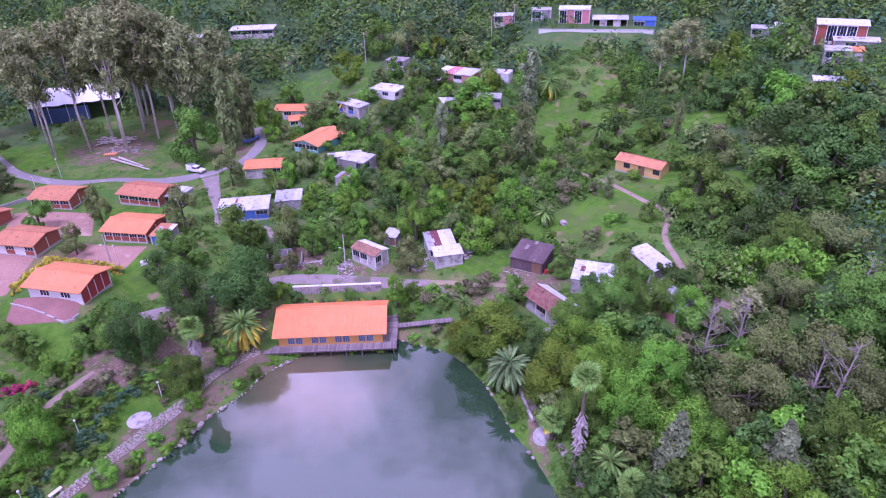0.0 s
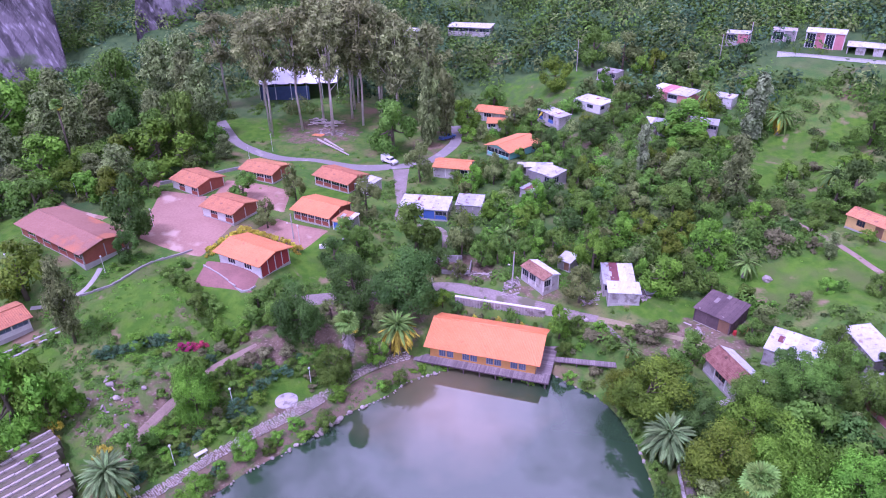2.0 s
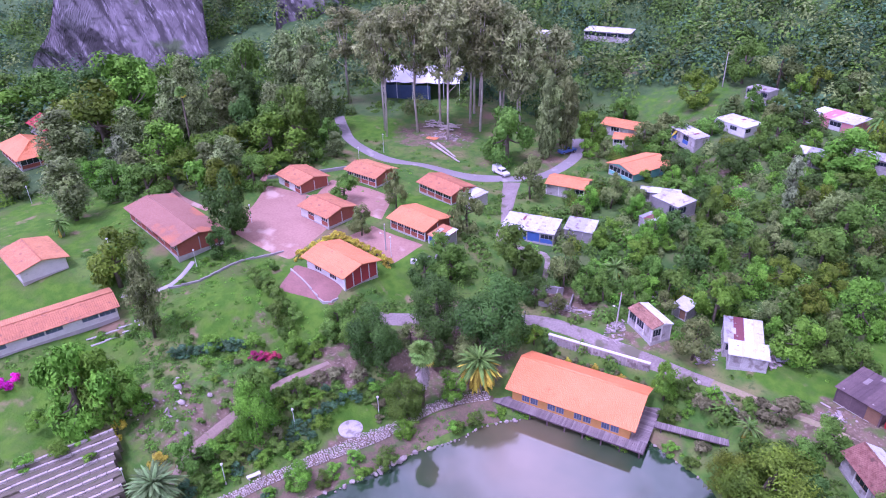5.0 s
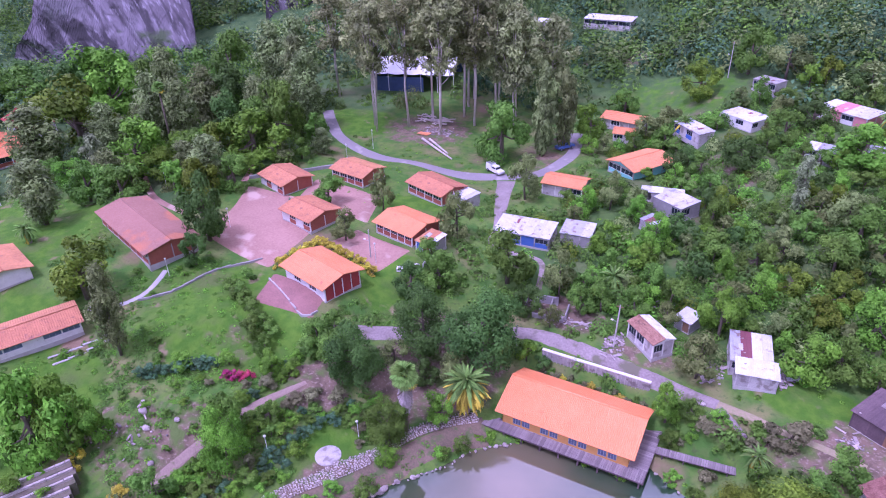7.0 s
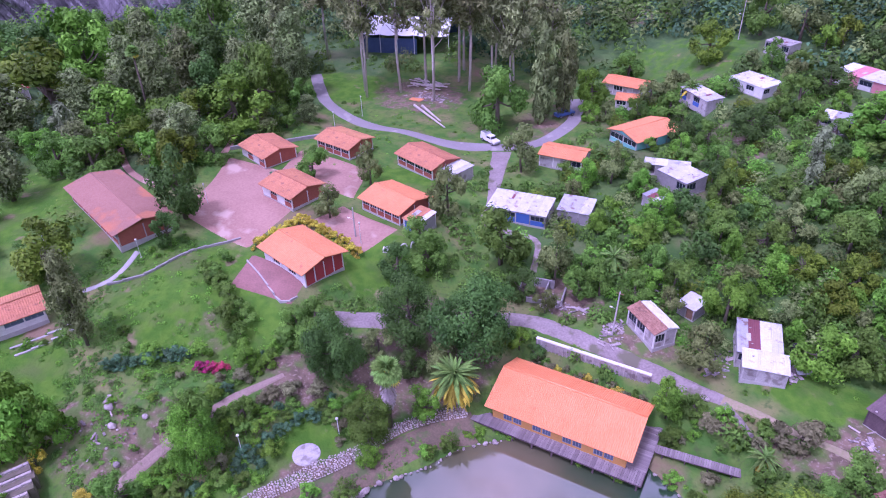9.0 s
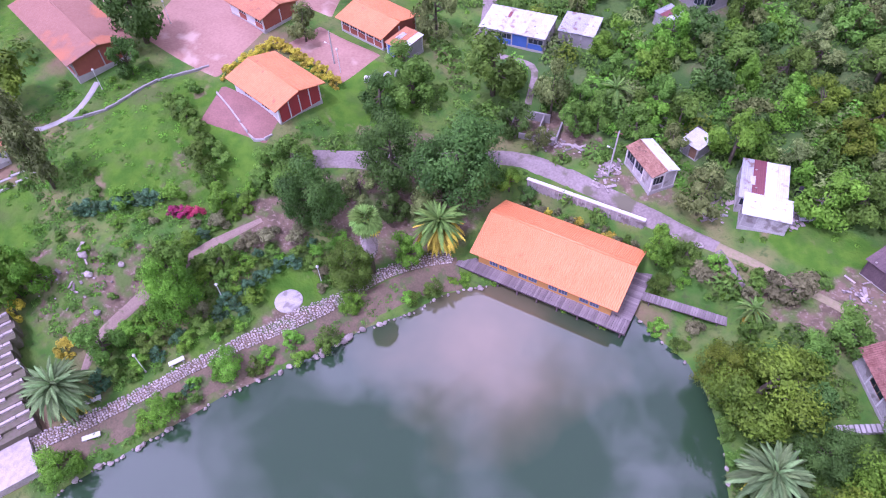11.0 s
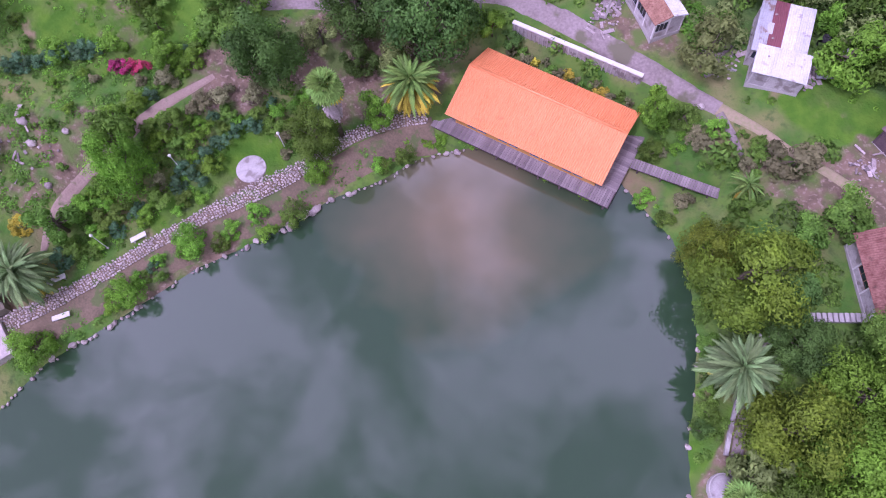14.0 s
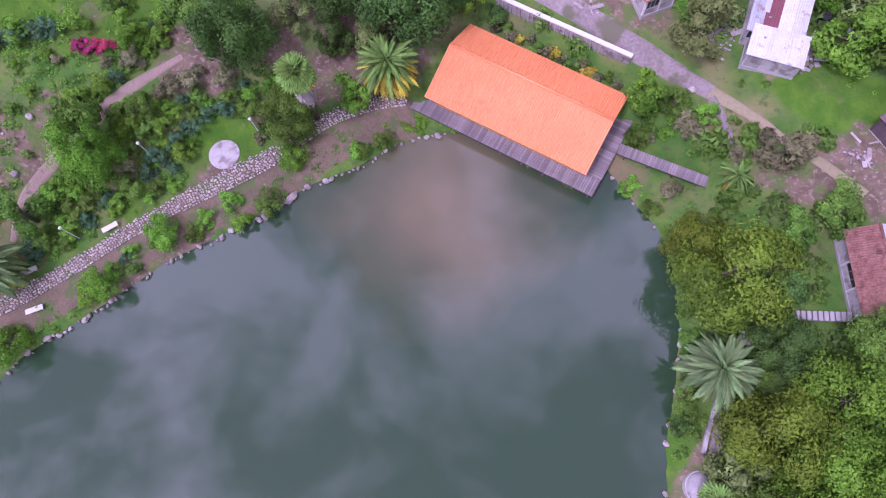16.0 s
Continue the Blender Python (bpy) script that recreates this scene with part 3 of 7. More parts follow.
ROADS = {
    "lake_road": ([(-60, 92), (-54, 97.5, 5), (-47, 100.5, 5), (-41, 106, 4.5), (-34, 110.5), (-26, 111), (-18, 110.2), (-9, 109.2, 3.2), (-3.3, 108.5, 2.4)], 3.8),
    "lawn_track": ([(-3.6, 108.5, 2.2), (1.7, 108.0, 1.6), (6.0, 107.0, 1.4), (10.5, 106.3, 1.6), (15.3, 105.0, 1.8)], 1.6),
    "farm_track": ([(-3.0, 108.0, 1.2), (-0.6, 106.2, 1.1), (1.4, 104.5, 0.7)], 1.2),
    "upper_lane": ([(-37, 121, 1.5), (-40.5, 129, 1.5), (-50, 129, 2.5), (-52.8, 136, 3), (-58, 148, 4.6), (-62, 158, 6)], 2.2),
    "school_road": ([(-133, 178), (-124, 169), (-114, 161.5), (-98, 156.5), (-83, 155), (-68, 158.5, 6), (-58, 165), (-54.5, 180), (-59, 194)], 4.4),
    "trail": ([(22, 157), (29, 150.5), (36, 142.5), (42, 134.5), (47, 126.3), (44, 116), (44, 109), (45, 101), (49, 92)], 1.7),
    "garden_path": ([(-57.5, 82, 1.0), (-59.8, 77.3), (-61.5, 73.0), (-63.6, 66.8), (-64.2, 58.8), (-62.5, 54, 1.0)], 1.9),
    "school_path": ([(-96.2, 88.6), (-94.8, 85), (-94.2, 81.5), (-96, 77.5), (-99.5, 75)], 1.3),
    "park_path": ([(-113, 124), (-118, 132), (-126, 140), (-142, 148)], 2.2),
    "park_path_west": ([(-110, 105), (-124, 108), (-142, 118), (-160, 128)], 2.0),
}
ROAD_LINES = {}
for road_name, (road_pts, road_w) in ROADS.items():
    ROAD_LINES[road_name] = ([(p[0], p[1]) for p in road_pts], road_w)
strip("road_lake", ROADS["lake_road"][0], 3.8, M["dirt_road"], "stony grey dirt road behind the lake hall", "road", rag=1.3)
strip("track_lawn", ROADS["lawn_track"][0], 1.6, M["track"], "worn tan earth track across the grass", "path", lift=0.05, rag=0.9)
strip("road_farm", ROADS["farm_track"][0], 1.2, M["dirt_road"], "narrow stony track down to the bridge", "road", rag=0.8)
strip("road_upper", ROADS["upper_lane"][0], 3.2, M["dirt_road"], "dirt lane climbing between the sheds", "road", rag=0.6)
strip("road_school", ROADS["school_road"][0], 4.4, M["asphalt"], "pale worn road curving past the school", "road", rag=0.2)
strip("path_trail", ROADS["trail"][0], 1.7, M["dirt"], "narrow earth trail on the green slope", "path", rag=0.7)
strip("path_garden", ROADS["garden_path"][0], 2.0, M["dirt"], "pinkish earth garden path", "path", rag=0.6)
strip("path_school", ROADS["school_path"][0], 1.3, M["concrete"], "concrete footpath between school buildings", "path", rag=0.1)
strip("path_park", ROADS["park_path"][0], 2.2, M["plaza"], "brick footpath under the park trees", "path", rag=0.1)
strip("path_park_west", ROADS["park_path_west"][0], 2.0, M["plaza"], "brick footpath through the park", "path", rag=0.1)
slab("pavement_court", [(-99, 99), (-80, 98), (-82, 126), (-112, 124)], M["plaza"], "pink brick-paved school court", "pavement")
slab("pavement_upper", [(-96, 121), (-74, 121), (-80, 134), (-100, 134)], M["plaza"], "pink brick-paved upper court", "pavement", lift=0.15)
slab("pavement_flagpole", [(-78, 111), (-62.5, 107.5), (-60.8, 117), (-76, 119)], M["plaza"], "brick-paved yard before a classroom", "pavement", lift=0.18)
slab("pavement_terrace", [(-77, 90), (-63.5, 91.5), (-64, 97), (-80, 99)], M["terrace_brick"], "dark red brick terrace before the red-walled classroom", "pavement", lift=0.2, n=9)


# ---- roofs and buildings ----
def roof_sheet(mb, p00, p10, p11, p01, pitch=0.3, amp=0.05, rows=8, thick=0.07, n=4, step=0.03):
    """A ribbed roof slope: p00-p10 the eave, p01-p11 the ridge. Overlapping courses step down by a little."""
    p00, p10, p11, p01 = (Vector(p) for p in (p00, p10, p11, p01))
    cols = max(2, int((p10 - p00).length / pitch)) * n
    up = (p10 - p00).cross(p01 - p00).normalized()
    flip = up.z < 0
    if flip:
        up.negate()
    base, line = len(mb.v), cols + 1
    levels = []
    for r in range(rows):
        levels += [(r / rows, step), ((r + 1) / rows, 0.0)]
    for v, lift in levels:
        for i in range(line):
            u = i / cols
            p = (p00 * (1 - u) + p10 * u) * (1 - v) + (p01 * (1 - u) + p11 * u) * v
            k = amp * (0.5 + 0.5 * math.cos(2 * math.pi * (i % n) / n)) + lift
            mb.v.append(tuple(p + up * k))
    for j in range(len(levels) - 1):
        for i in range(cols):
            a = base + j * line + i
            mb.f.append((a, a + line, a + line + 1, a + 1) if flip else (a, a + 1, a + line + 1, a + line))
    q = [p - up * thick for p in (p00, p10, p11, p01)]
    top = [p + up * (amp + step) * 0.4 for p in (p00, p10, p11, p01)]
    mb.quad(q[3], q[2], q[1], q[0])
    for i in range(4):
        mb.quad(q[i], q[(i + 1) % 4], top[(i + 1) % 4], top[i])


FOOT = []  # what the plants keep clear of: x, y, half length, half depth, angle


def keep_clear(x, y, L, D, ang, margin=0.8):
    FOOT.append((x, y, L / 2 + margin, D / 2 + margin, radians(ang)))


def wall_run(parent, x0, x1, y, h, bays, mats, thick=0.18, axis="x", sill=0.95, head=0.35):
    """One outer wall as a row of bays: . painted panel, p pale panel, b brick panel, w window, d door, o open bay. Each piece is a part."""
    wid = (x1 - x0) / len(bays)

    def put(name, a0, a1, z0, z1, material, t=thick, off=0.0, label=""):
        mb = MB()
        c, s = ((a0 + a1) / 2, y + off, (z0 + z1) / 2), (a1 - a0, t, z1 - z0)
        if axis == "y":
            c, s = (c[1], c[0], c[2]), (s[1], s[0], s[2])
        mb.box(c, s)
        return part(name, mb, material, parent, label)

    for i, kind in enumerate(bays):
        a, b = x0 + i * wid + 0.09, x0 + (i + 1) * wid - 0.09
        if i:
            put("column", a - 0.18, a, 0, h, mats["column"], thick + 0.08)
        if kind == ".":
            put("panel", a, b, 0, h, mats["panel"])
        elif kind == "b":
            put("panel", a, b, 0, h, mats["brick"])
        elif kind == "p":
            put("panel", a, b, 0, h, mats["column"])
        elif kind == "w":
            put("panel", a, b, 0, sill, mats["low"])
            put("lintel", a, b, h - head, h, mats["column"])
            pane = put("pane", a, b, sill, h - head, mats.get("pane", M["pane"]), 0.03, 0.0)
            mb = MB()
            for k in range(4):
                u = a + 0.03 + (b - a - 0.06) * k / 3
                c, s = (u, y, (sill + h - head) / 2), (0.06, 0.09, h - head - sill)
                mb.box((c[1], c[0], c[2]) if axis == "y" else c, (s[1], s[0], s[2]) if axis == "y" else s)
            for z in (sill + 0.03, h - head - 0.03):
                c, s = ((a + b) / 2, y, z), (b - a, 0.088, 0.06)
                mb.box((c[1], c[0], c[2]) if axis == "y" else c, (s[1], s[0], s[2]) if axis == "y" else s)
            part("window_frame", mb, mats["frame"], pane)
        elif kind == "d":
            put("lintel", a, b, h - 0.25, h, mats["column"])
            put("door", a, b, 0, h - 0.25, mats["door"], 0.06)
    put("corner_post", x0 - 0.09, x0 + 0.09, 0, h, mats["column"], thick + 0.08)
    put("corner_post", x1 - 0.09, x1 + 0.09, 0, h, mats["column"], thick + 0.08)


def gable_fill(parent, x, D, h, rise, material, t=0.18, off=0.0):
    mb = MB()
    a, b = x - t / 2, x + t / 2
    pa, pb = [(a, -D / 2, h), (a, D / 2, h), (a, off, h + rise)], [(b, -D / 2, h), (b, D / 2, h), (b, off, h + rise)]
    mb.quad(*pa[::-1]).quad(*pb)
    for i in range(3):
        mb.quad(pa[i], pa[(i + 1) % 3], pb[(i + 1) % 3], pb[i])
    part("gable", mb, material, parent)


def house(name, label, x, y, ang, L, D, h=2.4, rise=1.5, over=0.9, roof="roof_tile", mats=None, bays=("wwww", "....", "..", ".."), z=None,
          pitch=0.34, group="", category="building", gable="column", hip=0.0, plinth=0.25, ridge_off=0.0, roof_back=None):
    """A walled building under a two-sided tiled roof. bays: front, back, left end, right end."""
    base = gz(x, y) if z is None else z
    m = dict(column=M["white"], panel=M["white"], brick=M["brick"], low=M["brick"], frame=M["white_metal"], door=M["wood"])
    m.update({k: M[v] for k, v in (mats or {}).items()})
    keep_clear(x, y, L + 2 * over, D + 2 * over, ang, 0.3)
    th = thing(name, label, category, pose(x, y, base + plinth, 0, 0, ang), group)
    mb = MB()
    mb.box((0, 0, -1.25 - plinth / 2 + 0.6), (L + 0.3, D + 0.3, 2.5 - 1.2 + plinth))
    part("plinth", mb, M["concrete"], th, "worn concrete plinth")
    wall_run(th, -L / 2, L / 2, -D / 2, h, bays[0], m)
    wall_run(th, -L / 2, L / 2, D / 2, h, bays[1], m)
    wall_run(th, -D / 2, D / 2, -L / 2, h, bays[2], m, axis="y")
    wall_run(th, -D / 2, D / 2, L / 2, h, bays[3], m, axis="y")
    e, s = over, rise / (D / 2)
    ex, ey, ze, zr = L / 2 + e * 0.8, D / 2 + e, h - s * e + 0.1, h + rise + 0.1
    rx = ex - hip
    if not hip:
        gable_fill(th, -L / 2, D, h, rise, m[gable])
        gable_fill(th, L / 2, D, h, rise, m[gable])
    for sign, nm in ((-1, "roof_slope"), (1, "roof_slope")):
        mb = MB()
        roof_sheet(mb, (-ex, sign * ey, ze), (ex, sign * ey, ze), (rx, ridge_off, zr), (-rx, ridge_off, zr), pitch, 0.06, 5)
        part(nm, mb, M[roof_back if roof_back and sign > 0 else roof], th)
    if hip:
        for sign in (-1, 1):
            mb = MB()
            roof_sheet(mb, (sign * ex, -ey, ze), (sign * ex, ey, ze), (sign * rx, 0.05, zr), (sign * rx, -0.05, zr), pitch, 0.06, 5)
            part("roof_hip", mb, M[roof], th)
    mb = MB()
    mb.tube([(-rx, ridge_off, zr + 0.02), (rx, ridge_off, zr + 0.02)], [0.13, 0.13], 8)
    part("ridge_cap", mb, M[roof], th, "", True)
    return th


def shed(name, label, x, y, ang, L, D, h=2.3, fall=0.5, over=0.35, sheets=("zinc",), mats=None, bays=("wd.", "...", "..", ".."), z=None, category="shed", group="", pitch=0.25):
    """A low building under one leaning roof of corrugated sheets, each sheet a part; the roof falls to the front."""
    base = gz(x, y) if z is None else z
    m = dict(column=M["pale_wall"], panel=M["pale_wall"], brick=M["grey_wall"], low=M["pale_wall"], frame=M["grey_metal"], door=M["wood"])
    m.update({k: M[v] for k, v in (mats or {}).items()})
    keep_clear(x, y, L + 2 * over, D + 2 * over, ang, 0.3)
    th = thing(name, label, category, pose(x, y, base + 0.12, 0, 0, ang), group)
    part("plinth", MB().box((0, 0, -0.6), (L + 0.3, D + 0.3, 1.2)), M["concrete"], th)
    wall_run(th, -L / 2, L / 2, -D / 2, h, bays[0], m)
    wall_run(th, -L / 2, L / 2, D / 2, h + fall, bays[1], m)
    wall_run(th, -D / 2, D / 2, -L / 2, h, bays[2], m, axis="y")
    wall_run(th, -D / 2, D / 2, L / 2, h, bays[3], m, axis="y")
    for sx in (-L / 2, L / 2):
        mb = MB()
        a, b = sx - 0.085, sx + 0.085
        tri = lambda k: [(k, -D / 2, h), (k, D / 2, h), (k, D / 2, h + fall)]
        pa, pb = tri(a), tri(b)
        mb.quad(*pa[::-1]).quad(*pb)
        for i in range(3):
            mb.quad(pa[i], pa[(i + 1) % 3], pb[(i + 1) % 3], pb[i])
        part("side_fill", mb, m["panel"], th)
    slope, n = fall / D, len(sheets)
    wid = (L + 2 * over) / n
    for i, s in enumerate(sheets):
        mb = MB()
        x0, x1 = -L / 2 - over + i * wid, -L / 2 - over + (i + 1) * wid + (0.08 if i < n - 1 else 0)
        lift = 0.05 + 0.035 * (i % 2)
        y0, y1 = -D / 2 - over, D / 2 + over
        roof_sheet(mb, (x0, y0, h + slope * (-over) + lift), (x1, y0, h + slope * (-over) + lift), (x1, y1, h + fall + slope * over + lift), (x0, y1, h + fall + slope * over + lift), pitch, 0.035, 2, 0.02, 4, 0.012)
        part("roof_sheet", mb, M[s], th)
    rng = random.Random(int(abs(x) * 31 + abs(y) * 7))
    for i in range(max(2, int(L * D / 9))):
        u, v = rng.uniform(-L / 2, L / 2), rng.uniform(-D / 2, D / 2)
        z = h + slope * (v + D / 2) + 0.15
        if i % 3:
            part("roof_stone", MB().blob((u, v, z), (0.17, 0.13, 0.1), 0.4, i * 3.3, 6, 4), M["rock"], th)
        else:
            w, d = rng.uniform(0.5, 0.95), rng.uniform(0.9, 1.9)
            tilt = slope * d
            mb = MB()
            roof_sheet(mb, (u, v, z - 0.03), (u + w, v, z - 0.03), (u + w, v + d, z - 0.03 + tilt), (u, v + d, z - 0.03 + tilt), pitch, 0.03, 1, 0.02, 4, 0.0)
            if v + d < D / 2 + over and u + w < L / 2 + over:
                part("patch_sheet", mb, M[rng.choice(("zinc", "rust", "zinc_white", "zinc"))] if sheets[0] != "dark_wood" else M["deck"], th, "", True)
    return th


SCHOOL = "school classrooms with red tile roofs"
house("classroom", "red-walled classroom with bright orange tile roof", -68.9, 100.3, -12.4, 11.0, 7.4, 2.95, 0.95, 0.95, "roof_bright",
      dict(panel="red_wall", brick="red_wall", low="white"), ("pwpwp", "....", "pw", "...."), group=SCHOOL, gable="panel", plinth=0.06, z=gz(-68.9, 100.3) - 0.72)
house("classroom", "brick classroom with weathered orange tile roof and side annex", -66.0, 122.6, -10, 9.6, 7.6, 2.3, 0.95, 0.8, "roof_bright",
      dict(), ("wwwww", "wwww", "bb", "bb"), group=SCHOOL, gable="brick")
house("classroom", "brick classroom with dusty red tile roof on the court", -85.5, 116.3, -11, 9.0, 7.2, 2.3, 0.9, 0.7, "roof_tile",
      dict(), ("pwpw", "wwww", "pb", "bb"), group=SCHOOL, gable="brick")
house("classroom", "brick classroom with red tile roof beside the road", -70.8, 141.0, -16, 10.8, 6.8, 2.3, 0.9, 0.7, "roof_tile",
      dict(), ("wwww", "wwww", "bb", "bb"), group=SCHOOL, gable="brick")
house("classroom", "white and brick classroom with red tile roof", -102.7, 127.6, -16, 9.6, 7.4, 2.3, 0.9, 0.7, "roof_tile",
      dict(), ("pwpw", "wwww", "pb", "bb"), group=SCHOOL, gable="brick")
house("classroom", "brick classroom with red tile roof near the road bend", -90.6, 138.6, -7, 9.6, 7.0, 2.3, 0.9, 0.7, "roof_tile",
      dict(), ("wwww", "wwww", "bb", "bb"), group=SCHOOL, gable="brick")
house("assembly_hall", "long school hall with dull brown-red tile roof", -108.2, 94.6, -15.5, 23.5, 9.0, 2.7, 1.0, 0.9, "roof_dull",
      dict(panel="red_wall", column="pale_wall"), ("bwbwbwbw", "bwbwbwb", "b.b", "bb"), group=SCHOOL, gable="brick")
house("white_classroom", "white-walled classroom with red tile roof on lawn", -120.0, 71.9, -13.5, 11.0, 7.6, 2.3, 0.95, 0.8, "roof_tile",
      dict(), ("....", "w..w", "..", ".."), group=SCHOOL)
house("long_classroom", "long low school wing with red tile roof and white panels", -103.6, 56.5, 68, 33.0, 6.2, 2.3, 0.8, 0.8, "roof_tile",
      dict(low="white", frame="frame", pane="hall_pane"), (".ww.ww.ww.ww", "............", "..", ".."), group=SCHOOL)
house("park_pavilion", "pavilion with orange hipped tile roof and large windows", -181.0, 106.0, -14, 17, 9, 3.0, 2.4, 1.0, "roof_bright",
      dict(frame="white_metal"), ("wwwwww", "wwww", "ww", "ww"), hip=5.0)
house("red_house", "house with dark red roof and a dormer", -194, 121, -10, 15, 8, 3.2, 1.7, 0.7, "red_wall", dict(panel="pale_wall"), ("..w.", "....", "..", ".."), pitch=0.5)


def lake_hall():
    """The orange-roofed hall on its timber deck over the water."""
    x, y, ang, deck_z = -20.9, 98.35, 2.2, 1.55
    keep_clear(x, y - 0.5, 25.5, 14.5, ang, 0.2)
    th = thing("lake_hall", "lakeside hall with bright orange tile roof on a timber deck", "hall", pose(x, y, deck_z, 0, 0, ang))
    L, D, h, rise, over = 18.4, 8.9, 2.7, 1.85, 1.0
    m = dict(column=M["ochre"], panel=M["ochre"], brick=M["ochre"], low=M["ochre"], frame=M["frame"], door=M["wood"], pane=M["hall_pane"])
    wall_run(th, -L / 2, L / 2, -D / 2, h, ".ww.ww.ww.ww.", m, sill=0.3, head=0.3)
    wall_run(th, -L / 2, L / 2, D / 2, h, "..ww....ww..", m)
    wall_run(th, -D / 2, D / 2, -L / 2, h, ".d.", m, axis="y")
    wall_run(th, -D / 2, D / 2, L / 2, h, ".dd.", m, axis="y")
    off = 0.72
    gable_fill(th, -L / 2, D, h, rise, M["ochre"], 0.18, off)
    gable_fill(th, L / 2, D, h, rise, M["ochre"], 0.18, off)
    s = rise / (D / 2)
    ex, ey, ze, zr = L / 2 + 0.95, D / 2 + over, h - s * over + 0.12, h + rise + 0.12
    for sign in (-1, 1):
        mb = MB()
        roof_sheet(mb, (-ex, sign * ey, ze), (ex, sign * ey, ze), (ex, off, zr), (-ex, off, zr), 0.27, 0.075, 14, 0.08, 6, 0.025)
        part("roof_slope", mb, M["roof_new"], th, "bright orange ribbed tile slope")
    part("ridge_cap", MB().tube([(-ex, off, zr + 0.05), (ex, off, zr + 0.05)], [0.16, 0.16], 10), M["roof_new"], th, "", True)
    for sx in (-ex, ex):
        for sy in (-1, 1):
            part("verge_board", MB().tube([(sx, sy * ey, ze + 0.02), (sx, off, zr + 0.02)], [0.09, 0.09], 6), M["roof_new"], th)
    part("floor_slab", MB().box((0, 0, -0.06), (L + 0.2, D + 0.2, 0.1)), M["concrete"], th)
    return th


lake_hall()


def timber_deck():
    th = thing("timber_deck", "grey weathered timber deck round the lake hall on posts", "deck", pose(-20.9, 98.35, 1.5, 0, 0, 2.2))
    x0, x1, y0, y1 = -11.9, 11.9, -6.35, 5.3
    plank_w, k = 0.30, 0
    front = MB().box((0, 0, 0), (plank_w - 0.03, 2.25, 0.07)).mesh("plank", M["deck"])
    n = int((x1 - x0) / plank_w)
    for i in range(n):
        o = part("plank", front, None, th)
        o.location = (x0 + (i + 0.5) * plank_w, y0 + 1.12, 0.012 * math.sin(i * 2.3) - 0.04)
    side = MB().box((0, 0, 0), (2.6, plank_w - 0.03, 0.07)).mesh("plank", M["deck"])
    for i in range(int((y1 - y0 - 2.3) / plank_w)):
        o = part("plank", side, None, th)
        o.location = (x1 - 1.3, y0 + 2.42 + i * plank_w, 0.012 * math.sin(i * 1.9) - 0.04)
    part("edge_beam", MB().box(((x0 + x1) / 2, y0 + 0.08, -0.2), (x1 - x0, 0.14, 0.24)), M["dark_wood"], th, "dark timber edge beam")
    part("edge_beam", MB().box((x1 - 0.08, (y0 + y1) / 2, -0.2), (0.14, y1 - y0 - 0.3, 0.24)), M["dark_wood"], th, "dark timber edge beam")
    part("joist", MB().box(((x0 + x1) / 2, y0 + 1.9, -0.2), (x1 - x0 - 0.4, 0.14, 0.22)), M["dark_wood"], th)
    post = MB().tube([(0, 0, -3.2), (0, 0, -0.3)], [0.14, 0.13], 8).mesh("post", M["dark_wood"])
    for i in range(9):
        for py in (y0 + 0.35, y0 + 2.2):
            o = part("post", post, None, th)
            o.location = (x0 + 0.6 + i * (x1 - x0 - 1.2) / 8, py, 0)
    for i in range(1, 5):
        o = part("post", post, None, th)
        o.location = (x1 - 0.4, y0 + i * 2.2, 0)


timber_deck()


def footbridge():
    a, b = Vector((-9.0, 99.1, 1.6)), Vector((1.8, 100.3, 2.1))
    d = b - a
    ang = math.degrees(math.atan2(d.y, d.x))
    th = thing("footbridge", "narrow timber footbridge from the deck to the bank", "bridge", pose(*a, 0, 0, ang))
    plank = MB().box((0, 0, 0), (0.27, 1.35, 0.06)).mesh("plank", M["deck"])
    n = int(d.length / 0.3)
    for i in range(n):
        o = part("plank", plank, None, th)
        o.location = (0.15 + i * 0.3, 0, 0.33 * i / n)
    for sy in (-0.6, 0.6):
        part("beam", MB().tube([(0, sy, -0.12), (d.length, sy, 0.21)], [0.09, 0.09], 6), M["dark_wood"], th)
    for i in range(4):
        for sy in (-0.6, 0.6):
            part("post", MB().tube([(1 + i * 2.8, sy, -2.2), (1 + i * 2.8, sy, 0)], [0.09, 0.08], 6), M["dark_wood"], th)


footbridge()
keep_clear(-3.2, 100.0, 12, 4.0, 7, 0)


def parapet_wall():
    """The white balustraded retaining wall between the road and the hall."""
    a, b = Vector((-30.0, 107.4)), Vector((-12.8, 108.0))
    th = thing("parapet_wall", "white-topped retaining wall with buttresses along the road", "wall", pose(a.x, a.y, 0, 0, 0, math.degrees(math.atan2(b.y - a.y, b.x - a.x))))
    L = (b - a).length
    part("wall_body", MB().box((L / 2, 0, 4.0), (L, 0.35, 2.7)), M["pale_wall"], th, "stained pale cement wall face")
    part("coping", MB().box((L / 2, 0, 5.43), (L + 0.1, 0.55, 0.16)), M["white"], th, "bright white coping")
    n = 30
    for i in range(n):
        part("buttress", MB().box((0.3 + i * (L - 0.6) / (n - 1), -0.24, 4.05), (0.14, 0.14, 2.55)), M["pale_wall"], th)


parapet_wall()

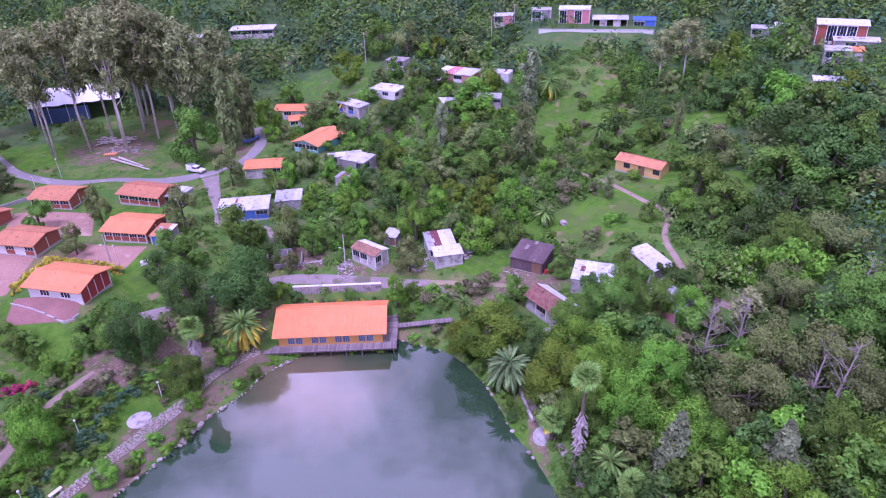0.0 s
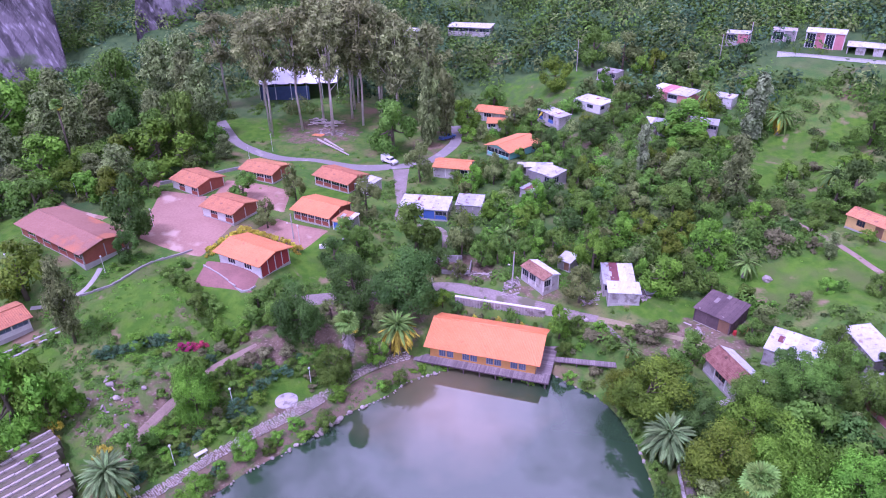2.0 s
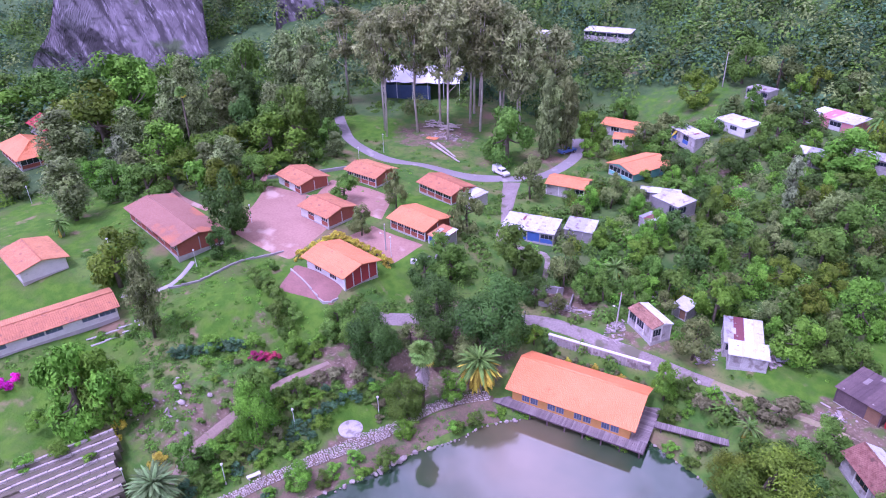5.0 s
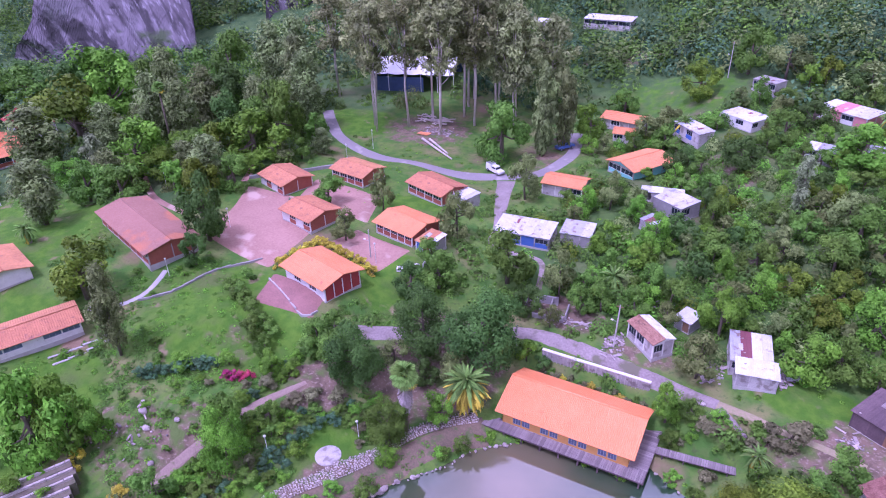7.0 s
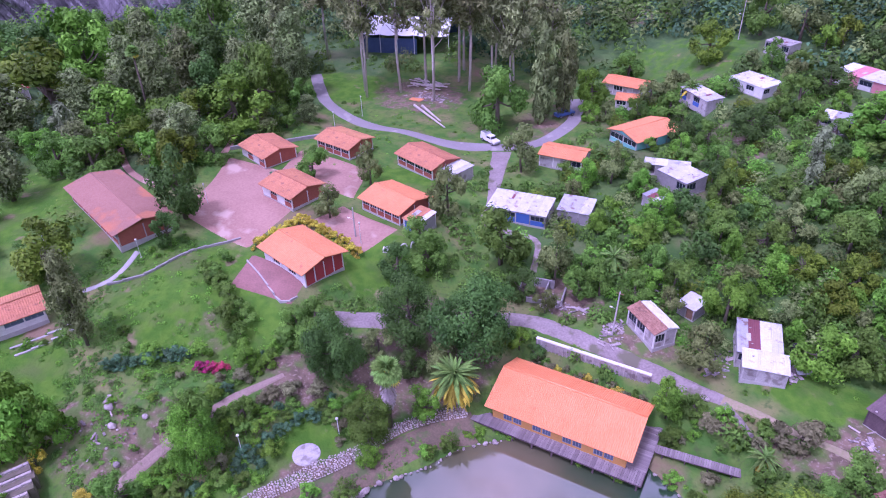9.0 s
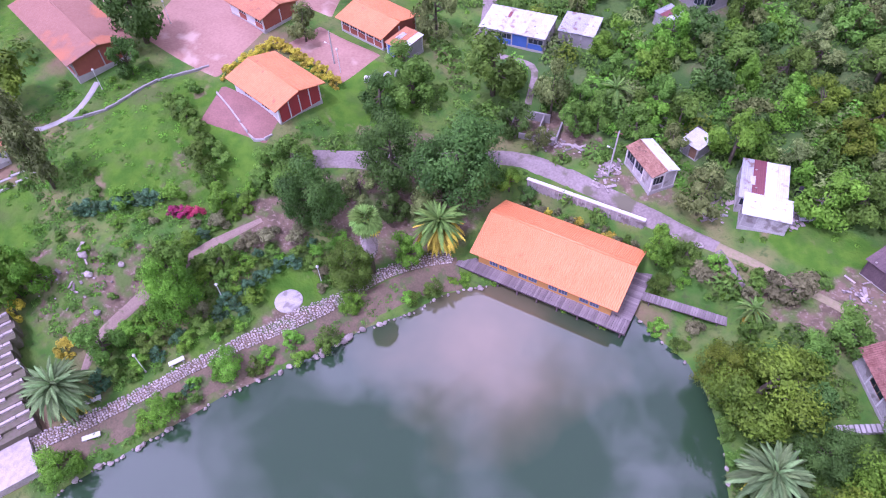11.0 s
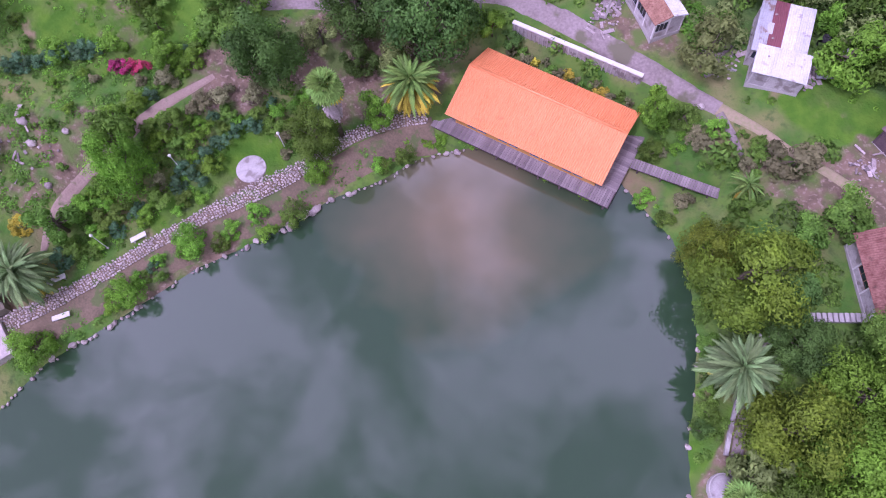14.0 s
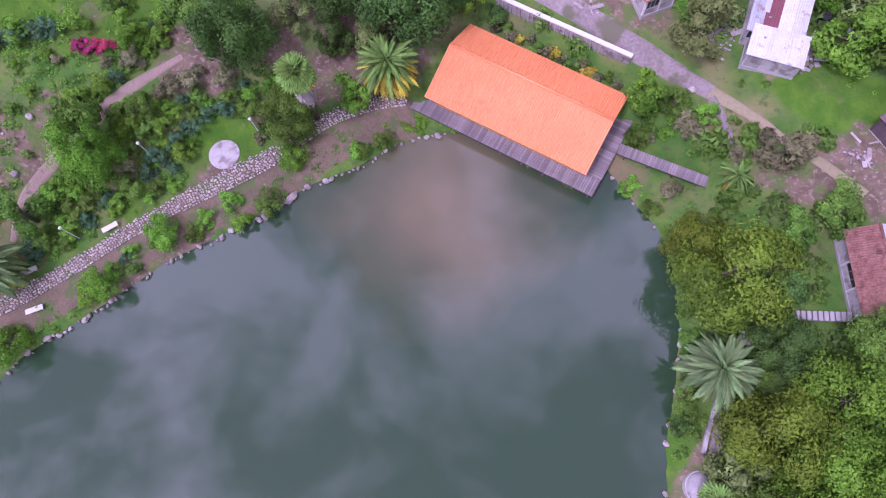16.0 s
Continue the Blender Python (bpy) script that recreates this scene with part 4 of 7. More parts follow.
# dwellings by the road
V = "village houses and sheds"
house("tiled_cottage", "cottage with patched clay tile roof", -15.6, 116.2, -38, 6.4, 3.6, 2.7, 0.5, 0.35, "roof_old", dict(panel="pale_wall", low="pale_wall", frame="grey_metal"),
      ("ww.", "...", ".w", "w."), pitch=0.28, group=V, roof_back="zinc_white")
shed("white_shack", "pale rendered shack with white and maroon sheet roof", -1.3, 118.8, 12, 5.4, 6.8, 2.5, 0.35, 0.3, ("zinc", "rust", "zinc_white", "zinc_white"), dict(), ("w.", "..", "..", "..w"), group=V)
shed("white_annex", "pale block annex with bright white roof", 0.3, 114.4, 12, 5.4, 3.2, 2.2, 0.3, 0.3, ("zinc_white", "zinc_white", "zinc_white"), dict(panel="pale_wall"), ("...", "...", ".", "w"), group=V)
shed("lean_to", "small shed with white sheet roof behind the cottage", -11.6, 124.0, -20, 2.6, 3.0, 2.0, 0.3, 0.3, ("zinc_white",), dict(panel="grey_wall"), (".d", "..", ".", "."), group=V)
shed("board_barn", "dark wooden barn with board roof", 17.2, 113.4, -28, 6.4, 6.0, 2.6, 0.7, 0.4, ("dark_wood",) * 9, dict(panel="dark_wood", column="dark_wood", low="dark_wood"), ("..d", "....", "....", "...."), group=V, pitch=0.7)
house("clay_tile_house", "old house with mossy dark clay tile roof", 19.0, 97.2, -56, 8.0, 4.6, 2.6, 1.2, 0.5, "roof_old", dict(panel="pale_wall", low="pale_wall", frame="wood"), (".w.", "...", ".d", ".."), pitch=0.25, group=V, gable="panel", roof_back="zinc_white")
shed("vaulted_shed", "shed with broad white roof beside the tiled house", 28.0, 104.2, -18, 7.6, 6.0, 2.8, 0.4, 0.3, ("zinc_white",) * 4, dict(), ("..w.", "....", "..", ".."), group=V)
shed("hill_shed", "shed with white sheet roof under trees", 38.6, 106.5, -70, 8.5, 3.8, 2.4, 0.4, 0.3, ("zinc_white", "zinc", "zinc_white"), dict(), ("...", "...", ".", "."), group=V)
shed("hill_house", "low house with blue-white sheet roof under trees", 38.6, 94.0, -62, 8.0, 4.4, 2.5, 0.4, 0.3, ("zinc", "zinc_white", "zinc"), dict(panel="pink"), ("w..", "...", ".", "d."), group=V)
house("hillside_hut", "ochre hut with red sheet roof on the green slope", 46.2, 145.2, -40, 11.0, 4.6, 2.6, 0.9, 0.5, "roof_tile", dict(panel="yellow", low="yellow", column="yellow", frame="wood"), (".w.d.w", "....", ".", "."), pitch=0.5, group=V, gable="panel")
shed("long_shed", "long shed with pale corrugated roof by the lane", -46.4, 135.3, 8, 11.0, 6.0, 2.3, 0.5, 0.3, ("zinc_white", "zinc", "zinc", "zinc_white", "zinc", "zinc_white"), dict(panel="pale_wall", low="blue", door="blue"), (".wdw", "....", "..", ".."), group=V)
shed("lane_shed", "shed with rust-streaked corrugated roof", -37.0, 139.5, 8, 5.6, 5.0, 2.3, 0.4, 0.3, ("zinc", "zinc", "zinc_white"), dict(panel="grey_wall"), ("...", "...", ".", "."), group=V)
house("teal_house", "turquoise house with orange-red tile roof", -36.6, 178.4, 61, 12.2, 8.2, 2.6, 1.0, 0.8, "roof_bright", dict(panel="teal", low="teal", column="pale_wall"), (".w.w", "....", "ww", "w."), group=V, gable="panel")
house("orange_roof_house", "cream house with orange-red tile roof", -49.4, 205.4, -5, 10.5, 6.4, 2.6, 0.9, 0.6, "roof_bright", dict(panel="pale_wall", low="pale_wall"), (".w..", "....", "..", "w."), group=V, gable="panel")
house("small_orange_house", "small house with orange-red tile roof", -46.0, 195.0, 10, 5.0, 4.2, 2.4, 0.8, 0.5, "roof_bright", dict(panel="pale_wall", low="pale_wall"), ("w.", "..", ".", "."), group=V, gable="panel")
house("pale_pink_house", "pale house with faded red tile roof", -47.4, 158.6, 4, 9.0, 6.0, 2.6, 0.8, 0.5, "roof_bright", dict(panel="pale_wall", low="pale_wall"), ("..w", "...", ".", "d."), group=V, gable="panel")
shed("grey_block_house", "bare block house with patched sheet roof", -22.8, 157.4, -28, 7.0, 5.4, 2.8, 0.3, 0.2, ("zinc", "zinc_white", "zinc"), dict(panel="grey_wall", low="grey_wall", column="grey_wall"), ("..w", "...", "..", "w."), group=V)
shed("tin_lean_to", "lean-to with pale tin roof", -26.8, 161.5, 12, 8.5, 2.4, 2.2, 0.2, 0.2, ("zinc", "zinc_white", "zinc", "zinc"), dict(panel="grey_wall"), ("o.o.", "....", ".", "."), group=V)
shed("tin_hut", "small hut with streaked tin roof", -25.0, 148.2, -30, 3.4, 3.0, 1.9, 0.3, 0.2, ("zinc", "rust", "zinc_white"), dict(panel="grey_wall"), ("..", "..", ".", "."), group=V)
shed("blue_house", "narrow blue-walled house with pale sheet roof", -28.6, 194.0, -42, 10.0, 4.0, 2.5, 0.3, 0.3, ("zinc", "zinc", "zinc"), dict(panel="pale_wall", low="blue"), ("w.w.", "....", ".", "."), group=V)
shed("white_flat_house", "white flat-roofed house on the slope", -18.6, 202.6, -30, 9.5, 6.5, 2.4, 0.15, 0.25, ("zinc_white", "zinc_white", "zinc_white"), dict(panel="white", low="white", column="white"), ("w.w.", "....", ".w", "w.d"), group=V)
shed("block_house", "small grey-white block house on the hillside", -16.6, 221.5, -25, 6.4, 4.6, 2.6, 0.1, 0.2, ("pale_wall",), dict(panel="pale_wall", low="pale_wall"), ("w.w", "...", "w", "."), group=V)
shed("pink_edged_house", "house with white roof edged in pink", 3.4, 207.6, -28, 12.0, 7.0, 2.4, 0.3, 0.3, ("zinc_white", "pink", "zinc_white", "zinc_white"), dict(panel="pink", low="white"), ("w.w.", "....", "..", ".."), group=V)
shed("white_outhouse", "white outhouse with white roof", 17.0, 205.5, -20, 5.4, 4.2, 2.3, 0.2, 0.2, ("zinc_white",), dict(panel="white", low="white"), ("w.", "..", ".", "."), group=V)
shed("far_white_hall", "long white-roofed hall beyond the trees", -79, 275, 2, 17, 7, 2.6, 0.4, 0.5, ("zinc_white",) * 3, dict(panel="pale_wall"), ("wwww", "....", ".", "."), group=V)
shed("far_shed", "distant shed with white roof among trees", -104, 268, 8, 12, 4, 2.4, 0.4, 0.4, ("zinc_white",) * 2, dict(panel="pale_wall"), ("....", "....", ".", "."), group=V)
for cx, cy, cl, cd in ((-38, 171.5, 12, 5), (-49, 200, 8, 5), (-19, 195.5, 8, 5), (-46, 129.6, 10, 3), (-22, 151.5, 6, 4)):
    keep_clear(cx, cy, cl, cd, 0, 0)


# ---- lakeside details ----
def round_platform():
    x, y = -48.2, 75.3
    z = gz(x, y)
    th = thing("round_platform", "round pale concrete platform on the lakeside lawn", "platform", pose(x, y, z))
    mb, n = MB(), 36
    rim = [(math.cos(2 * math.pi * i / n), math.sin(2 * math.pi * i / n)) for i in range(n)]
    for r, h in ((1.85, -0.3), (1.85, 0.12), (1.78, 0.16)):
        mb.v += [(c * r, s * r, h) for c, s in rim]
    for k in range(2):
        mb.f += [(k * n + i, k * n + (i + 1) % n, (k + 1) * n + (i + 1) % n, (k + 1) * n + i) for i in range(n)]
    mb.f.append(tuple(2 * n + i for i in range(n)))
    part("slab", mb, M["pale_wall"], th)
    keep_clear(x, y, 3.6, 3.6, 0)


round_platform()

BANK_PATH = [(-62.5, 41.5, 2.6), (-60.3, 45.6, 2.2), (-57.9, 49.6, 2.0), (-55.0, 55.4, 1.9), (-52.2, 61.8, 2.0), (-48.9, 68.2, 2.4), (-45.2, 74.4, 2.5), (-42.9, 78.9, 2.1), (-40.3, 85.0, 2.0), (-36.8, 89.6, 2.0), (-33.6, 92.2, 2.0)]
strip("path_cobbled", BANK_PATH, 2.4, M["bank_earth"], "dry-laid stone bank path along the lake", "path", lift=0.26, rag=0.15)


ROAD_LINES["bank_path"] = ([(p[0], p[1]) for p in BANK_PATH], 3.4)


def cobbles():
    rng, mb = random.Random(5), MB()
    line = smooth_line([Vector((p[0], p[1])) for p in BANK_PATH], 0.29)
    for i, p in enumerate(line):
        d = (line[min(i + 1, len(line) - 1)] - line[max(i - 1, 0)]).normalized()
        side = Vector((-d.y, d.x))
        k = i / len(line) * (len(BANK_PATH) - 1)
        w = BANK_PATH[int(k)][2]
        u = -w * 0.5 + 0.2
        while u < w * 0.5 - 0.1:
            q = p + side * u + d * rng.uniform(-0.1, 0.1)
            r = rng.uniform(0.10, 0.20)
            mb.blob((q.x, q.y, gz(q.x, q.y) + 0.29), (r, r * rng.uniform(0.7, 1.1), r * 0.55), 0.35, rng.uniform(0, 50), 5, 3)
            u += r * 2.05
    single("cobblestones", mb, M["cobble"], "pale rounded cobblestones of the lake bank", "stones", kind="stuff")


cobbles()


def shore_stones():
    th = thing("shore_edging", "row of grey boulders edging the lake", "stones", pose(0, 0, 0), kind="structure")
    rng = random.Random(8)
    shapes = [MB().blob((0, 0, 0), (1, 0.72, 0.6), 0.55, i * 9.1, 8, 5).mesh("stone", M["rock"]) for i in range(7)]
    line = smooth_line([Vector(p) for p in SHORE[:11]], 0.62)
    for i, p in enumerate(line):
        if rng.random() < 0.25:
            continue
        r = 0.16 + 0.34 * rng.random() ** 1.6
        if 58 < i < 66:
            r = rng.uniform(0.55, 0.75)
        o = part("stone", rng.choice(shapes), None, th)
        o.matrix_basis = pose(p.x + rng.uniform(-0.25, 0.15), p.y + rng.uniform(-0.2, 0.2), 0.12 + r * 0.2, rng.uniform(-12, 12), rng.uniform(-12, 12), rng.uniform(0, 360)) @ Matrix.Diagonal((r, r, r, 1))
    for p in smooth_line([Vector(q) for q in SHORE[13:22]], 1.5):
        if rng.random() < 0.45:
            r = rng.uniform(0.2, 0.42)
            o = part("stone", rng.choice(shapes), None, th)
            o.matrix_basis = pose(p.x + rng.uniform(0, 0.5), p.y, 0.1 + r * 0.2, 0, 0, rng.uniform(0, 360)) @ Matrix.Diagonal((r, r, r, 1))


shore_stones()


def bench(x, y, ang, L=1.9):
    z = gz(x, y) + 0.05
    th = thing("stone_bench", "white concrete bench beside the bank path", "bench", pose(x, y, z, 0, 0, ang), "lakeside benches")
    part("seat", MB().box((0, 0, 0.45), (L, 0.6, 0.14)), M["white"], th)
    for s in (-1, 1):
        part("support", MB().box((s * L * 0.36, 0, 0.14), (0.2, 0.48, 0.52)), M["white"], th)


bench(-54.2, 61.2, 62)
bench(-58.9, 52.2, 58, 2.2)
bench(-55.6, 49.2, 52, 2.0)


def lamp_post(x, y, h=3.6, globe=0.2, group="garden lamps"):
    z = gz(x, y)
    th = thing("garden_lamp", "slim white garden lamp post with a round globe", "lamp post", pose(x, y, z), group)
    part("base", MB().tube([(0, 0, -0.2), (0, 0, 0.12)], [0.16, 0.14], 10), M["concrete"], th)
    part("pole", MB().tube([(0, 0, 0.1), (0, 0, h)], [0.055, 0.045], 8), M["white_metal"], th)
    part("globe", MB().blob((0, 0, h + globe * 0.9), (globe, globe, globe), 0.0, 0, 12, 8), M["white"], th, "white glass globe", True)
    part("collar", MB().tube([(0, 0, h - 0.06), (0, 0, h + 0.03)], [0.08, 0.1], 8), M["grey_metal"], th)


for lx, ly, lh in ((-56.6, 58.3, 3.6), (-54.9, 70.6, 3.4), (-67.1, 50.5, 3.4), (-76.6, 51.8, 4.0), (-46.0, 79.6, 3.8), (-142, 102, 4), (-126.3, 113.2, 4.4), (-168, 93, 4), (-160, 99, 4),
                   (-152.3, 89.3, 4), (-103.0, 160.6, 5), (-64.6, 110.0, 4.2), (-98, 106, 4), (-94.5, 88, 3.4), (-110, 81, 4), (-105, 152, 3.5)):
    lamp_post(lx, ly, lh)


def utility_pole(x, y, h, lean=(0, 0), arm=1.1, label="leaning wooden utility pole with a street lamp"):
    z = gz(x, y)
    th = thing("utility_pole", label, "pole", pose(x, y, z))
    part("pole", MB().tube([(0, 0, -0.4), (lean[0], lean[1], h)], [0.15, 0.1], 8), M["concrete"], th)
    part("cross_arm", MB().box((lean[0], lean[1], h - 0.35), (arm, 0.1, 0.1)), M["wood"], th)
    lamp = part("lamp_arm", MB().tube([(lean[0] * 0.6, lean[1] * 0.6, h * 0.6), (lean[0] * 0.6 - 0.7, lean[1] * 0.6 - 0.3, h * 0.66)], [0.03, 0.025], 6), M["grey_metal"], th)
    part("lamp_head", MB().box((lean[0] * 0.6 - 0.8, lean[1] * 0.6 - 0.35, h * 0.66), (0.4, 0.18, 0.12)), M["white_metal"], lamp)


utility_pole(-20.5, 113.6, 8.0, (0.2, 0.4))
utility_pole(-34.4, 106.8, 4.2, (0, 0), 0.4, "short pale street lamp pole by the road")
utility_pole(-28.0, 227, 10, (0, 0), 1.2, "tall utility pole above the green slope")
utility_pole(-66.8, 111.3, 6.0, (0, 0), 0.3, "white flagpole with a lamp in the school yard")
utility_pole(15, 232, 9, (0, 0), 1.2, "utility pole on the far hillside")
utility_pole(23, 236, 9, (0, 0), 1.2, "utility pole on the far hillside")


def terraces():
    """Open-air seat rows of pale stone above the lake."""
    th = thing("stone_terraces", "open-air stone seat terraces with grassy treads", "terraces", pose(-78.9, 43.0, 0, 0, 0, 66.2), kind="structure")
    rows, rng = 12, random.Random(4)
    for i in range(rows):
        y, top = -0.4 - i * 1.22, 6.75 - i * 0.36
        x0, x1 = -9.5 + 0.15 * i, 12.4 + 0.45 * math.sin(i * 1.3) - 0.2 * i
        part("tread", MB().box(((x0 + x1) / 2, y - 0.6, top - 1.1), (x1 - x0, 1.21, 2.0)), M["tread"], th)
        x = x0
        while x < x1 - 0.3:
            w = min(rng.uniform(1.1, 2.2), x1 - x)
            if rng.random() > 0.05:
                part("seat_stone", MB().box((x + w / 2, y - 0.2 + rng.uniform(-0.04, 0.04), top - 0.02 + rng.uniform(-0.03, 0.03)), (w - 0.06, 0.36, 0.46)), M["terrace"], th)
            x += w
    part("stage_floor", MB().box((4.5, -0.4 - rows * 1.22 - 2.4, 0.95), (9.5, 5.0, 1.9)), M["cobble"], th, "pale cobbled stage floor")


terraces()
keep_clear(-72, 45, 20, 17, 66, 0)


def low_wall(name, label, pts, h=0.6, t=0.35, material="concrete"):
    line = smooth_line([Vector(p) for p in pts], 2.0)
    mb = MB()
    for a, b in zip(line, line[1:]):
        c, d = (a + b) / 2, b - a
        mb.box((c.x, c.y, gz(c.x, c.y) + h / 2 - 0.3), (d.length + 0.05, t, h + 0.6), math.atan2(d.y, d.x))
    single(name, mb, M[material], label, "wall", kind="structure")


low_wall("wall_school_garden", "low pale garden wall below the school court", [(-93.5, 80.5), (-90, 85), (-88.4, 94), (-84.4, 101)], 0.4, 0.3, "grey_wall")
low_wall("wall_terrace", "low white terrace wall before the red-walled classroom", [(-78.2, 96.4), (-74.0, 94.6), (-66.2, 91.4), (-64.4, 93.4)], 0.35, 0.22, "concrete")
low_wall("kerb_track", "pale concrete strip of a garden track", [(-94.6, 64.4), (-92.4, 69), (-90.4, 73.2)], 0.12, 0.4)
low_wall("kerb_track_east", "pale concrete strip of a garden track", [(-92.9, 64.0), (-90.9, 68.6), (-88.9, 72.8)], 0.12, 0.4)
low_wall("kerb_bank", "pale kerb beside the right bank path", [(11.6, 87), (12.4, 79.5), (13.6, 74)], 0.35, 0.4, "pale_wall")
low_wall("wall_park", "low stone wall at the park's edge", [(-113, 126), (-106, 134.6), (-98, 143.5), (-90, 146)], 0.8, 0.4, "grey_wall")
strip("path_bank", [(12.6, 88), (13.3, 80), (15, 73), (17.6, 67), (19, 61)], 1.5, M["dirt_road"], "stony footpath along the right bank", "path", rag=0.4)
strip("path_embankment", [(-60.2, 41.6), (-55.3, 50.0), (-52.4, 55.8), (-49.8, 61.5), (-46.4, 67.4), (-42.6, 73.2), (-40.4, 77.8), (-38.0, 82.6), (-35.0, 87.6), (-31.6, 91.0)], 5.4, M["bank_earth"], "bare reddish bank between path and water", "path", lift=0.16, rag=1.2)


def stone_tank():
    th = thing("domed_cistern", "small pale domed cistern on the bank", "cistern", pose(14.9, 70.9, gz(14.9, 70.9)))
    part("dome", MB().blob((0, 0, 0.35), (1.55, 1.55, 1.15), 0.04, 3, 20, 10), M["pale_wall"], th, "", True)
    part("ring", MB().tube([(0, 0, -0.4), (0, 0, 0.35)], [1.7, 1.65], 20), M["concrete"], th)


stone_tank()


def steps_down():
    th = thing("stone_steps", "short flight of pale stone steps to the tiled house", "steps", pose(14.6, 90.2, gz(14.6, 90.2), 0, 0, 27))
    for i in range(10):
        part("step", MB().box((0.3 + i * 0.5, 0, 0.22 + i * 0.11), (0.4, 0.95, 0.5)), M["concrete"], th)
    keep_clear(16.8, 91.3, 5.4, 2.0, 27, 0.6)


steps_down()


def play_tyres():
    for i, (x, y) in enumerate(((-59.2, 112.4), (-58.2, 113.6), (-57.2, 114.8))):
        th = thing("half_tyre", "white-painted half-buried tyre on the grass", "tyre", pose(x, y, gz(x, y), 90, 0, 20 + 40 * i), "play tyres")
        pts = [(0.6 * math.cos(a), 0.6 * math.sin(a), 0) for a in [math.pi * (1.15 * k / 12 - 0.08) for k in range(13)]]
        part("tread", MB().tube(pts, [0.14] * 13, 8), M["white"], th)
    th = thing("white_block", "white concrete block on the grass", "block", pose(-60.1, 111.2, gz(-60.1, 111.2), 0, 0, 30))
    part("block", MB().box((0, 0, 0.3), (1.3, 0.9, 0.7), 0, 0.06), M["white"], th)


play_tyres()


# ---- school annexes and the marquee ----
shed("classroom_annex", "annex with short tile roof beside the classroom", -58.7, 119.6, -10, 3.4, 4.4, 2.1, 0.4, 0.3, ("roof_tile", "roof_tile", "zinc_white"), dict(panel="brick", column="white", door="blue"), ("d.", "..", "b", "b"), category="annex", pitch=0.3)
shed("annex_porch", "white tin porch beside the roadside classroom", -63.2, 140.2, -16, 4.0, 5.0, 2.0, 0.3, 0.3, ("zinc_white", "zinc_white", "zinc"), dict(), ("o.", "..", ".", "."), category="annex")


def marquee():
    x, y, ang = -122.5, 213.0, 20
    th = thing("marquee", "large marquee with white peaked roof and blue side sheets", "marquee", pose(x, y, 9.3, 0, 0, ang))
    L, D, h = 27.0, 17.0, 6.0
    keep_clear(x, y, L + 2, D + 2, ang)
    n = 5
    for i in range(n):
        mb = MB()
        x0, x1 = -L / 2 + i * L / n, -L / 2 + (i + 1) * L / n
        k = 8
        for u in range(k + 1):
            for v in range(k + 1):
                a, b = u / k, v / k
                ridge = 3.6 * (1 - abs(2 * b - 1)) ** 0.85 - 0.35 * math.sin(math.pi * a)
                mb.v.append((x0 + (x1 - x0) * a, -D / 2 - 0.4 + (D + 0.8) * b, h + ridge))
        for u in range(k):
            for v in range(k):
                q = u * (k + 1) + v
                mb.f.append((q, q + k + 1, q + k + 2, q + 1))
        part("roof_bay", mb, M["membrane"], th, "white roof membrane bay", True)
    for sx in range(n + 1):
        for sy in (-1, 1):
            part("post", MB().tube([(-L / 2 + sx * L / n, sy * D / 2, -0.5), (-L / 2 + sx * L / n, sy * D / 2, h)], [0.11, 0.1], 8), M["white_metal"], th)
    part("side_sheet", MB().box((0, D / 2, h * 0.45), (L, 0.06, h * 0.9)), M["navy"], th, "dark blue side sheet")
    part("side_sheet", MB().box((-L / 2, 0, h * 0.45), (0.06, D, h * 0.9)), M["navy"], th, "dark blue side sheet")
    part("side_sheet", MB().box((-L * 0.18, -D / 2, h * 0.4), (L * 0.62, 0.06, h * 0.8)), M["navy"], th, "dark blue side sheet")


marquee()


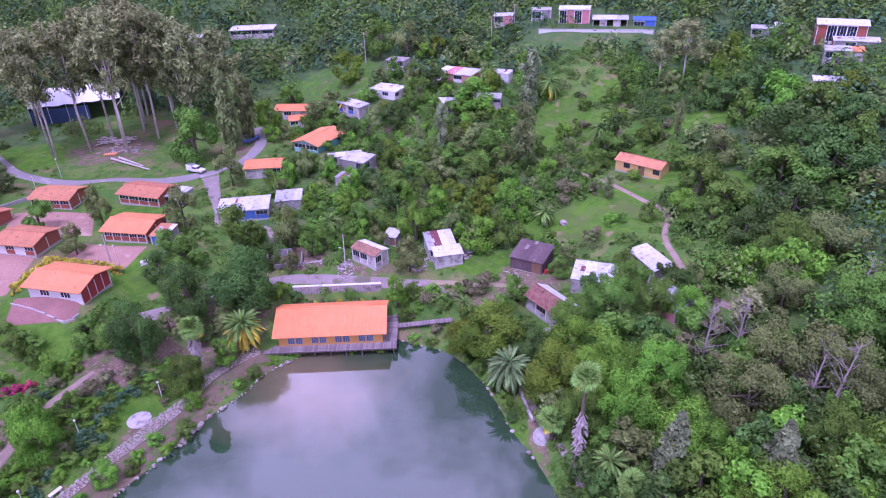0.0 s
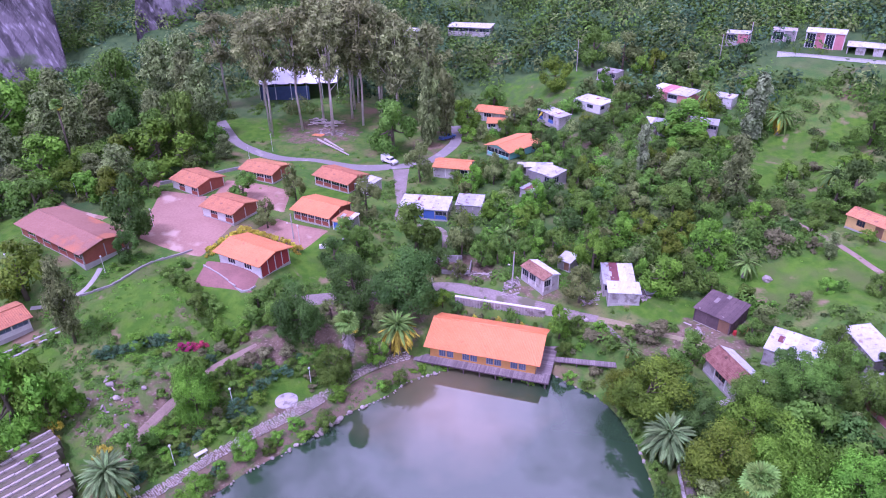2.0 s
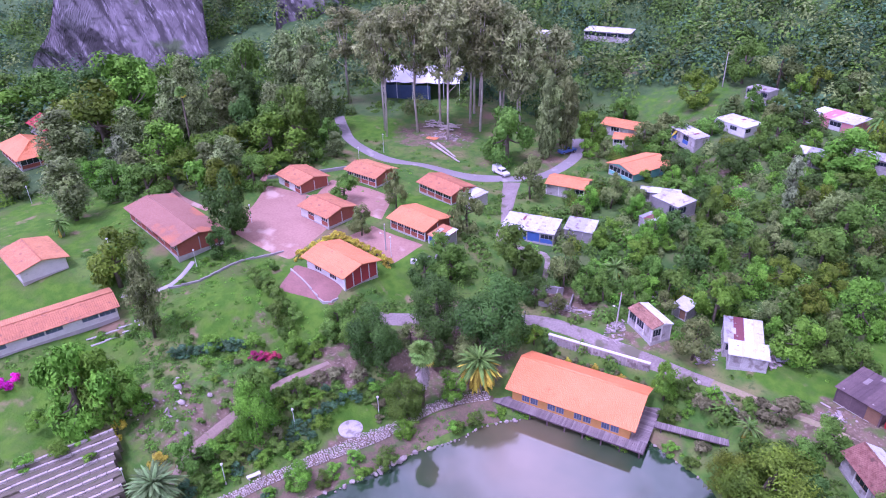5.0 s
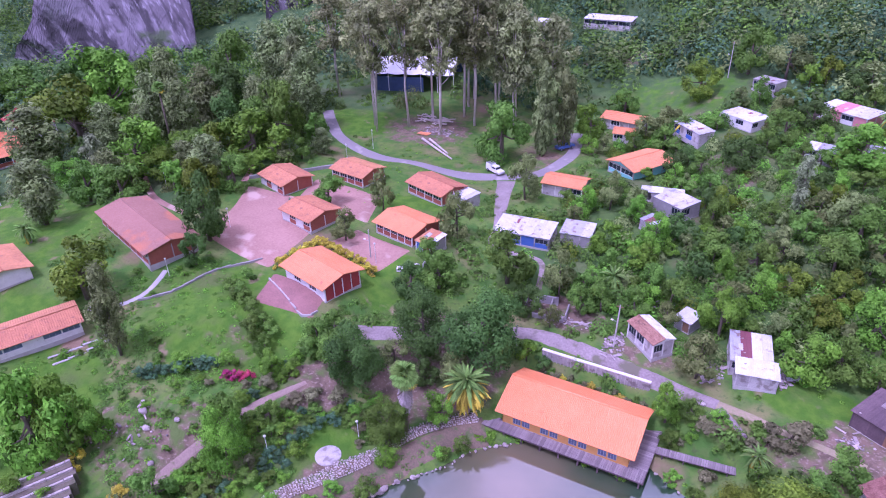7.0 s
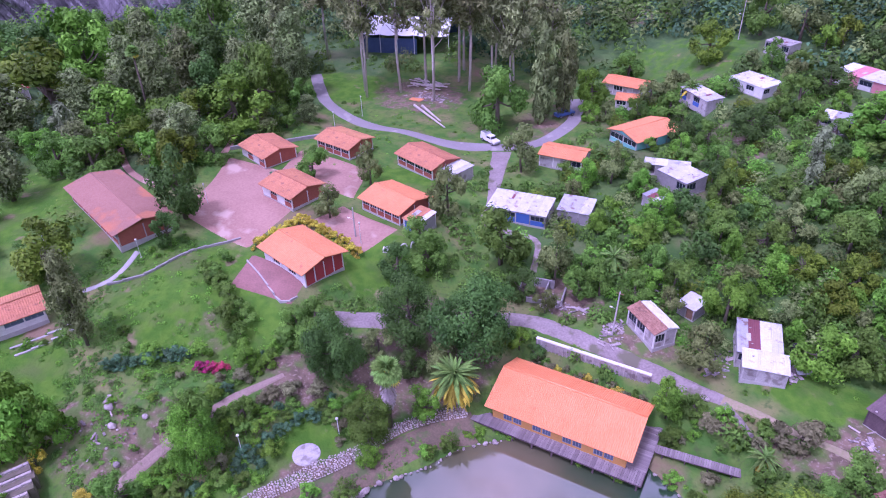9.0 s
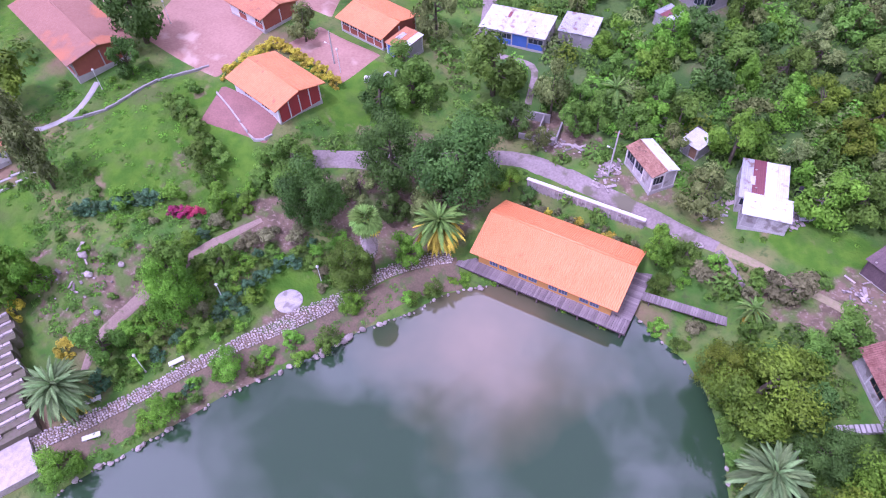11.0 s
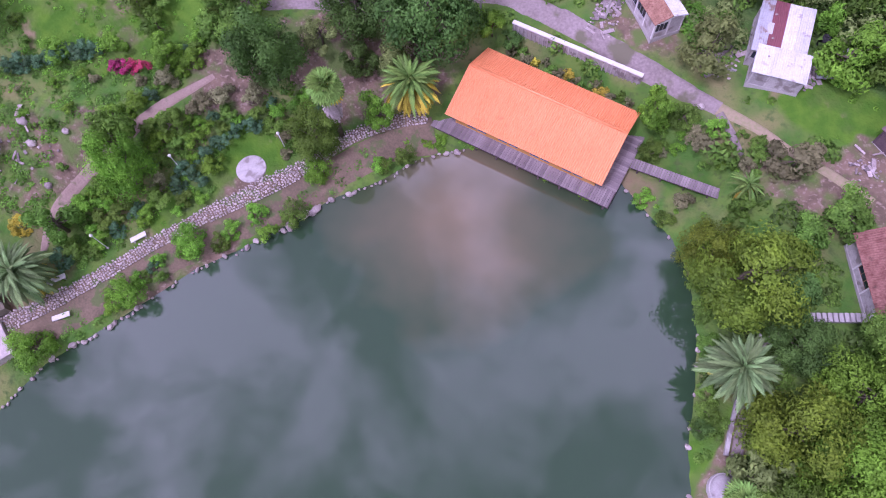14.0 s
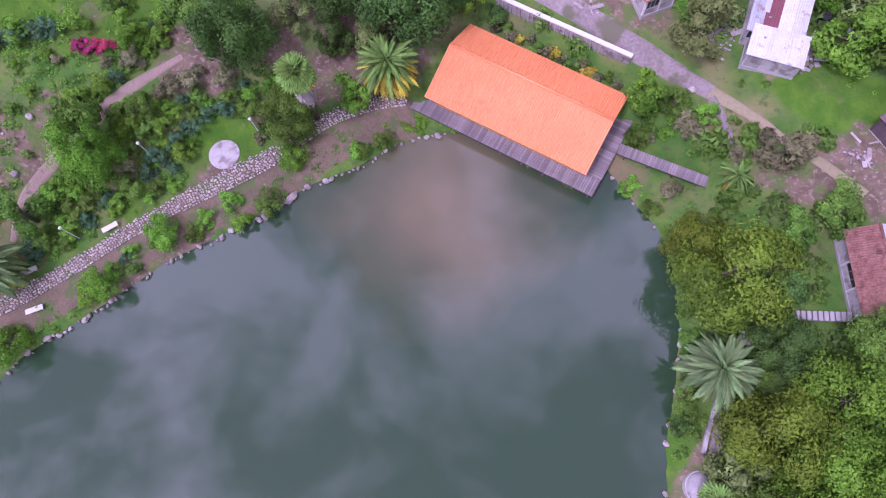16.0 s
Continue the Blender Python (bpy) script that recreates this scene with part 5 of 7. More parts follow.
def pickup(x, y, ang, paint="car_white", rack=True, label="white pickup truck with a canopy parked on the road"):
    th = thing("pickup_truck", label, "vehicle", pose(x, y, gz(x, y) + 0.12, 0, 0, ang))
    keep_clear(x, y, 6, 2.6, ang)
    mb = MB()
    outline = [(-2.6, 0.45), (2.55, 0.45), (2.6, 0.95), (1.5, 1.08), (0.95, 1.15), (-2.6, 1.15)]
    for s in (-0.88, 0.88):
        mb.v += [(px, s, pz) for px, pz in outline]
    n = len(outline)
    mb.f += [tuple(range(n)), tuple(range(2 * n - 1, n - 1, -1))]
    mb.f += [(i, i + n, (i + 1) % n + n, (i + 1) % n) for i in range(n)]
    body = part("body", mb, M[paint], th)
    part("cab", MB().box((0.25, 0, 1.45), (1.75, 1.6, 0.75), 0, 0.16), M[paint], body)
    part("windscreen", MB().box((1.0, 0, 1.42), (0.34, 1.42, 0.5), 0, 0.1), M["pane"], th)
    for s in (-0.78, 0.78):
        part("side_window", MB().box((0.25, s, 1.45), (1.3, 0.06, 0.42)), M["pane"], th)
    if rack:
        part("canopy", MB().box((-1.65, 0, 1.62), (1.85, 1.7, 0.95), 0, 0.05), M["white_metal"], th, "white box canopy")
        part("roof_rack", MB().box((-1.6, 0, 2.14), (1.7, 1.5, 0.06)), M["grey_metal"], th)
    part("bumper", MB().box((2.62, 0, 0.55), (0.14, 1.7, 0.24)), M["grey_metal"], th)
    for s in (-0.6, 0.6):
        part("headlight", MB().box((2.59, s, 0.82), (0.06, 0.32, 0.18)), M["white"], th)
    for wx in (-1.75, 1.7):
        for s in (-0.86, 0.86):
            tyre = part("wheel", MB().tube([(wx, s - 0.11, 0.36), (wx, s + 0.11, 0.36)], [0.36, 0.36], 14), M["rubber"], th)
            part("rim", MB().tube([(wx, s - 0.125, 0.36), (wx, s + 0.125, 0.36)], [0.2, 0.2], 10), M["grey_metal"], tyre)


pickup(-67.0, 161.8, -24)
pickup(-57.6, 182.8, 60, "car_blue", False, "small blue pickup parked beside the upper road")


def log_pile():
    rng = random.Random(3)
    th = thing("log_pile", "heap of cut logs and branches under the eucalyptus", "log pile", pose(-98, 184, gz(-98, 184)))
    for i in range(46):
        a, l = rng.uniform(-0.5, 0.5), rng.uniform(1.4, 3.2)
        c = Vector((rng.uniform(-5, 5), rng.uniform(-2.4, 2.4), rng.uniform(0.15, 1.0)))
        d = Vector((math.cos(a), math.sin(a), rng.uniform(-0.15, 0.15))) * l / 2
        r = rng.uniform(0.1, 0.22)
        part("log", MB().tube([c - d, c + d], [r, r * 0.85], 7), M["gum_bark"], th)
    th = thing("red_tarpaulin", "crumpled red tarpaulin lying on the ground", "tarpaulin", pose(-96, 175, gz(-96, 175)))
    mb = MB()
    for i in range(7):
        for j in range(5):
            mb.v.append((i * 0.6 - 1.8, j * 0.55 - 1.1, 0.2 + 0.25 * noise.noise(Vector((i * 0.9, j * 0.9, 3)))))
    mb.f += [(i * 5 + j, i * 5 + j + 5, i * 5 + j + 6, i * 5 + j + 1) for i in range(6) for j in range(4)]
    part("sheet", mb, M["roof_bright"], th)
    for i, (a, b) in enumerate((((-94, 171), (-80, 163)), ((-92, 171.6), (-83, 166)))):
        t2 = thing("felled_trunk", "pale felled tree trunk lying on the ground", "trunk", pose(0, 0, 0), "felled trunks")
        part("trunk", MB().tube([(a[0], a[1], gz(*a) + 0.35), (b[0], b[1], gz(*b) + 0.25)], [0.36, 0.18], 9), M["gum_bark"], t2)


log_pile()


def ruin():
    th = thing("ruined_house", "roofless grey block ruin beside the road", "ruin", pose(-33.6, 117.4, gz(-33.6, 117.4), 0, 0, 12))
    keep_clear(-33.6, 117.4, 7.5, 4.5, 12)
    for c, s in (((0.4, -2, 0.2), (5.4, 0.25, 1.1)), ((-1, 2, 0.8), (5, 0.25, 2.3)), ((-3.4, 0, 0.9), (0.25, 3.7, 2.6)), ((3.4, 0, 0.4), (0.25, 3.7, 1.5)), ((0.6, 0, 0.8), (0.2, 3.7, 2.2))):
        part("wall", MB().box(c, s), M["grey_wall"], th)


ruin()


# ---- houses on the far hillside ----
def hill_compound():
    z = gz(48, 229)
    th = thing("hill_terrace_wall", "long white retaining wall on the hillside", "wall", pose(48.6, 224.6, 26.2, 0, 0, -12))
    part("wall_body", MB().box((0, 0, 0.6), (37, 0.4, 3.6)), M["white"], th)
    part("coping", MB().box((0, 0, 2.46), (37.2, 0.6, 0.12)), M["concrete"], th)
    H = "hillside compound houses"
    house("hill_house_pink", "two-storey pink and white house on the hillside", 43.5, 236, -12, 10, 6, 5.4, 0.6, 0.4, "zinc_white", dict(panel="pink", low="pink", column="white"), ("w.w.", "....", "..", ".."), pitch=0.6, group=H, gable="panel", z=28)
    shed("hill_canopy", "canopy with white sheet roof on the hillside", 54.5, 230.5, -12, 11, 5, 3.0, 0.4, 0.4, ("zinc_white",) * 3, dict(panel="pale_wall"), ("o.o.o", "....", ".", "."), z=27.9, group=H)
    shed("hill_blue_house", "blue-walled house with blue sheet roof", 65.5, 229, -12, 7, 4.6, 2.8, 0.4, 0.3, ("blue", "blue"), dict(panel="blue"), ("w.", "..", ".", "."), z=27.6, group=H)
    house("hill_house_grey", "grey block house on the hillside", 33.0, 243, -8, 6.5, 5, 3.6, 0.4, 0.3, "concrete", dict(panel="grey_wall", low="grey_wall"), ("w.", "..", ".", "."), pitch=1.0, group=H, gable="panel", z=28.6)
    shed("hill_cabin", "small white-roofed cabin on the hillside", 20.0, 246, -8, 6.5, 4, 3.0, 0.3, 0.3, ("zinc_white", "zinc"), dict(panel="pink"), ("w.", "..", ".", "."), group=H)
    house("hill_villa", "two-storey brick villa with white metal roof", 113.5, 197.5, -22, 12.5, 7, 5.6, 0.8, 0.6, "zinc_white", dict(panel="brick", low="white", column="white"), ("bwwwb", "....", "..", "bw"), pitch=0.6, group=H, gable="column", z=28)
    shed("hill_villa_wing", "brick wing with white sheet roof", 115.0, 191.0, -22, 11, 4, 2.8, 0.4, 0.4, ("zinc_white",) * 3, dict(panel="brick", column="white"), ("bwbb", "....", ".", "."), z=27.4, group=H)
    shed("hill_hut", "hut with white roof among hillside trees", 105.5, 213, -20, 7, 4, 2.8, 0.3, 0.3, ("zinc_white", "zinc"), dict(panel="brick"), ("b.", "..", ".", "."), group=H)
    shed("hill_tin_house", "grey house with pale tin roof in the trees", 106.5, 180.5, -22, 9, 4, 2.8, 0.4, 0.3, ("zinc", "zinc_white", "roof_bright"), dict(panel="pale_wall"), ("w..", "...", ".", "."), group=H)
    shed("hill_grey_cabin", "grey cabin in the hillside woods", 99.5, 217, -20, 6, 4, 2.8, 0.3, 0.3, ("zinc",), dict(panel="grey_wall"), ("w.", "..", ".", "."), group=H)
    shed("thicket_tin_house", "tin-roofed house half hidden in the thicket", 0.5, 187.5, -10, 6.5, 4, 2.2, 0.3, 0.3, ("zinc_white", "zinc", "zinc_white"), dict(panel="pale_wall"), ("w.w", "...", ".", "."), group=H)
    shed("thicket_tin_shed", "tin-roofed shed half hidden under a tree", 12.0, 189.5, -6, 7, 4, 2.2, 0.3, 0.3, ("zinc", "zinc_white", "zinc"), dict(panel="pale_wall"), ("w.w", "...", ".", "."), group=H)
    shed("slope_shed", "pale shed in the wooded slope", 98.0, 169.0, -20, 7, 4, 2.8, 0.3, 0.3, ("zinc_white", "zinc"), dict(panel="pale_wall"), ("w.", "..", ".", "."), group=H)


hill_compound()
keep_clear(48, 220.5, 38, 7, -12)
keep_clear(112, 186, 14, 4, -22)


# ---- the rock cliff beyond the park ----
def cliff_material():
    """Pale lilac rock crossed by dark leaning cracks, with scrub in patches."""
    m = bpy.data.materials.new("lilac_grey_cliff_rock")
    m.use_nodes = True
    n, l = m.node_tree.nodes, m.node_tree.links
    bsdf, beds = n["Principled BSDF"], n.new("ShaderNodeAttribute")
    beds.attribute_name = "beds"
    colour = None
    for scale, lo, hi, tint in (((0.05, 0.03, 1), 0.35, 0.65, (0.15, 0.132, 0.15)), ((0.26, 0.06, 1), 0.46, 0.58, (0.075, 0.068, 0.075)), ((0.7, 0.22, 1), 0.55, 0.68, (0.32, 0.295, 0.335)),
                                ((0.11, 0.045, 1), 0.57, 0.63, (0.06, 0.055, 0.06)), ((0.06, 0.07, 1), 0.60, 0.66, (0.085, 0.12, 0.06))):
        place, nz, r, mix = n.new("ShaderNodeVectorMath"), n.new("ShaderNodeTexNoise"), n.new("ShaderNodeMapRange"), n.new("ShaderNodeMix")
        place.operation = "MULTIPLY"
        place.inputs[1].default_value = scale
        nz.inputs["Scale"].default_value, nz.inputs["Detail"].default_value = 1.0, 7
        r.inputs["From Min"].default_value, r.inputs["From Max"].default_value = lo, hi
        mix.data_type = "RGBA"
        l.new(beds.outputs["Vector"], place.inputs[0])
        l.new(place.outputs["Vector"], nz.inputs["Vector"])
        l.new(nz.outputs["Fac"], r.inputs["Value"])
        l.new(r.outputs["Result"], mix.inputs["Factor"])
        if colour is None:
            mix.inputs["A"].default_value = (0.27, 0.245, 0.28, 1)
        else:
            l.new(colour, mix.inputs["A"])
        mix.inputs["B"].default_value = (*tint, 1)
        colour = mix.outputs["Result"]
    l.new(colour, bsdf.inputs["Base Color"])
    bsdf.inputs["Roughness"].default_value = 0.95
    return m


M["cliff"] = cliff_material()


def cliff(name, label, a, b, height, lean, taper_left, taper_right, seed):
    """A steep rock face of slanting slabs and gullies between two points of its foot."""
    nu, nv, mb, beds = 120, 110, MB(), []
    a, b = Vector((*a, 0)), Vector((*b, 0))
    d, span = (b - a).normalized(), (b - a).length
    back = Vector((-d.y, d.x, 0))
    shift = Vector((seed, seed * 0.3, 0))

    def ridged(q):
        return 1 - 2 * abs(noise.noise(q + shift))

    for i in range(nu + 1):
        for j in range(nv + 1):
            u, v = i / nu, j / nv
            env = min(1, u / taper_left + 0.03) * min(1, (1 - u) / taper_right + 0.05) ** 0.8
            p = a + (b - a) * u + back * (v * lean * env)
            env *= 1 + 0.22 * noise.noise(Vector((u * 9, seed, 0)))
            h = -4 + v * height * env
            along = u * span + h * 0.42  # the beds lean
            q = Vector((along, h * 0.45, 0))
            beds += [along, h, seed]
            wob = 5 * noise.noise(Vector((along * 0.06, h * 0.06, 2)) + shift)
            fold = 14 * ridged(q * 0.02) + 7 * ridged(q * 0.045)
            for size, depth in ((26, 15), (10, 5.5), (4.2, 2.2)):
                fold -= depth * noise.voronoi(Vector(((along + wob) / size, (h + wob) / (size * 1.9), size)) + shift)[0][0]
            fold += 0.7 * noise.noise(Vector((along, h, 1)) * 0.8)
            mb.v.append(tuple(p - back * fold * (0.35 + 0.65 * v) + Vector((0, 0, 6 + h + 3 * noise.noise(q * 0.08) * v))))
    for i in range(nu):
        for j in range(nv):
            k = i * (nv + 1) + j
            mb.f.append((k, k + nv + 1, k + nv + 2, k + 1))
    ob = single(name, mb, M["cliff"], label, "cliff", kind="structure")
    ob.data.attributes.new("beds", "FLOAT_VECTOR", "POINT").data.foreach_set("vector", beds)


cliff("rock_cliff", "steep lilac-grey bare rock cliff with dark folds", (-290, 167), (-235, 217), 118, 40, 0.95, 0.12, 3.0)
cliff("rock_cliff_east", "smaller lilac-grey rock outcrop beyond the trees", (-226, 244), (-190, 286), 78, 30, 0.35, 0.5, 11.0)


def barn_clutter():
    th = thing("plank_stack", "upright orange-brown planks leaning on the barn", "planks", pose(20.6, 110.6, gz(20.6, 110.6), 0, 0, -28))
    for i in range(6):
        part("plank", MB().box((i * 0.26, 0, 0.8), (0.16, 0.1, 1.7)), M["wood"] if i % 2 else M["roof_bright"], th)
    th = thing("plastic_drum", "red plastic drum beside the barn", "drum", pose(19.6, 109.6, gz(19.6, 109.6)))
    part("drum", MB().tube([(0, 0, -0.1), (0, 0, 0.35), (0, 0, 0.8)], [0.3, 0.34, 0.3], 12), M["red_plastic"], th)
    for x, y, r in ((25.4, 127.1, 0.9), (13.9, 123.6, 0.7), (-5.2, 107.9, 0.5), (-70.5, 63.5, 0.6), (-68.2, 66.8, 0.5), (-73.0, 65.0, 0.7), (-66.5, 60.5, 0.5)):
        single("boulder", MB().blob((0, 0, r * 0.35), (r, r * 0.8, r * 0.7), 0.4, x, 9, 6), M["rock"], "pale loose boulder lying on the grass", "rock", m=pose(x, y, gz(x, y)))


barn_clutter()


def shack_clutter():
    th = thing("water_tank", "black plastic water tank behind the white shack", "tank", pose(3.4, 121.6, gz(3.4, 121.6) + 0.1))
    part("body", MB().tube([(0, 0, -0.3), (0, 0, 1.1), (0, 0, 1.35)], [0.62, 0.62, 0.4], 14), M["rubber"], th)
    part("lid", MB().tube([(0, 0, 1.34), (0, 0, 1.46)], [0.24, 0.22], 10), M["rubber"], th)
    for x, y, ang, w, d, key, label in ((5.2, 117.4, 24, 2.4, 1.7, "zinc_white", "loose pale roofing sheet lying beside the shack"), (4.4, 119.4, 10, 1.3, 2.2, "rust", "rusty roofing sheet leaning by the shack"), (5.6, 121.2, -15, 1.5, 1.2, "zinc", "grey roofing sheet over a small pen")):
        t2 = thing("roofing_sheet", label, "sheet", pose(x, y, gz(x, y) + 0.75, 8, -6, ang), "loose roofing sheets")
        mb = MB()
        roof_sheet(mb, (-w / 2, -d / 2, 0), (w / 2, -d / 2, 0), (w / 2, d / 2, 0), (-w / 2, d / 2, 0), 0.25, 0.035, 1, 0.02, 4, 0.0)
        part("sheet", mb, M[key], t2)
        for sx in (-1, 1):
            for sy in (-1, 1):
                part("prop", MB().box((sx * w * 0.42, sy * d * 0.42, -0.5), (0.09, 0.09, 0.98)), M["wood"], t2)
    th = thing("block_stack", "stack of pale cement blocks beside the shack steps", "blocks", pose(-4.7, 113.4, gz(-4.7, 113.4), 0, 0, 14))
    for i in range(10):
        part("block", MB().box(((i % 5) * 0.44 - 0.9, 0.05 * (i % 3), 0.1 + 0.21 * (i // 5)), (0.4, 0.2, 0.2)), M["grey_wall"], th)


shack_clutter()


def rubble(x, y, rx, ry, count, seed, label):
    """A heap of broken stone, boards and scrap sheets."""
    rng, mb = random.Random(seed), MB()
    for i in range(count):
        px, py = x + rng.gauss(0, rx * 0.5), y + rng.gauss(0, ry * 0.5)
        z, r = gz(px, py), rng.uniform(0.08, 0.26)
        if i % 4:
            mb.blob((px, py, z + r * 0.4), (r, r * 0.8, r * 0.6), 0.5, i * 2.7, 6, 4)
        else:
            mb.box((px, py, z + 0.14), (rng.uniform(0.6, 1.6), rng.uniform(0.15, 0.6), 0.08), rng.uniform(0, 3.1))
    single("rubble", mb, M["rubble"], label, "rubble", kind="stuff")


rubble(-5.6, 114.6, 1.8, 2.2, 90, 1, "heap of pale rubble and boards beside the shack")
rubble(3.9, 117.0, 0.9, 2.6, 60, 2, "scrap and broken sheets behind the shack")
rubble(-20.8, 114.4, 1.8, 3.0, 90, 3, "stones and scrap beside the cottage")
rubble(-31.0, 116.4, 4.0, 1.6, 90, 4, "tumbled stones beside the ruined walls")
rubble(-15.0, 128.0, 5.0, 1.6, 50, 5, "stones and scrap in the thicket yard")
rubble(-70.5, 62.5, 3.6, 4.0, 26, 6, "pale stones on the bare garden slope")
rubble(-74.5, 60.0, 2.5, 2.5, 16, 7, "pale stones on the bare garden slope")
rubble(13.5, 108.5, 2.0, 2.0, 40, 8, "scrap boards before the barn")
rubble(-21.0, 163.5, 5.0, 3.0, 60, 9, "scrap in the yard of the block house")
rubble(-93.5, 178.0, 6.0, 3.0, 160, 10, "logs and broken stones under the tall trees")


# ---- plants ----
def leaf_mesh(name, material, tris, tone):
    """A mesh of loose leaf triangles, each with its own tone."""
    me, n = bpy.data.meshes.new(name), len(tris)
    me.vertices.add(n * 3)
    me.vertices.foreach_set("co", tris.astype(np.float32).ravel())
    me.loops.add(n * 3)
    me.loops.foreach_set("vertex_index", np.arange(n * 3, dtype=np.int32))
    me.polygons.add(n)
    me.polygons.foreach_set("loop_start", np.arange(0, n * 3, 3, dtype=np.int32))
    me.update(calc_edges=True)
    me.attributes.new("tone", "FLOAT", "FACE").data.foreach_set("value", tone.astype(np.float32).ravel())
    me.materials.append(material)
    return me


def unit(a):
    return a / np.linalg.norm(a, axis=-1, keepdims=True)


def leaf_cards(centre, radius, count, size, rng, squash=0.85, droop=0.0, long=1.0, out=None, tone=0.5):
    """Leaf sprays on the skin of one clump, turned mostly outwards."""
    n = count * 2
    d = unit(rng.normal(size=(n, 3)) + np.array([0, 0, 0.2]) + (np.array(out) if out is not None else np.array([0, 0, 0.25])))
    p = np.array(centre) + d * np.array([radius, radius, radius * squash]) * (0.42 + 0.8 * rng.random((n, 1)) ** 0.8)
    nrm = unit(d + rng.normal(size=(n, 3)) * 0.33 + np.array([0, 0, 0.3]))
    u = unit(np.cross(nrm, rng.normal(size=(n, 3)) * np.array([1, 1, 0.4]) - np.array([0, 0, droop])))
    w = np.cross(nrm, u)
    s = size * rng.uniform(0.5, 1.05, (n, 1))
    a, b, lift = u * s * 0.5, w * s * 0.62 * long, nrm * s * 0.12
    tris = np.stack([p - b - a * 0.75, p - b * 0.6 + a * 0.9 + lift, p + b * 1.2 + lift * 0.5], 1)
    return tris, np.clip(tone + rng.uniform(-0.18, 0.18, n), 0, 1)


def crown(seed, clumps, per, size, shape="round"):
    """A crown of unit radius, its middle at the origin."""
    rng, fine, spots, made = random.Random(seed), np.random.default_rng(seed), [], []
    if shape == "round":
        lobes = []
        for i in range(max(6, min(16, clumps // 5))):
            a, z = i * 2.4 + rng.uniform(-0.5, 0.5), (-0.85 + 0.45 * rng.random()) if i % 3 == 0 else rng.uniform(-0.5, 0.55)
            k = rng.uniform(0.45, 0.68) * math.sqrt(max(0.55 if z < 0 else 0.1, 1 - z * z))
            lobes.append((Vector((math.cos(a) * k, math.sin(a) * k, z * 0.8)), rng.uniform(0.3, 0.46)))
        lobes.append((Vector((rng.uniform(-0.15, 0.15), rng.uniform(-0.15, 0.15), 0.5)), 0.42))
        lobes.append((Vector((0, 0, 0.2)), 0.5))
    for i in range(clumps):
        tone, out = rng.random(), None
        if shape == "round":
            c0, r0 = lobes[i % len(lobes)]
            d = (Vector((rng.gauss(0, 1), rng.gauss(0, 1), rng.gauss(0.35, 0.8))) + c0 * 1.2).normalized()
            c = c0 + Vector((d.x, d.y, d.z * 0.85)) * r0 * rng.uniform(0.3, 0.78)
            r, out = rng.uniform(0.15, 0.34) * (1.15 if clumps < 40 else 1.0), d * 0.8
            tone = 0.3 + 0.3 * rng.random() + 0.35 * (0.5 + 0.5 * math.sin(i % len(lobes) * 2.1))
        elif shape == "tall":
            z = rng.uniform(-1.5, 1.6)
            k, a = rng.uniform(0.2, 0.8) * (1 - abs(z) / 2.3), rng.uniform(0, 6.283)
            c, r = Vector((math.cos(a) * k, math.sin(a) * k, z)), rng.uniform(0.2, 0.36)
        elif shape == "cone":
            z = i / clumps
            k, a = (1 - z) * rng.uniform(0.35, 0.95), rng.uniform(0, 6.283)
            c, r = Vector((math.cos(a) * k, math.sin(a) * k, -1.6 + 3.6 * z)), 0.13 + 0.2 * (1 - z)
        else:  # gum: a few open tufts high up
            z = rng.uniform(-0.95, 1.7)
            k, a = rng.uniform(0.15, 1.1) * (1.1 - abs(z - 0.4) / 2.2), rng.uniform(0, 6.283)
            c, r = Vector((math.cos(a) * k, math.sin(a) * k, z)), rng.uniform(0.15, 0.3)
        spots.append(c)
        made.append(leaf_cards(c, r, per, size, fine, 0.85 if shape == "round" else 1.1, 0.0 if shape == "round" else 1.2, 1.0 if shape == "round" else 1.5, out, tone))
    return np.concatenate([m[0] for m in made]), np.concatenate([m[1] for m in made]), spots


def trunk(seed, spots, foot, spread, thick, limbs, top):
    """A tapered trunk from z = foot up into the crown, with limbs to some of its clumps."""
    rng, mb = random.Random(seed), MB()
    bend = Vector((rng.uniform(-0.1, 0.1), rng.uniform(-0.1, 0.1), 0))
    mb.tube([(0, 0, foot - 0.15), (bend.x, bend.y, foot * 0.5), (0, 0, top * 0.3), (0, 0, top)], [thick * 1.25, thick, thick * 0.7, thick * 0.2], 7)
    for c in rng.sample(spots, min(limbs, len(spots))):
        z0 = rng.uniform(foot * 0.45, max(foot * 0.3, c.z * 0.3))
        mid = Vector((c.x * 0.5, c.y * 0.5, (z0 + c.z) * 0.5 - 0.05))
        mb.tube([(0, 0, z0), mid, c], [thick * 0.5, thick * 0.33, thick * 0.1], 5, False)
    return mb


TREES = {}


def tree_kind(key, label, leaf, shape, clumps, per, size, foot, thick, limbs=7, bark="bark", variants=3, top=0.2, category="tree", name="tree"):
    TREES[key] = dict(label=label, foot=-foot, name=name, category=category, kinds=[])
    for i in range(variants):
        tris, tones, spots = crown(len(TREES) * 17 + i * 5, clumps, per, size, shape)
        cm = leaf_mesh("crown", M[leaf], tris, tones)
        tm = trunk(i + 3, spots, foot, 1, thick, limbs, top).mesh("trunk", M[bark], True)
        TREES[key]["kinds"].append((cm, tm))


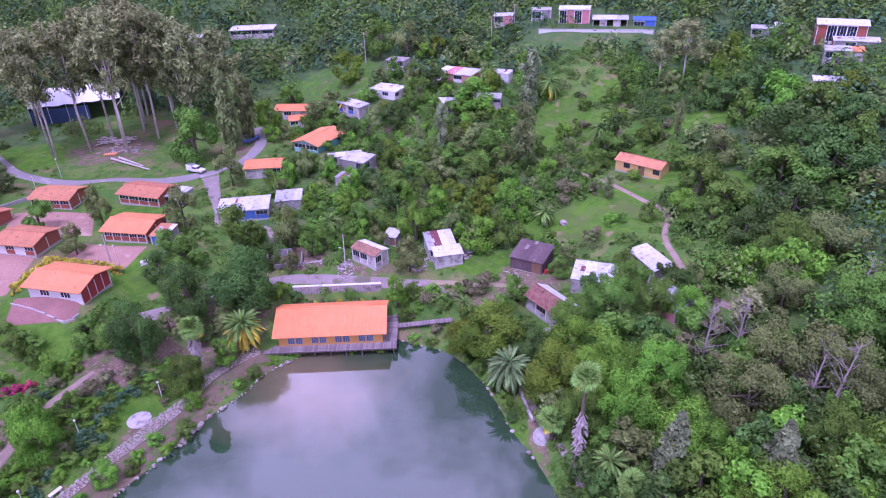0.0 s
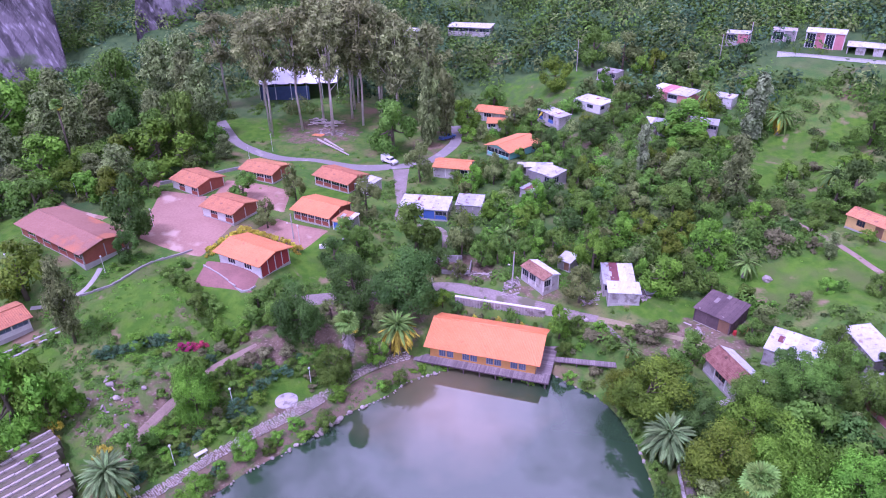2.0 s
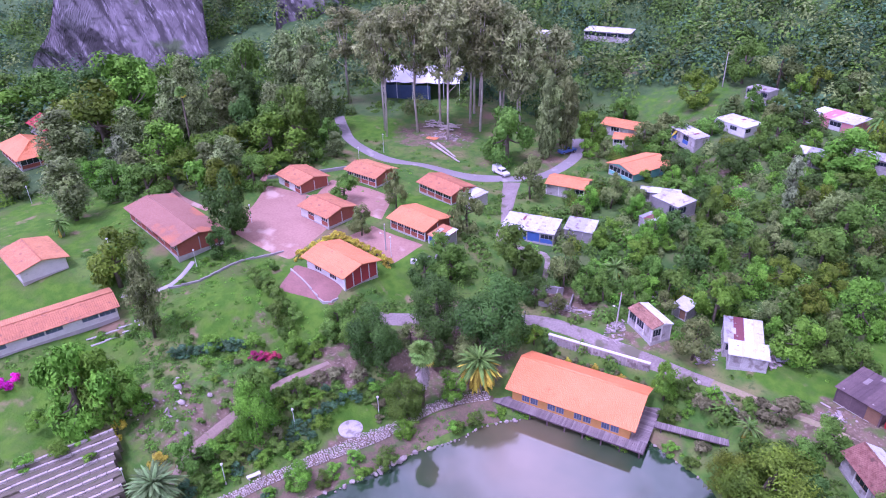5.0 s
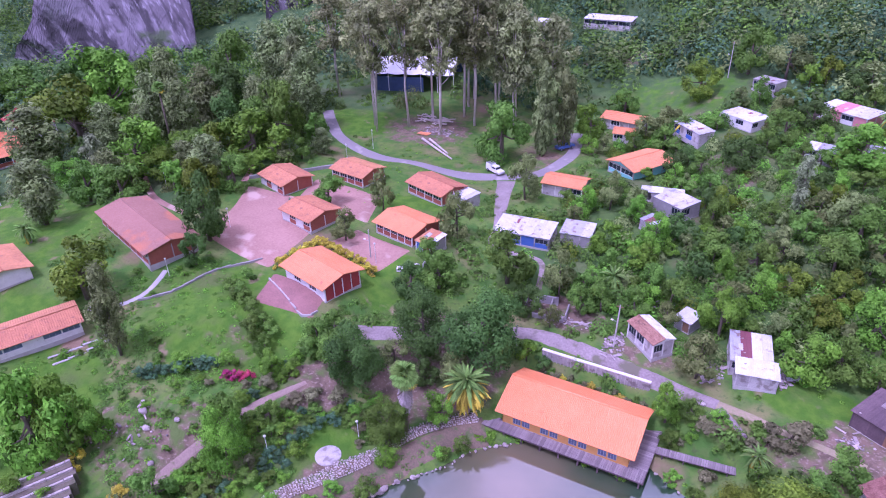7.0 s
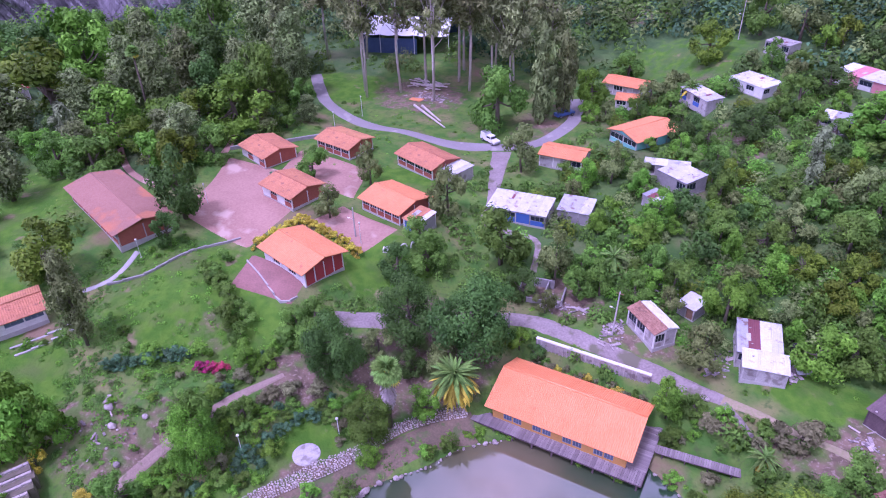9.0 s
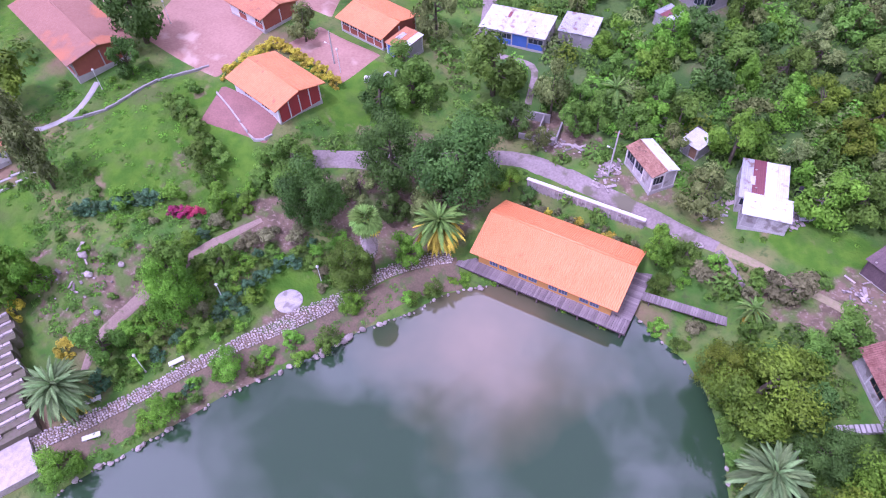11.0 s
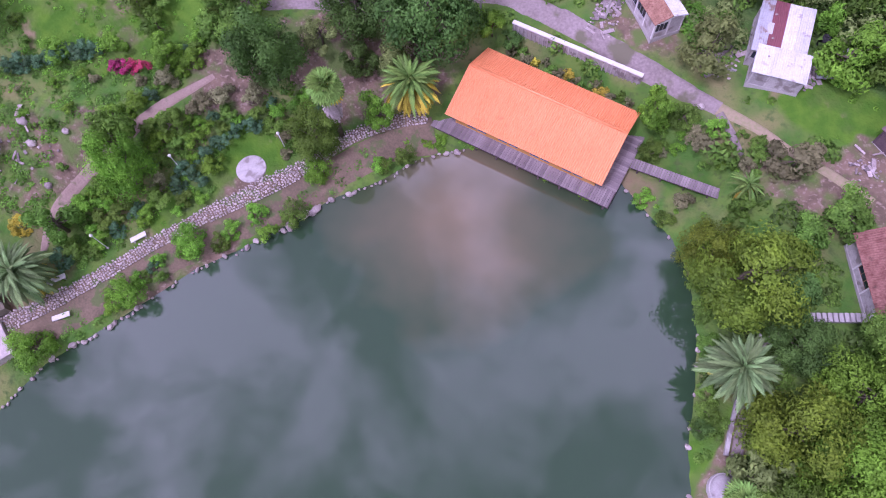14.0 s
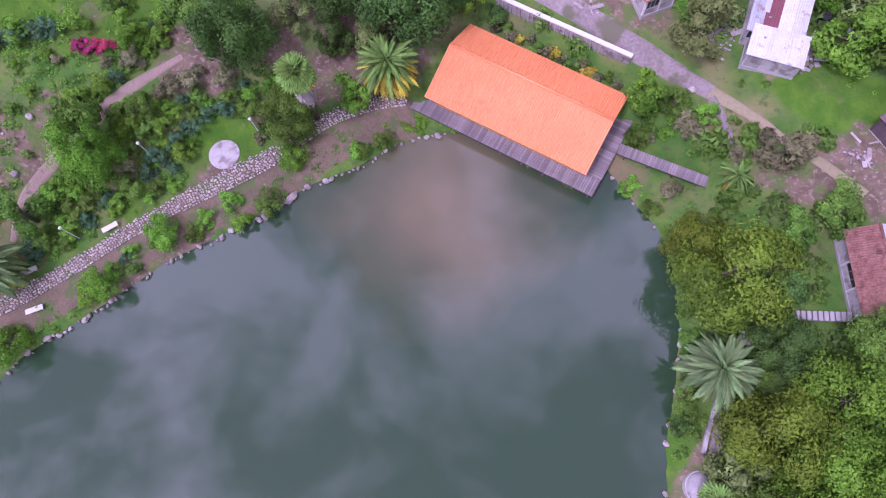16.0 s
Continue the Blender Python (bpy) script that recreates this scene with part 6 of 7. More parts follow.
tree_kind("mid", "broadleaf tree with full mid-green crown", "leaf_mid", "round", 44, 48, 0.115, -1.02, 0.075, name="broadleaf_tree")
tree_kind("dark", "broadleaf tree with dense dark-green crown", "leaf_dark", "round", 46, 50, 0.11, -1.0, 0.08, name="broadleaf_tree")
tree_kind("bright", "broadleaf tree with fresh green crown", "leaf_bright", "round", 42, 48, 0.115, -1.02, 0.07, name="broadleaf_tree")
tree_kind("yellow", "broadleaf tree with yellow-green crown", "leaf_yellow", "round", 44, 48, 0.115, -1.02, 0.075, name="broadleaf_tree")
tree_kind("olive", "grey-olive tree with thin crown", "leaf_olive", "round", 34, 40, 0.12, -1.2, 0.06, name="olive_green_tree")
tree_kind("gum", "tall eucalyptus with pale trunk and open crown", "leaf_brown", "gum", 64, 30, 0.10, -3.6, 0.042, 12, "gum_bark", 3, 1.4, name="eucalyptus_tree")
tree_kind("gum_brown", "tall brownish casuarina with open crown", "leaf_brown", "gum", 90, 28, 0.105, -2.4, 0.042, 12, "gum_bark", 3, 1.5, name="casuarina_tree")
tree_kind("tall", "tall dark conifer-like tree", "leaf_dark", "tall", 40, 40, 0.16, -2.1, 0.08, 8, "bark", 3, 1.4, name="conifer_tree")
tree_kind("tall_brown", "tall drooping brown-green casuarina", "leaf_brown", "tall", 40, 40, 0.17, -2.2, 0.08, 8, "bark", 2, 1.4, name="casuarina_tree")
tree_kind("cone", "dark green conical pine tree", "leaf_dark", "cone", 46, 34, 0.15, -2.0, 0.06, 6, "bark", 2, 1.8, name="pine_tree")
tree_kind("casu", "tall drooping dark casuarina tree", "leaf_casu", "tall", 80, 36, 0.105, -1.9, 0.07, 8, "bark", 3, 1.4, name="casuarina_tree")
tree_kind("cyp", "narrow dark cypress beside the road", "leaf_casu", "tall", 44, 40, 0.17, -1.8, 0.08, 6, "bark", 2, 1.5, name="cypress_tree")
tree_kind("spruce", "spruce-like tree with silvery grey needles", "leaf_silver", "cone", 60, 40, 0.12, -1.75, 0.06, 8, "bark", 2, 1.8, name="spruce_tree")
tree_kind("silver", "tree with silvery grey leaves", "leaf_silver", "tall", 34, 40, 0.16, -2.0, 0.07, 8, "bark", 2, 1.3, name="silver_leaved_tree")
tree_kind("bush", "low rounded green shrub", "leaf_mid", "round", 24, 28, 0.17, -0.75, 0.05, 4, name="shrub", category="shrub")
tree_kind("bush_bright", "low fresh green shrub", "leaf_bright", "round", 24, 28, 0.17, -0.75, 0.05, 4, name="shrub", category="shrub")
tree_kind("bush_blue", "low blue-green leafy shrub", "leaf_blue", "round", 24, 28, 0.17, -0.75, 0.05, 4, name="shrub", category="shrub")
tree_kind("bush_yellow", "clipped yellow-leaved hedge shrub", "leaf_hedge", "round", 24, 28, 0.17, -0.7, 0.05, 4, name="hedge_shrub", category="hedge")
tree_kind("shore", "dense rounded fresh green shrub at the water's edge", "leaf_bright", "round", 60, 44, 0.085, -0.8, 0.05, 4, name="shrub", category="shrub")
tree_kind("shore_dark", "rounded mid-green shrub on the lake bank", "leaf_mid", "round", 50, 36, 0.10, -0.8, 0.05, 4, name="shrub", category="shrub")
tree_kind("bush_dry", "dry brown shrub with sparse leaves", "leaf_dry", "round", 24, 28, 0.17, -0.75, 0.05, 8, name="shrub", category="shrub")
tree_kind("boug_pink", "magenta bougainvillea shrub in bloom", "flower_pink", "round", 24, 28, 0.17, -0.7, 0.05, 4, name="bougainvillea", category="shrub")
tree_kind("boug_rose", "rose bougainvillea shrub in bloom", "flower_rose", "round", 24, 28, 0.17, -0.7, 0.05, 4, name="bougainvillea", category="shrub")


for light_key in ("mid", "dark", "bright", "olive", "yellow"):
    tree_kind(light_key + "_s", TREES[light_key]["label"], "leaf_" + light_key, "round", 30, 29, 0.165, -1.0, 0.06, 4, name=TREES[light_key]["name"])

for big_key in ("mid", "dark", "bright", "yellow", "olive"):
    tree_kind(big_key + "_b", TREES[big_key]["label"], "leaf_" + big_key, "round", 100 if big_key != "olive" else 64, 80, 0.060, -0.98, 0.05, 9, "bark", 2, name=TREES[big_key]["name"], top=0.1)

PLANTED = []
tree_rng = random.Random(11)


def plant(key, x, y, r, height=None, z=None):
    """Sets one tree: r its crown's radius, height its top above the ground."""
    if r >= 3.2 and y < 104 and x > -66 and key + "_b" in TREES:
        key += "_b"
    k = TREES[key]
    crown_me, trunk_me = tree_rng.choice(k["kinds"])
    half = {"gum": 1.75, "gum_brown": 1.75, "tall": 1.75, "tall_brown": 1.75, "silver": 1.75, "casu": 1.75, "cyp": 1.75, "cone": 2.0, "spruce": 2.0}.get(key, 0.95)
    base = gz(x, y) if z is None else z
    full = half + k["foot"]
    sz = r if height is None else height / full
    m = pose(x, y, base + k["foot"] * sz, 0, 0, tree_rng.uniform(0, 360)) @ Matrix.Diagonal((r, r, sz, 1))
    th = thing(k["name"], k["label"], k["category"], m)
    part("trunk", trunk_me, None, th)
    part("crown", crown_me, None, th)
    PLANTED.append((x, y, r))
    return th


def frond_mesh(name, material, length, width, curve, pairs=18, fold=0.45, shade=0.5):
    """One feathered palm leaf along +x, curving down."""
    mb, pts = MB(), []
    for i in range(pairs + 1):
        t = i / pairs
        pts.append(Vector((length * (t - 0.18 * curve * t * t), 0, length * (0.28 * t - curve * t * t))))
    mb.tube([pts[0], pts[pairs // 2], pts[-1]], [0.05, 0.035, 0.01], 4, False)
    for i in range(pairs):
        t = (i + 0.5) / pairs
        p = (pts[i] + pts[i + 1]) * 0.5
        d = (pts[i + 1] - pts[i])
        w = width * math.sin(math.pi * min(1, t * 0.9 + 0.12)) ** 0.7
        for s in (-1, 1):
            tip = p + d * 2.2 + Vector((0, s * w, -fold * w))
            mb.quad(p - d * 0.6, p + d * 0.6, tip + d * 0.4, tip - d * 0.4)
    mb.tone = [shade] * len(mb.f)
    return mb.mesh(name, material)


FRONDS = {k: [frond_mesh("frond", M[k], 1.0, 0.085, c, 22, shade=t) for c, t in ((0.4, 0.9), (0.62, 0.5), (0.85, 0.12), (1.1, 0.7), (0.7, 0.25))] for k in ("frond", "frond_yellow", "frond_grey")}


def fan_mesh(material):
    """One round fan leaf on a stalk."""
    mb = MB()
    mb.tube([(0, 0, 0), (0.55, 0, 0.12)], [0.02, 0.015], 4, False)
    c = Vector((0.55, 0, 0.12))
    for i in range(13):
        a = radians(-115 + 230 * i / 12)
        d, s = Vector((math.cos(a), math.sin(a), -0.25)), Vector((-math.sin(a), math.cos(a), 0)) * 0.055
        mb.quad(c, c + d * 0.3 + s * 1.3, c + d * 0.5 + Vector((0, 0, -0.06)), c + d * 0.3 - s * 1.3)
    mb.tone = [0.95 if i % 2 else 0.5 for i in range(len(mb.f))]
    return mb.mesh("frond", material)


FANS = {k: fan_mesh(M[k]) for k in ("frond", "frond_grey", "frond_yellow")}


def feather_palm(x, y, trunk_h, reach, fronds=64, leaf="frond", low="frond_yellow", share=0.3, thick=0.42, lean=(0, 0), label="date palm with arching feather fronds", z=None):
    base = gz(x, y) if z is None else z
    rng = random.Random(int(x * 13 + y * 7))
    th = thing("date_palm", label, "palm", pose(x, y, base))
    top = Vector((lean[0], lean[1], trunk_h))
    mb = MB()
    pts = [Vector((lean[0] * t * t, lean[1] * t * t, trunk_h * t - 0.3 * (1 - t))) for t in [i / 8 for i in range(9)]]
    mb.tube(pts, [thick * (1.25 - 0.3 * i / 8 + 0.06 * (i % 2)) for i in range(9)], 10)
    part("trunk", mb, M["palm_skirt"], th)
    for i in range(fronds):
        t = (i + 0.5) / fronds
        lift = 80 - 145 * t ** 0.9
        me = rng.choice(FRONDS[low if t > 1 - share else leaf])
        o = part("frond", me, None, th)
        s = reach * rng.uniform(0.86, 1.1) * (0.62 + 0.46 * t)
        o.matrix_basis = Matrix.Translation(top) @ pose(0, 0, 0, rng.uniform(-16, 16), -lift + rng.uniform(-6, 6), i * 137.5 + rng.uniform(-9, 9)) @ Matrix.Diagonal((s, s, s, 1))
    PLANTED.append((x, y, reach * 0.8))


def fan_palm(x, y, trunk_h, reach=1.9, skirt=0.5, lean=(0, 0), fronds=36, leaf="frond", z=None, skirt_from=None):
    base = gz(x, y) if z is None else z
    rng = random.Random(int(x * 5 + y * 3))
    th = thing("fan_palm", "tall fan palm with a skirt of dry leaves", "palm", pose(x, y, base))
    at = lambda t: Vector((lean[0] * t, lean[1] * t, trunk_h * t))
    part("trunk", MB().tube([at(0) - Vector((0, 0, 0.4)), at(0.5), at(1)], [0.36, 0.25, 0.2], 9), M["bark"], th, "", True)
    if skirt:
        mb = MB()
        s0, s1 = (1 - skirt, 0.97) if skirt_from is None else (skirt_from, skirt_from + skirt)
        for i in range(150):
            t = rng.uniform(s0 + 0.05, s1)
            a, r = rng.uniform(0, 6.283), 0.95 * (0.75 + 0.45 * math.sin(math.pi * (t - s0) / (s1 - s0 + 0.01)))
            p, d = at(t), Vector((math.cos(a), math.sin(a), 0))
            sd = Vector((-d.y, d.x, 0)) * 0.14
            q = p + d * r - Vector((0, 0, rng.uniform(0.8, 1.4)))
            mb.quad(p + d * 0.22 - sd * 0.4, p + d * 0.22 + sd * 0.4, q + sd, q - sd)
        part("dry_leaf_skirt", mb, M["palm_skirt"], th, "grey dry hanging leaves")
    for i in range(fronds):
        t = (i + 0.5) / fronds
        o = part("frond", FANS[leaf if t < 0.9 else "frond_yellow"], None, th)
        s = reach * rng.uniform(0.85, 1.1)
        o.matrix_basis = Matrix.Translation(at(1)) @ pose(0, 0, 0, rng.uniform(-25, 25), -(75 - 125 * t) + rng.uniform(-8, 8), i * 137.5) @ Matrix.Diagonal((s, s, s, 1))
    PLANTED.append((x, y, 1.5))


def dead_tree(x, y, h, seed, lean=(0, 0), label="bare bleached dead tree"):
    rng = random.Random(seed)
    th = thing("dead_tree", label, "tree", pose(x, y, gz(x, y)))
    mb = MB()
    at = lambda t: Vector((lean[0] * t, lean[1] * t, h * t))
    mb.tube([at(0) - Vector((0, 0, 0.4)), at(0.35), at(0.7), at(1)], [0.25, 0.19, 0.11, 0.03], 8)
    part("trunk", mb, M["dead_wood"], th, "", True)
    for i in range(26):
        t = rng.uniform(0.2, 0.97)
        a, l = rng.uniform(0, 6.283), h * rng.uniform(0.14, 0.34) * (1.2 - t * 0.6)
        p = at(t)
        d = Vector((math.cos(a), math.sin(a), rng.uniform(0.5, 1.3))).normalized()
        q = p + d * l * 0.55
        e = q + (d + Vector((rng.uniform(-0.5, 0.5), rng.uniform(-0.5, 0.5), 0.2))) * l * 0.5
        bm_ = MB().tube([p, q, e], [0.065, 0.04, 0.01], 5, False)
        for _ in range(4):
            g = q + (e - q) * rng.random()
            bm_.tube([g, g + Vector((rng.uniform(-1, 1), rng.uniform(-1, 1), rng.uniform(-0.2, 1))) * l * 0.28], [0.03, 0.006], 4, False)
        part("branch", bm_, M["dead_wood"], th)


# palms
feather_palm(-35.6, 92.6, 5.4, 4.6, 180, share=0.5, label="date palm with green and yellow fronds beside the hall")
feather_palm(10.4, 81.2, 5.4, 4.9, 140, "frond_grey", "frond_yellow", 0.08, label="broad date palm at the water's edge")
feather_palm(-60.2, 50.6, 5.0, 4.8, 120, "frond_grey", "frond_yellow", 0.14, label="date palm beside the stone terraces")
feather_palm(3.3, 100.6, 2.4, 2.7, 34, share=0.25, label="young date palm at the bridge end")
feather_palm(22.5, 61.5, 3.4, 3.8, 56, share=0.1, label="date palm under the trees on the bank")
feather_palm(-31.5, 196.5, 3.5, 4.2, 44, share=0.4, label="date palm with golden fronds among the houses")
feather_palm(12.5, 203, 4.5, 4.6, 44, share=0.2, label="date palm beside the pink-edged house")
feather_palm(30.5, 193, 5.0, 5.0, 46, share=0.25, label="date palm on the green slope")
feather_palm(40.5, 167, 3.6, 4.6, 46, share=0.15, label="spreading date palm on the green slope")
feather_palm(21.5, 128, 3.0, 3.6, 44, share=0.1, label="date palm in the thicket above the barn")
feather_palm(-25.5, 127.0, 3.6, 3.7, 46, share=0.1, label="date palm in the village thicket")
feather_palm(-128, 82, 3.0, 3.0, 40, share=0.1, label="young date palm on the park lawn")
fan_palm(-41.4, 84.9, 11.2, 2.2, 0.55, (0.6, -0.4))
fan_palm(18.8, 65.5, 15.5, 2.2, 0.52, (0.4, -0.2), skirt_from=0.1)
fan_palm(15.8, 69.8, 4.2, 2.2, 0.0)
fan_palm(24.2, 57.0, 4.2, 2.0, 0.0)
fan_palm(-142, 128, 18, 1.7, 0.0)

# trees round the lake and the hall
LAKESIDE = [("yellow", 7.2, 90.6, 6.2, 10.5), ("yellow", 3.4, 92.2, 3.6, 7), ("yellow", 17.0, 78.2, 5.2, 10.5), ("bright", 22.4, 76.6, 4.8, 10), ("dark", 14.6, 86.4, 3.2, 6.5), ("mid", 19.8, 70.6, 3.8, 8), ("dark", 12.6, 90.6, 2.8, 6),
            ("bright", -38.2, 88.8, 2.2, 5.6), ("bright", -9.3, 104.2, 2.4, 7.2), ("shore_dark", -7.8, 100.9, 1.5, 3.4),
            ("bush_dry", 6.6, 105.6, 3.2, 3.6), ("mid", 13.2, 101.2, 2.8, 6), ("mid", 10.8, 97.6, 2.2, 5)]
LAKESIDE_MORE = [("mid", -61.6, 57.5, 2.8, 6), ("mid", -57.6, 74.2, 1.8, 4), ("dark", -37.5, 100.8, 6.4, 14.5), ("dark", -46.4, 97.6, 4.6, 11.5), ("olive", -39.8, 95.4, 2.6, 6.5),
                 ("dark", -43.4, 93.0, 2.2, 5.0), ("olive", -48.6, 92.6, 2.4, 5), ("bush_dry", -3.6, 104.0, 2.0, 2.6), 
                 ("bush_bright", -5.8, 95.8, 1.3, 1.8), ("mid", -6.2, 105.6, 1.8, 3.6), ("bush_dry", -1.8, 97.2, 1.5, 2), ("bush", -2.6, 94.6, 1.2, 1.5),
                 ("bright", -31.9, 105.4, 1.7, 4.0), ("dark", -29.4, 106.0, 1.5, 3.0), ("bush_bright", -45.2, 67.6, 1.3, 1.9), ("bush_bright", -41.6, 69.8, 1.3, 2.2),
                 ("bush_bright", -51.6, 53.0, 1.1, 1.4), ("bush_bright", -35.0, 83.8, 1.3, 1.6)]
SHORE_SHRUBS = [('shore', -48.2, 63.6, 2.3, 4.0), ('shore_dark', -45.5, 65.7, 1.3, 2.3), ('shore', -50.5, 55.3, 2.2, 3.9), ('shore_dark', -40.1, 73.1, 1.8, 3.1), ('shore', -40.7, 79.0, 1.9, 3.3), ('shore', -55.0, 45.0, 2.6, 4.5), ('shore_dark', -48.8, 58.8, 0.9, 1.6), ('shore_dark', -34.6, 84.0, 1.2, 2.1), ('shore_dark', -32.9, 86.4, 1.4, 2.4), ('mid', -42.6, 82.2, 3.3, 7.2)]
for row in LAKESIDE + LAKESIDE_MORE + SHORE_SHRUBS:
    plant(*row)
for i in range(15):
    plant(("bush_dry", "bush", "bush_dry", "bush_yellow")[i % 4], -29.0 + i * 1.15, 105.4 + 0.5 * math.sin(i * 2.0), 0.9 + 0.25 * math.sin(i * 1.3), 1.5)
for x, y, r in ((-28.2, 92.4, 0.9), (-26.8, 92.3, 0.7), (-17.0, 93.0, 0.8), (-12.6, 93.2, 0.8), (-11.6, 93.0, 0.6), (-30.4, 90.6, 1.2), (-31.8, 89.4, 1.0)):
    plant("bush_bright", x, y, r, r * 1.1, 0.05)
for i, (x, y, r) in enumerate([(7.6, 83.4, 1.5), (8.6, 81.6, 1.3), (9.4, 79.4, 1.4), (10.2, 77.0, 1.5), (10.6, 75.0, 1.1), (5.4, 86.6, 1.5), (3.6, 89.4, 1.4), (12.4, 84.0, 1.8), (12.0, 88.0, 1.8)]):
    plant(("mid", "dark", "bush")[i % 3], x, y, r, r * 1.8)
for row in (('mid', -82.4, 91.2, 1.4, 2.2), ('bush', -80.8, 90.6, 1.6, 2.7), ('bush', -79.1, 90.1, 1.8, 2.2), ('mid', -77.5, 89.6, 1.4, 2.7), ('bush', -75.8, 89.0, 1.6, 2.2), ('bush', -74.2, 88.4, 1.8, 2.7), ('mid', -72.6, 87.9, 1.4, 2.2), ('bush', -70.9, 87.4, 1.6, 2.7), ('bush', -69.3, 86.8, 1.8, 2.2)):
    plant(*row)
for x, y, r in ((-75.6, 47.6, 1.5), (-77.4, 43.8, 1.3), (-72.0, 49.4, 0.9), (-80.6, 41.4, 1.5), (-70.4, 41.6, 1.0), (-83.4, 49.0, 1.8), (-81.6, 51.0, 1.6)):
    row = (-0.4 + (x + 78.9) * math.sin(radians(66.2)) - (y - 43.0) * math.cos(radians(66.2))) / 1.22
    plant("bush_bright", x, y, r, r * 1.7, max(gz(x, y), 6.65 - 0.36 * max(0, row)))
# the school's trees
SCHOOL_TREES = [("dark", -96.6, 99.6, 4.6, 14.5), ("dark", -92.6, 92.6, 2.6, 7.0), ("mid", -87.5, 124.5, 3.4, 7.5), ("olive", -76.4, 128.6, 2.8, 9), ("olive", -74.8, 114.0, 2.9, 6.8), ("olive", -57.0, 126.5, 3.6, 11),
                ("bush_blue", -92.6, 118.6, 1.8, 2.8), ("casu", -85.4, 70.8, 3.2, 16.2), ("bright", -78.8, 53.0, 4.8, 15.5), ("bright", -76.2, 56.8, 4.0, 13.5), ("bright", -74.6, 58.6, 2.6, 8.5), ("yellow", -101.5, 76.5, 5.4, 12),
                ("yellow", -82.0, 56.0, 3.0, 11.5), ("bush_yellow", -74.5, 55.0, 1.6, 2.6), ("bush_yellow", -66.0, 55.0, 1.4, 2.2)]
GARDEN_TREES = [("bright", -58.4, 66.4, 3.3, 10.5), ("mid", -61.0, 68.8, 3.0, 9.5), ("dark", -50.8, 86.0, 4.3, 12.5), ("bush", -71.4, 85.1, 2.2, 4.2), ("bush", -67.3, 83.7, 1.9, 3.8), ("bush", -60.2, 86.2, 2.2, 4.2),
                ("mid", -55.4, 87.0, 2.8, 7.6), ("bright", -63.4, 80.9, 2.4, 4.6), ("bush_bright", -70.3, 78.8, 1.8, 2.6), ("bush_bright", -75.4, 74.5, 1.9, 2.8), ("mid", -58.6, 91.0, 3.0, 6.0), ("mid", -61.8, 90.0, 2.2, 4.0),
                ("dark", -55.6, 108.0, 3.0, 6.5), ("mid", -52.5, 112.0, 3.8, 8), ("mid", -56.0, 115.5, 3.2, 6.0), ("bush", -79.0, 90.6, 1.8, 2.8), ("bush", -81.6, 95.0, 1.6, 2.4), ("bush_bright", -64.5, 71.5, 1.6, 2.6)]
for row in SCHOOL_TREES + GARDEN_TREES:
    plant(*row)
# park and road trees: gums, casuarinas, conifers and broad bright crowns
PARK = [("yellow", -165.0, 118.0, 10.6, 21.0), ("bright", -176.0, 136.0, 10.1, 23.0), ("mid", -214, 133.0, 9.1, 15.5), ("bright", -220, 121.0, 8.9, 13.5), ("casu", -159.0, 104.0, 7.7, 17.0), ("casu", -133.0, 88.4, 5.8, 14.0),
        ("bright", -138.0, 115.0, 7.4, 15.0), ("silver", -142.0, 107.0, 3.8, 12.5), ("casu", -150.0, 130.6, 5.8, 19.5), ("casu", -143.5, 133.6, 5.0, 18.0), ("casu", -147.0, 145.0, 5.8, 18.5), ("casu", -163.0, 146.0, 5.5, 21.5),
        ("dark", -149.6, 155.0, 6.7, 17.5), ("mid", -167.0, 162.0, 7.0, 19.0), ("mid", -118.5, 143.0, 6.7, 21.0), ("bright", -119.0, 134.0, 7.9, 14.0), ("yellow", -126.0, 130.0, 5.8, 11.5)]
PARK_BACK = [("casu", -126.0, 162.5, 5.8, 22.0), ("dark", -193, 137.5, 8.2, 18.5), ("mid", -174.0, 147.0, 6.7, 18.0), ("casu", -146.0, 181.0, 7.4, 26.0), ("casu", -138.0, 172.0, 6.2, 23.0), ("casu", -157.5, 182.0, 7.4, 23.0),
             ("mid", -170, 175, 7.4, 22), ("bright", -184, 160, 7.7, 18), ("mid", -200, 152, 7.9, 18), ("mid", -210, 110, 7.9, 12), ("dark", -228, 140, 8.4, 16), ("mid", -236, 128, 8.9, 15), ("tall", -186, 140, 5.0, 20), ("casu", -133, 150, 5.0, 17),
             ("casu", -152, 118, 5.5, 15), ("mid", -128, 142, 5.8, 14), ("dark", -136, 143, 5.5, 15)]
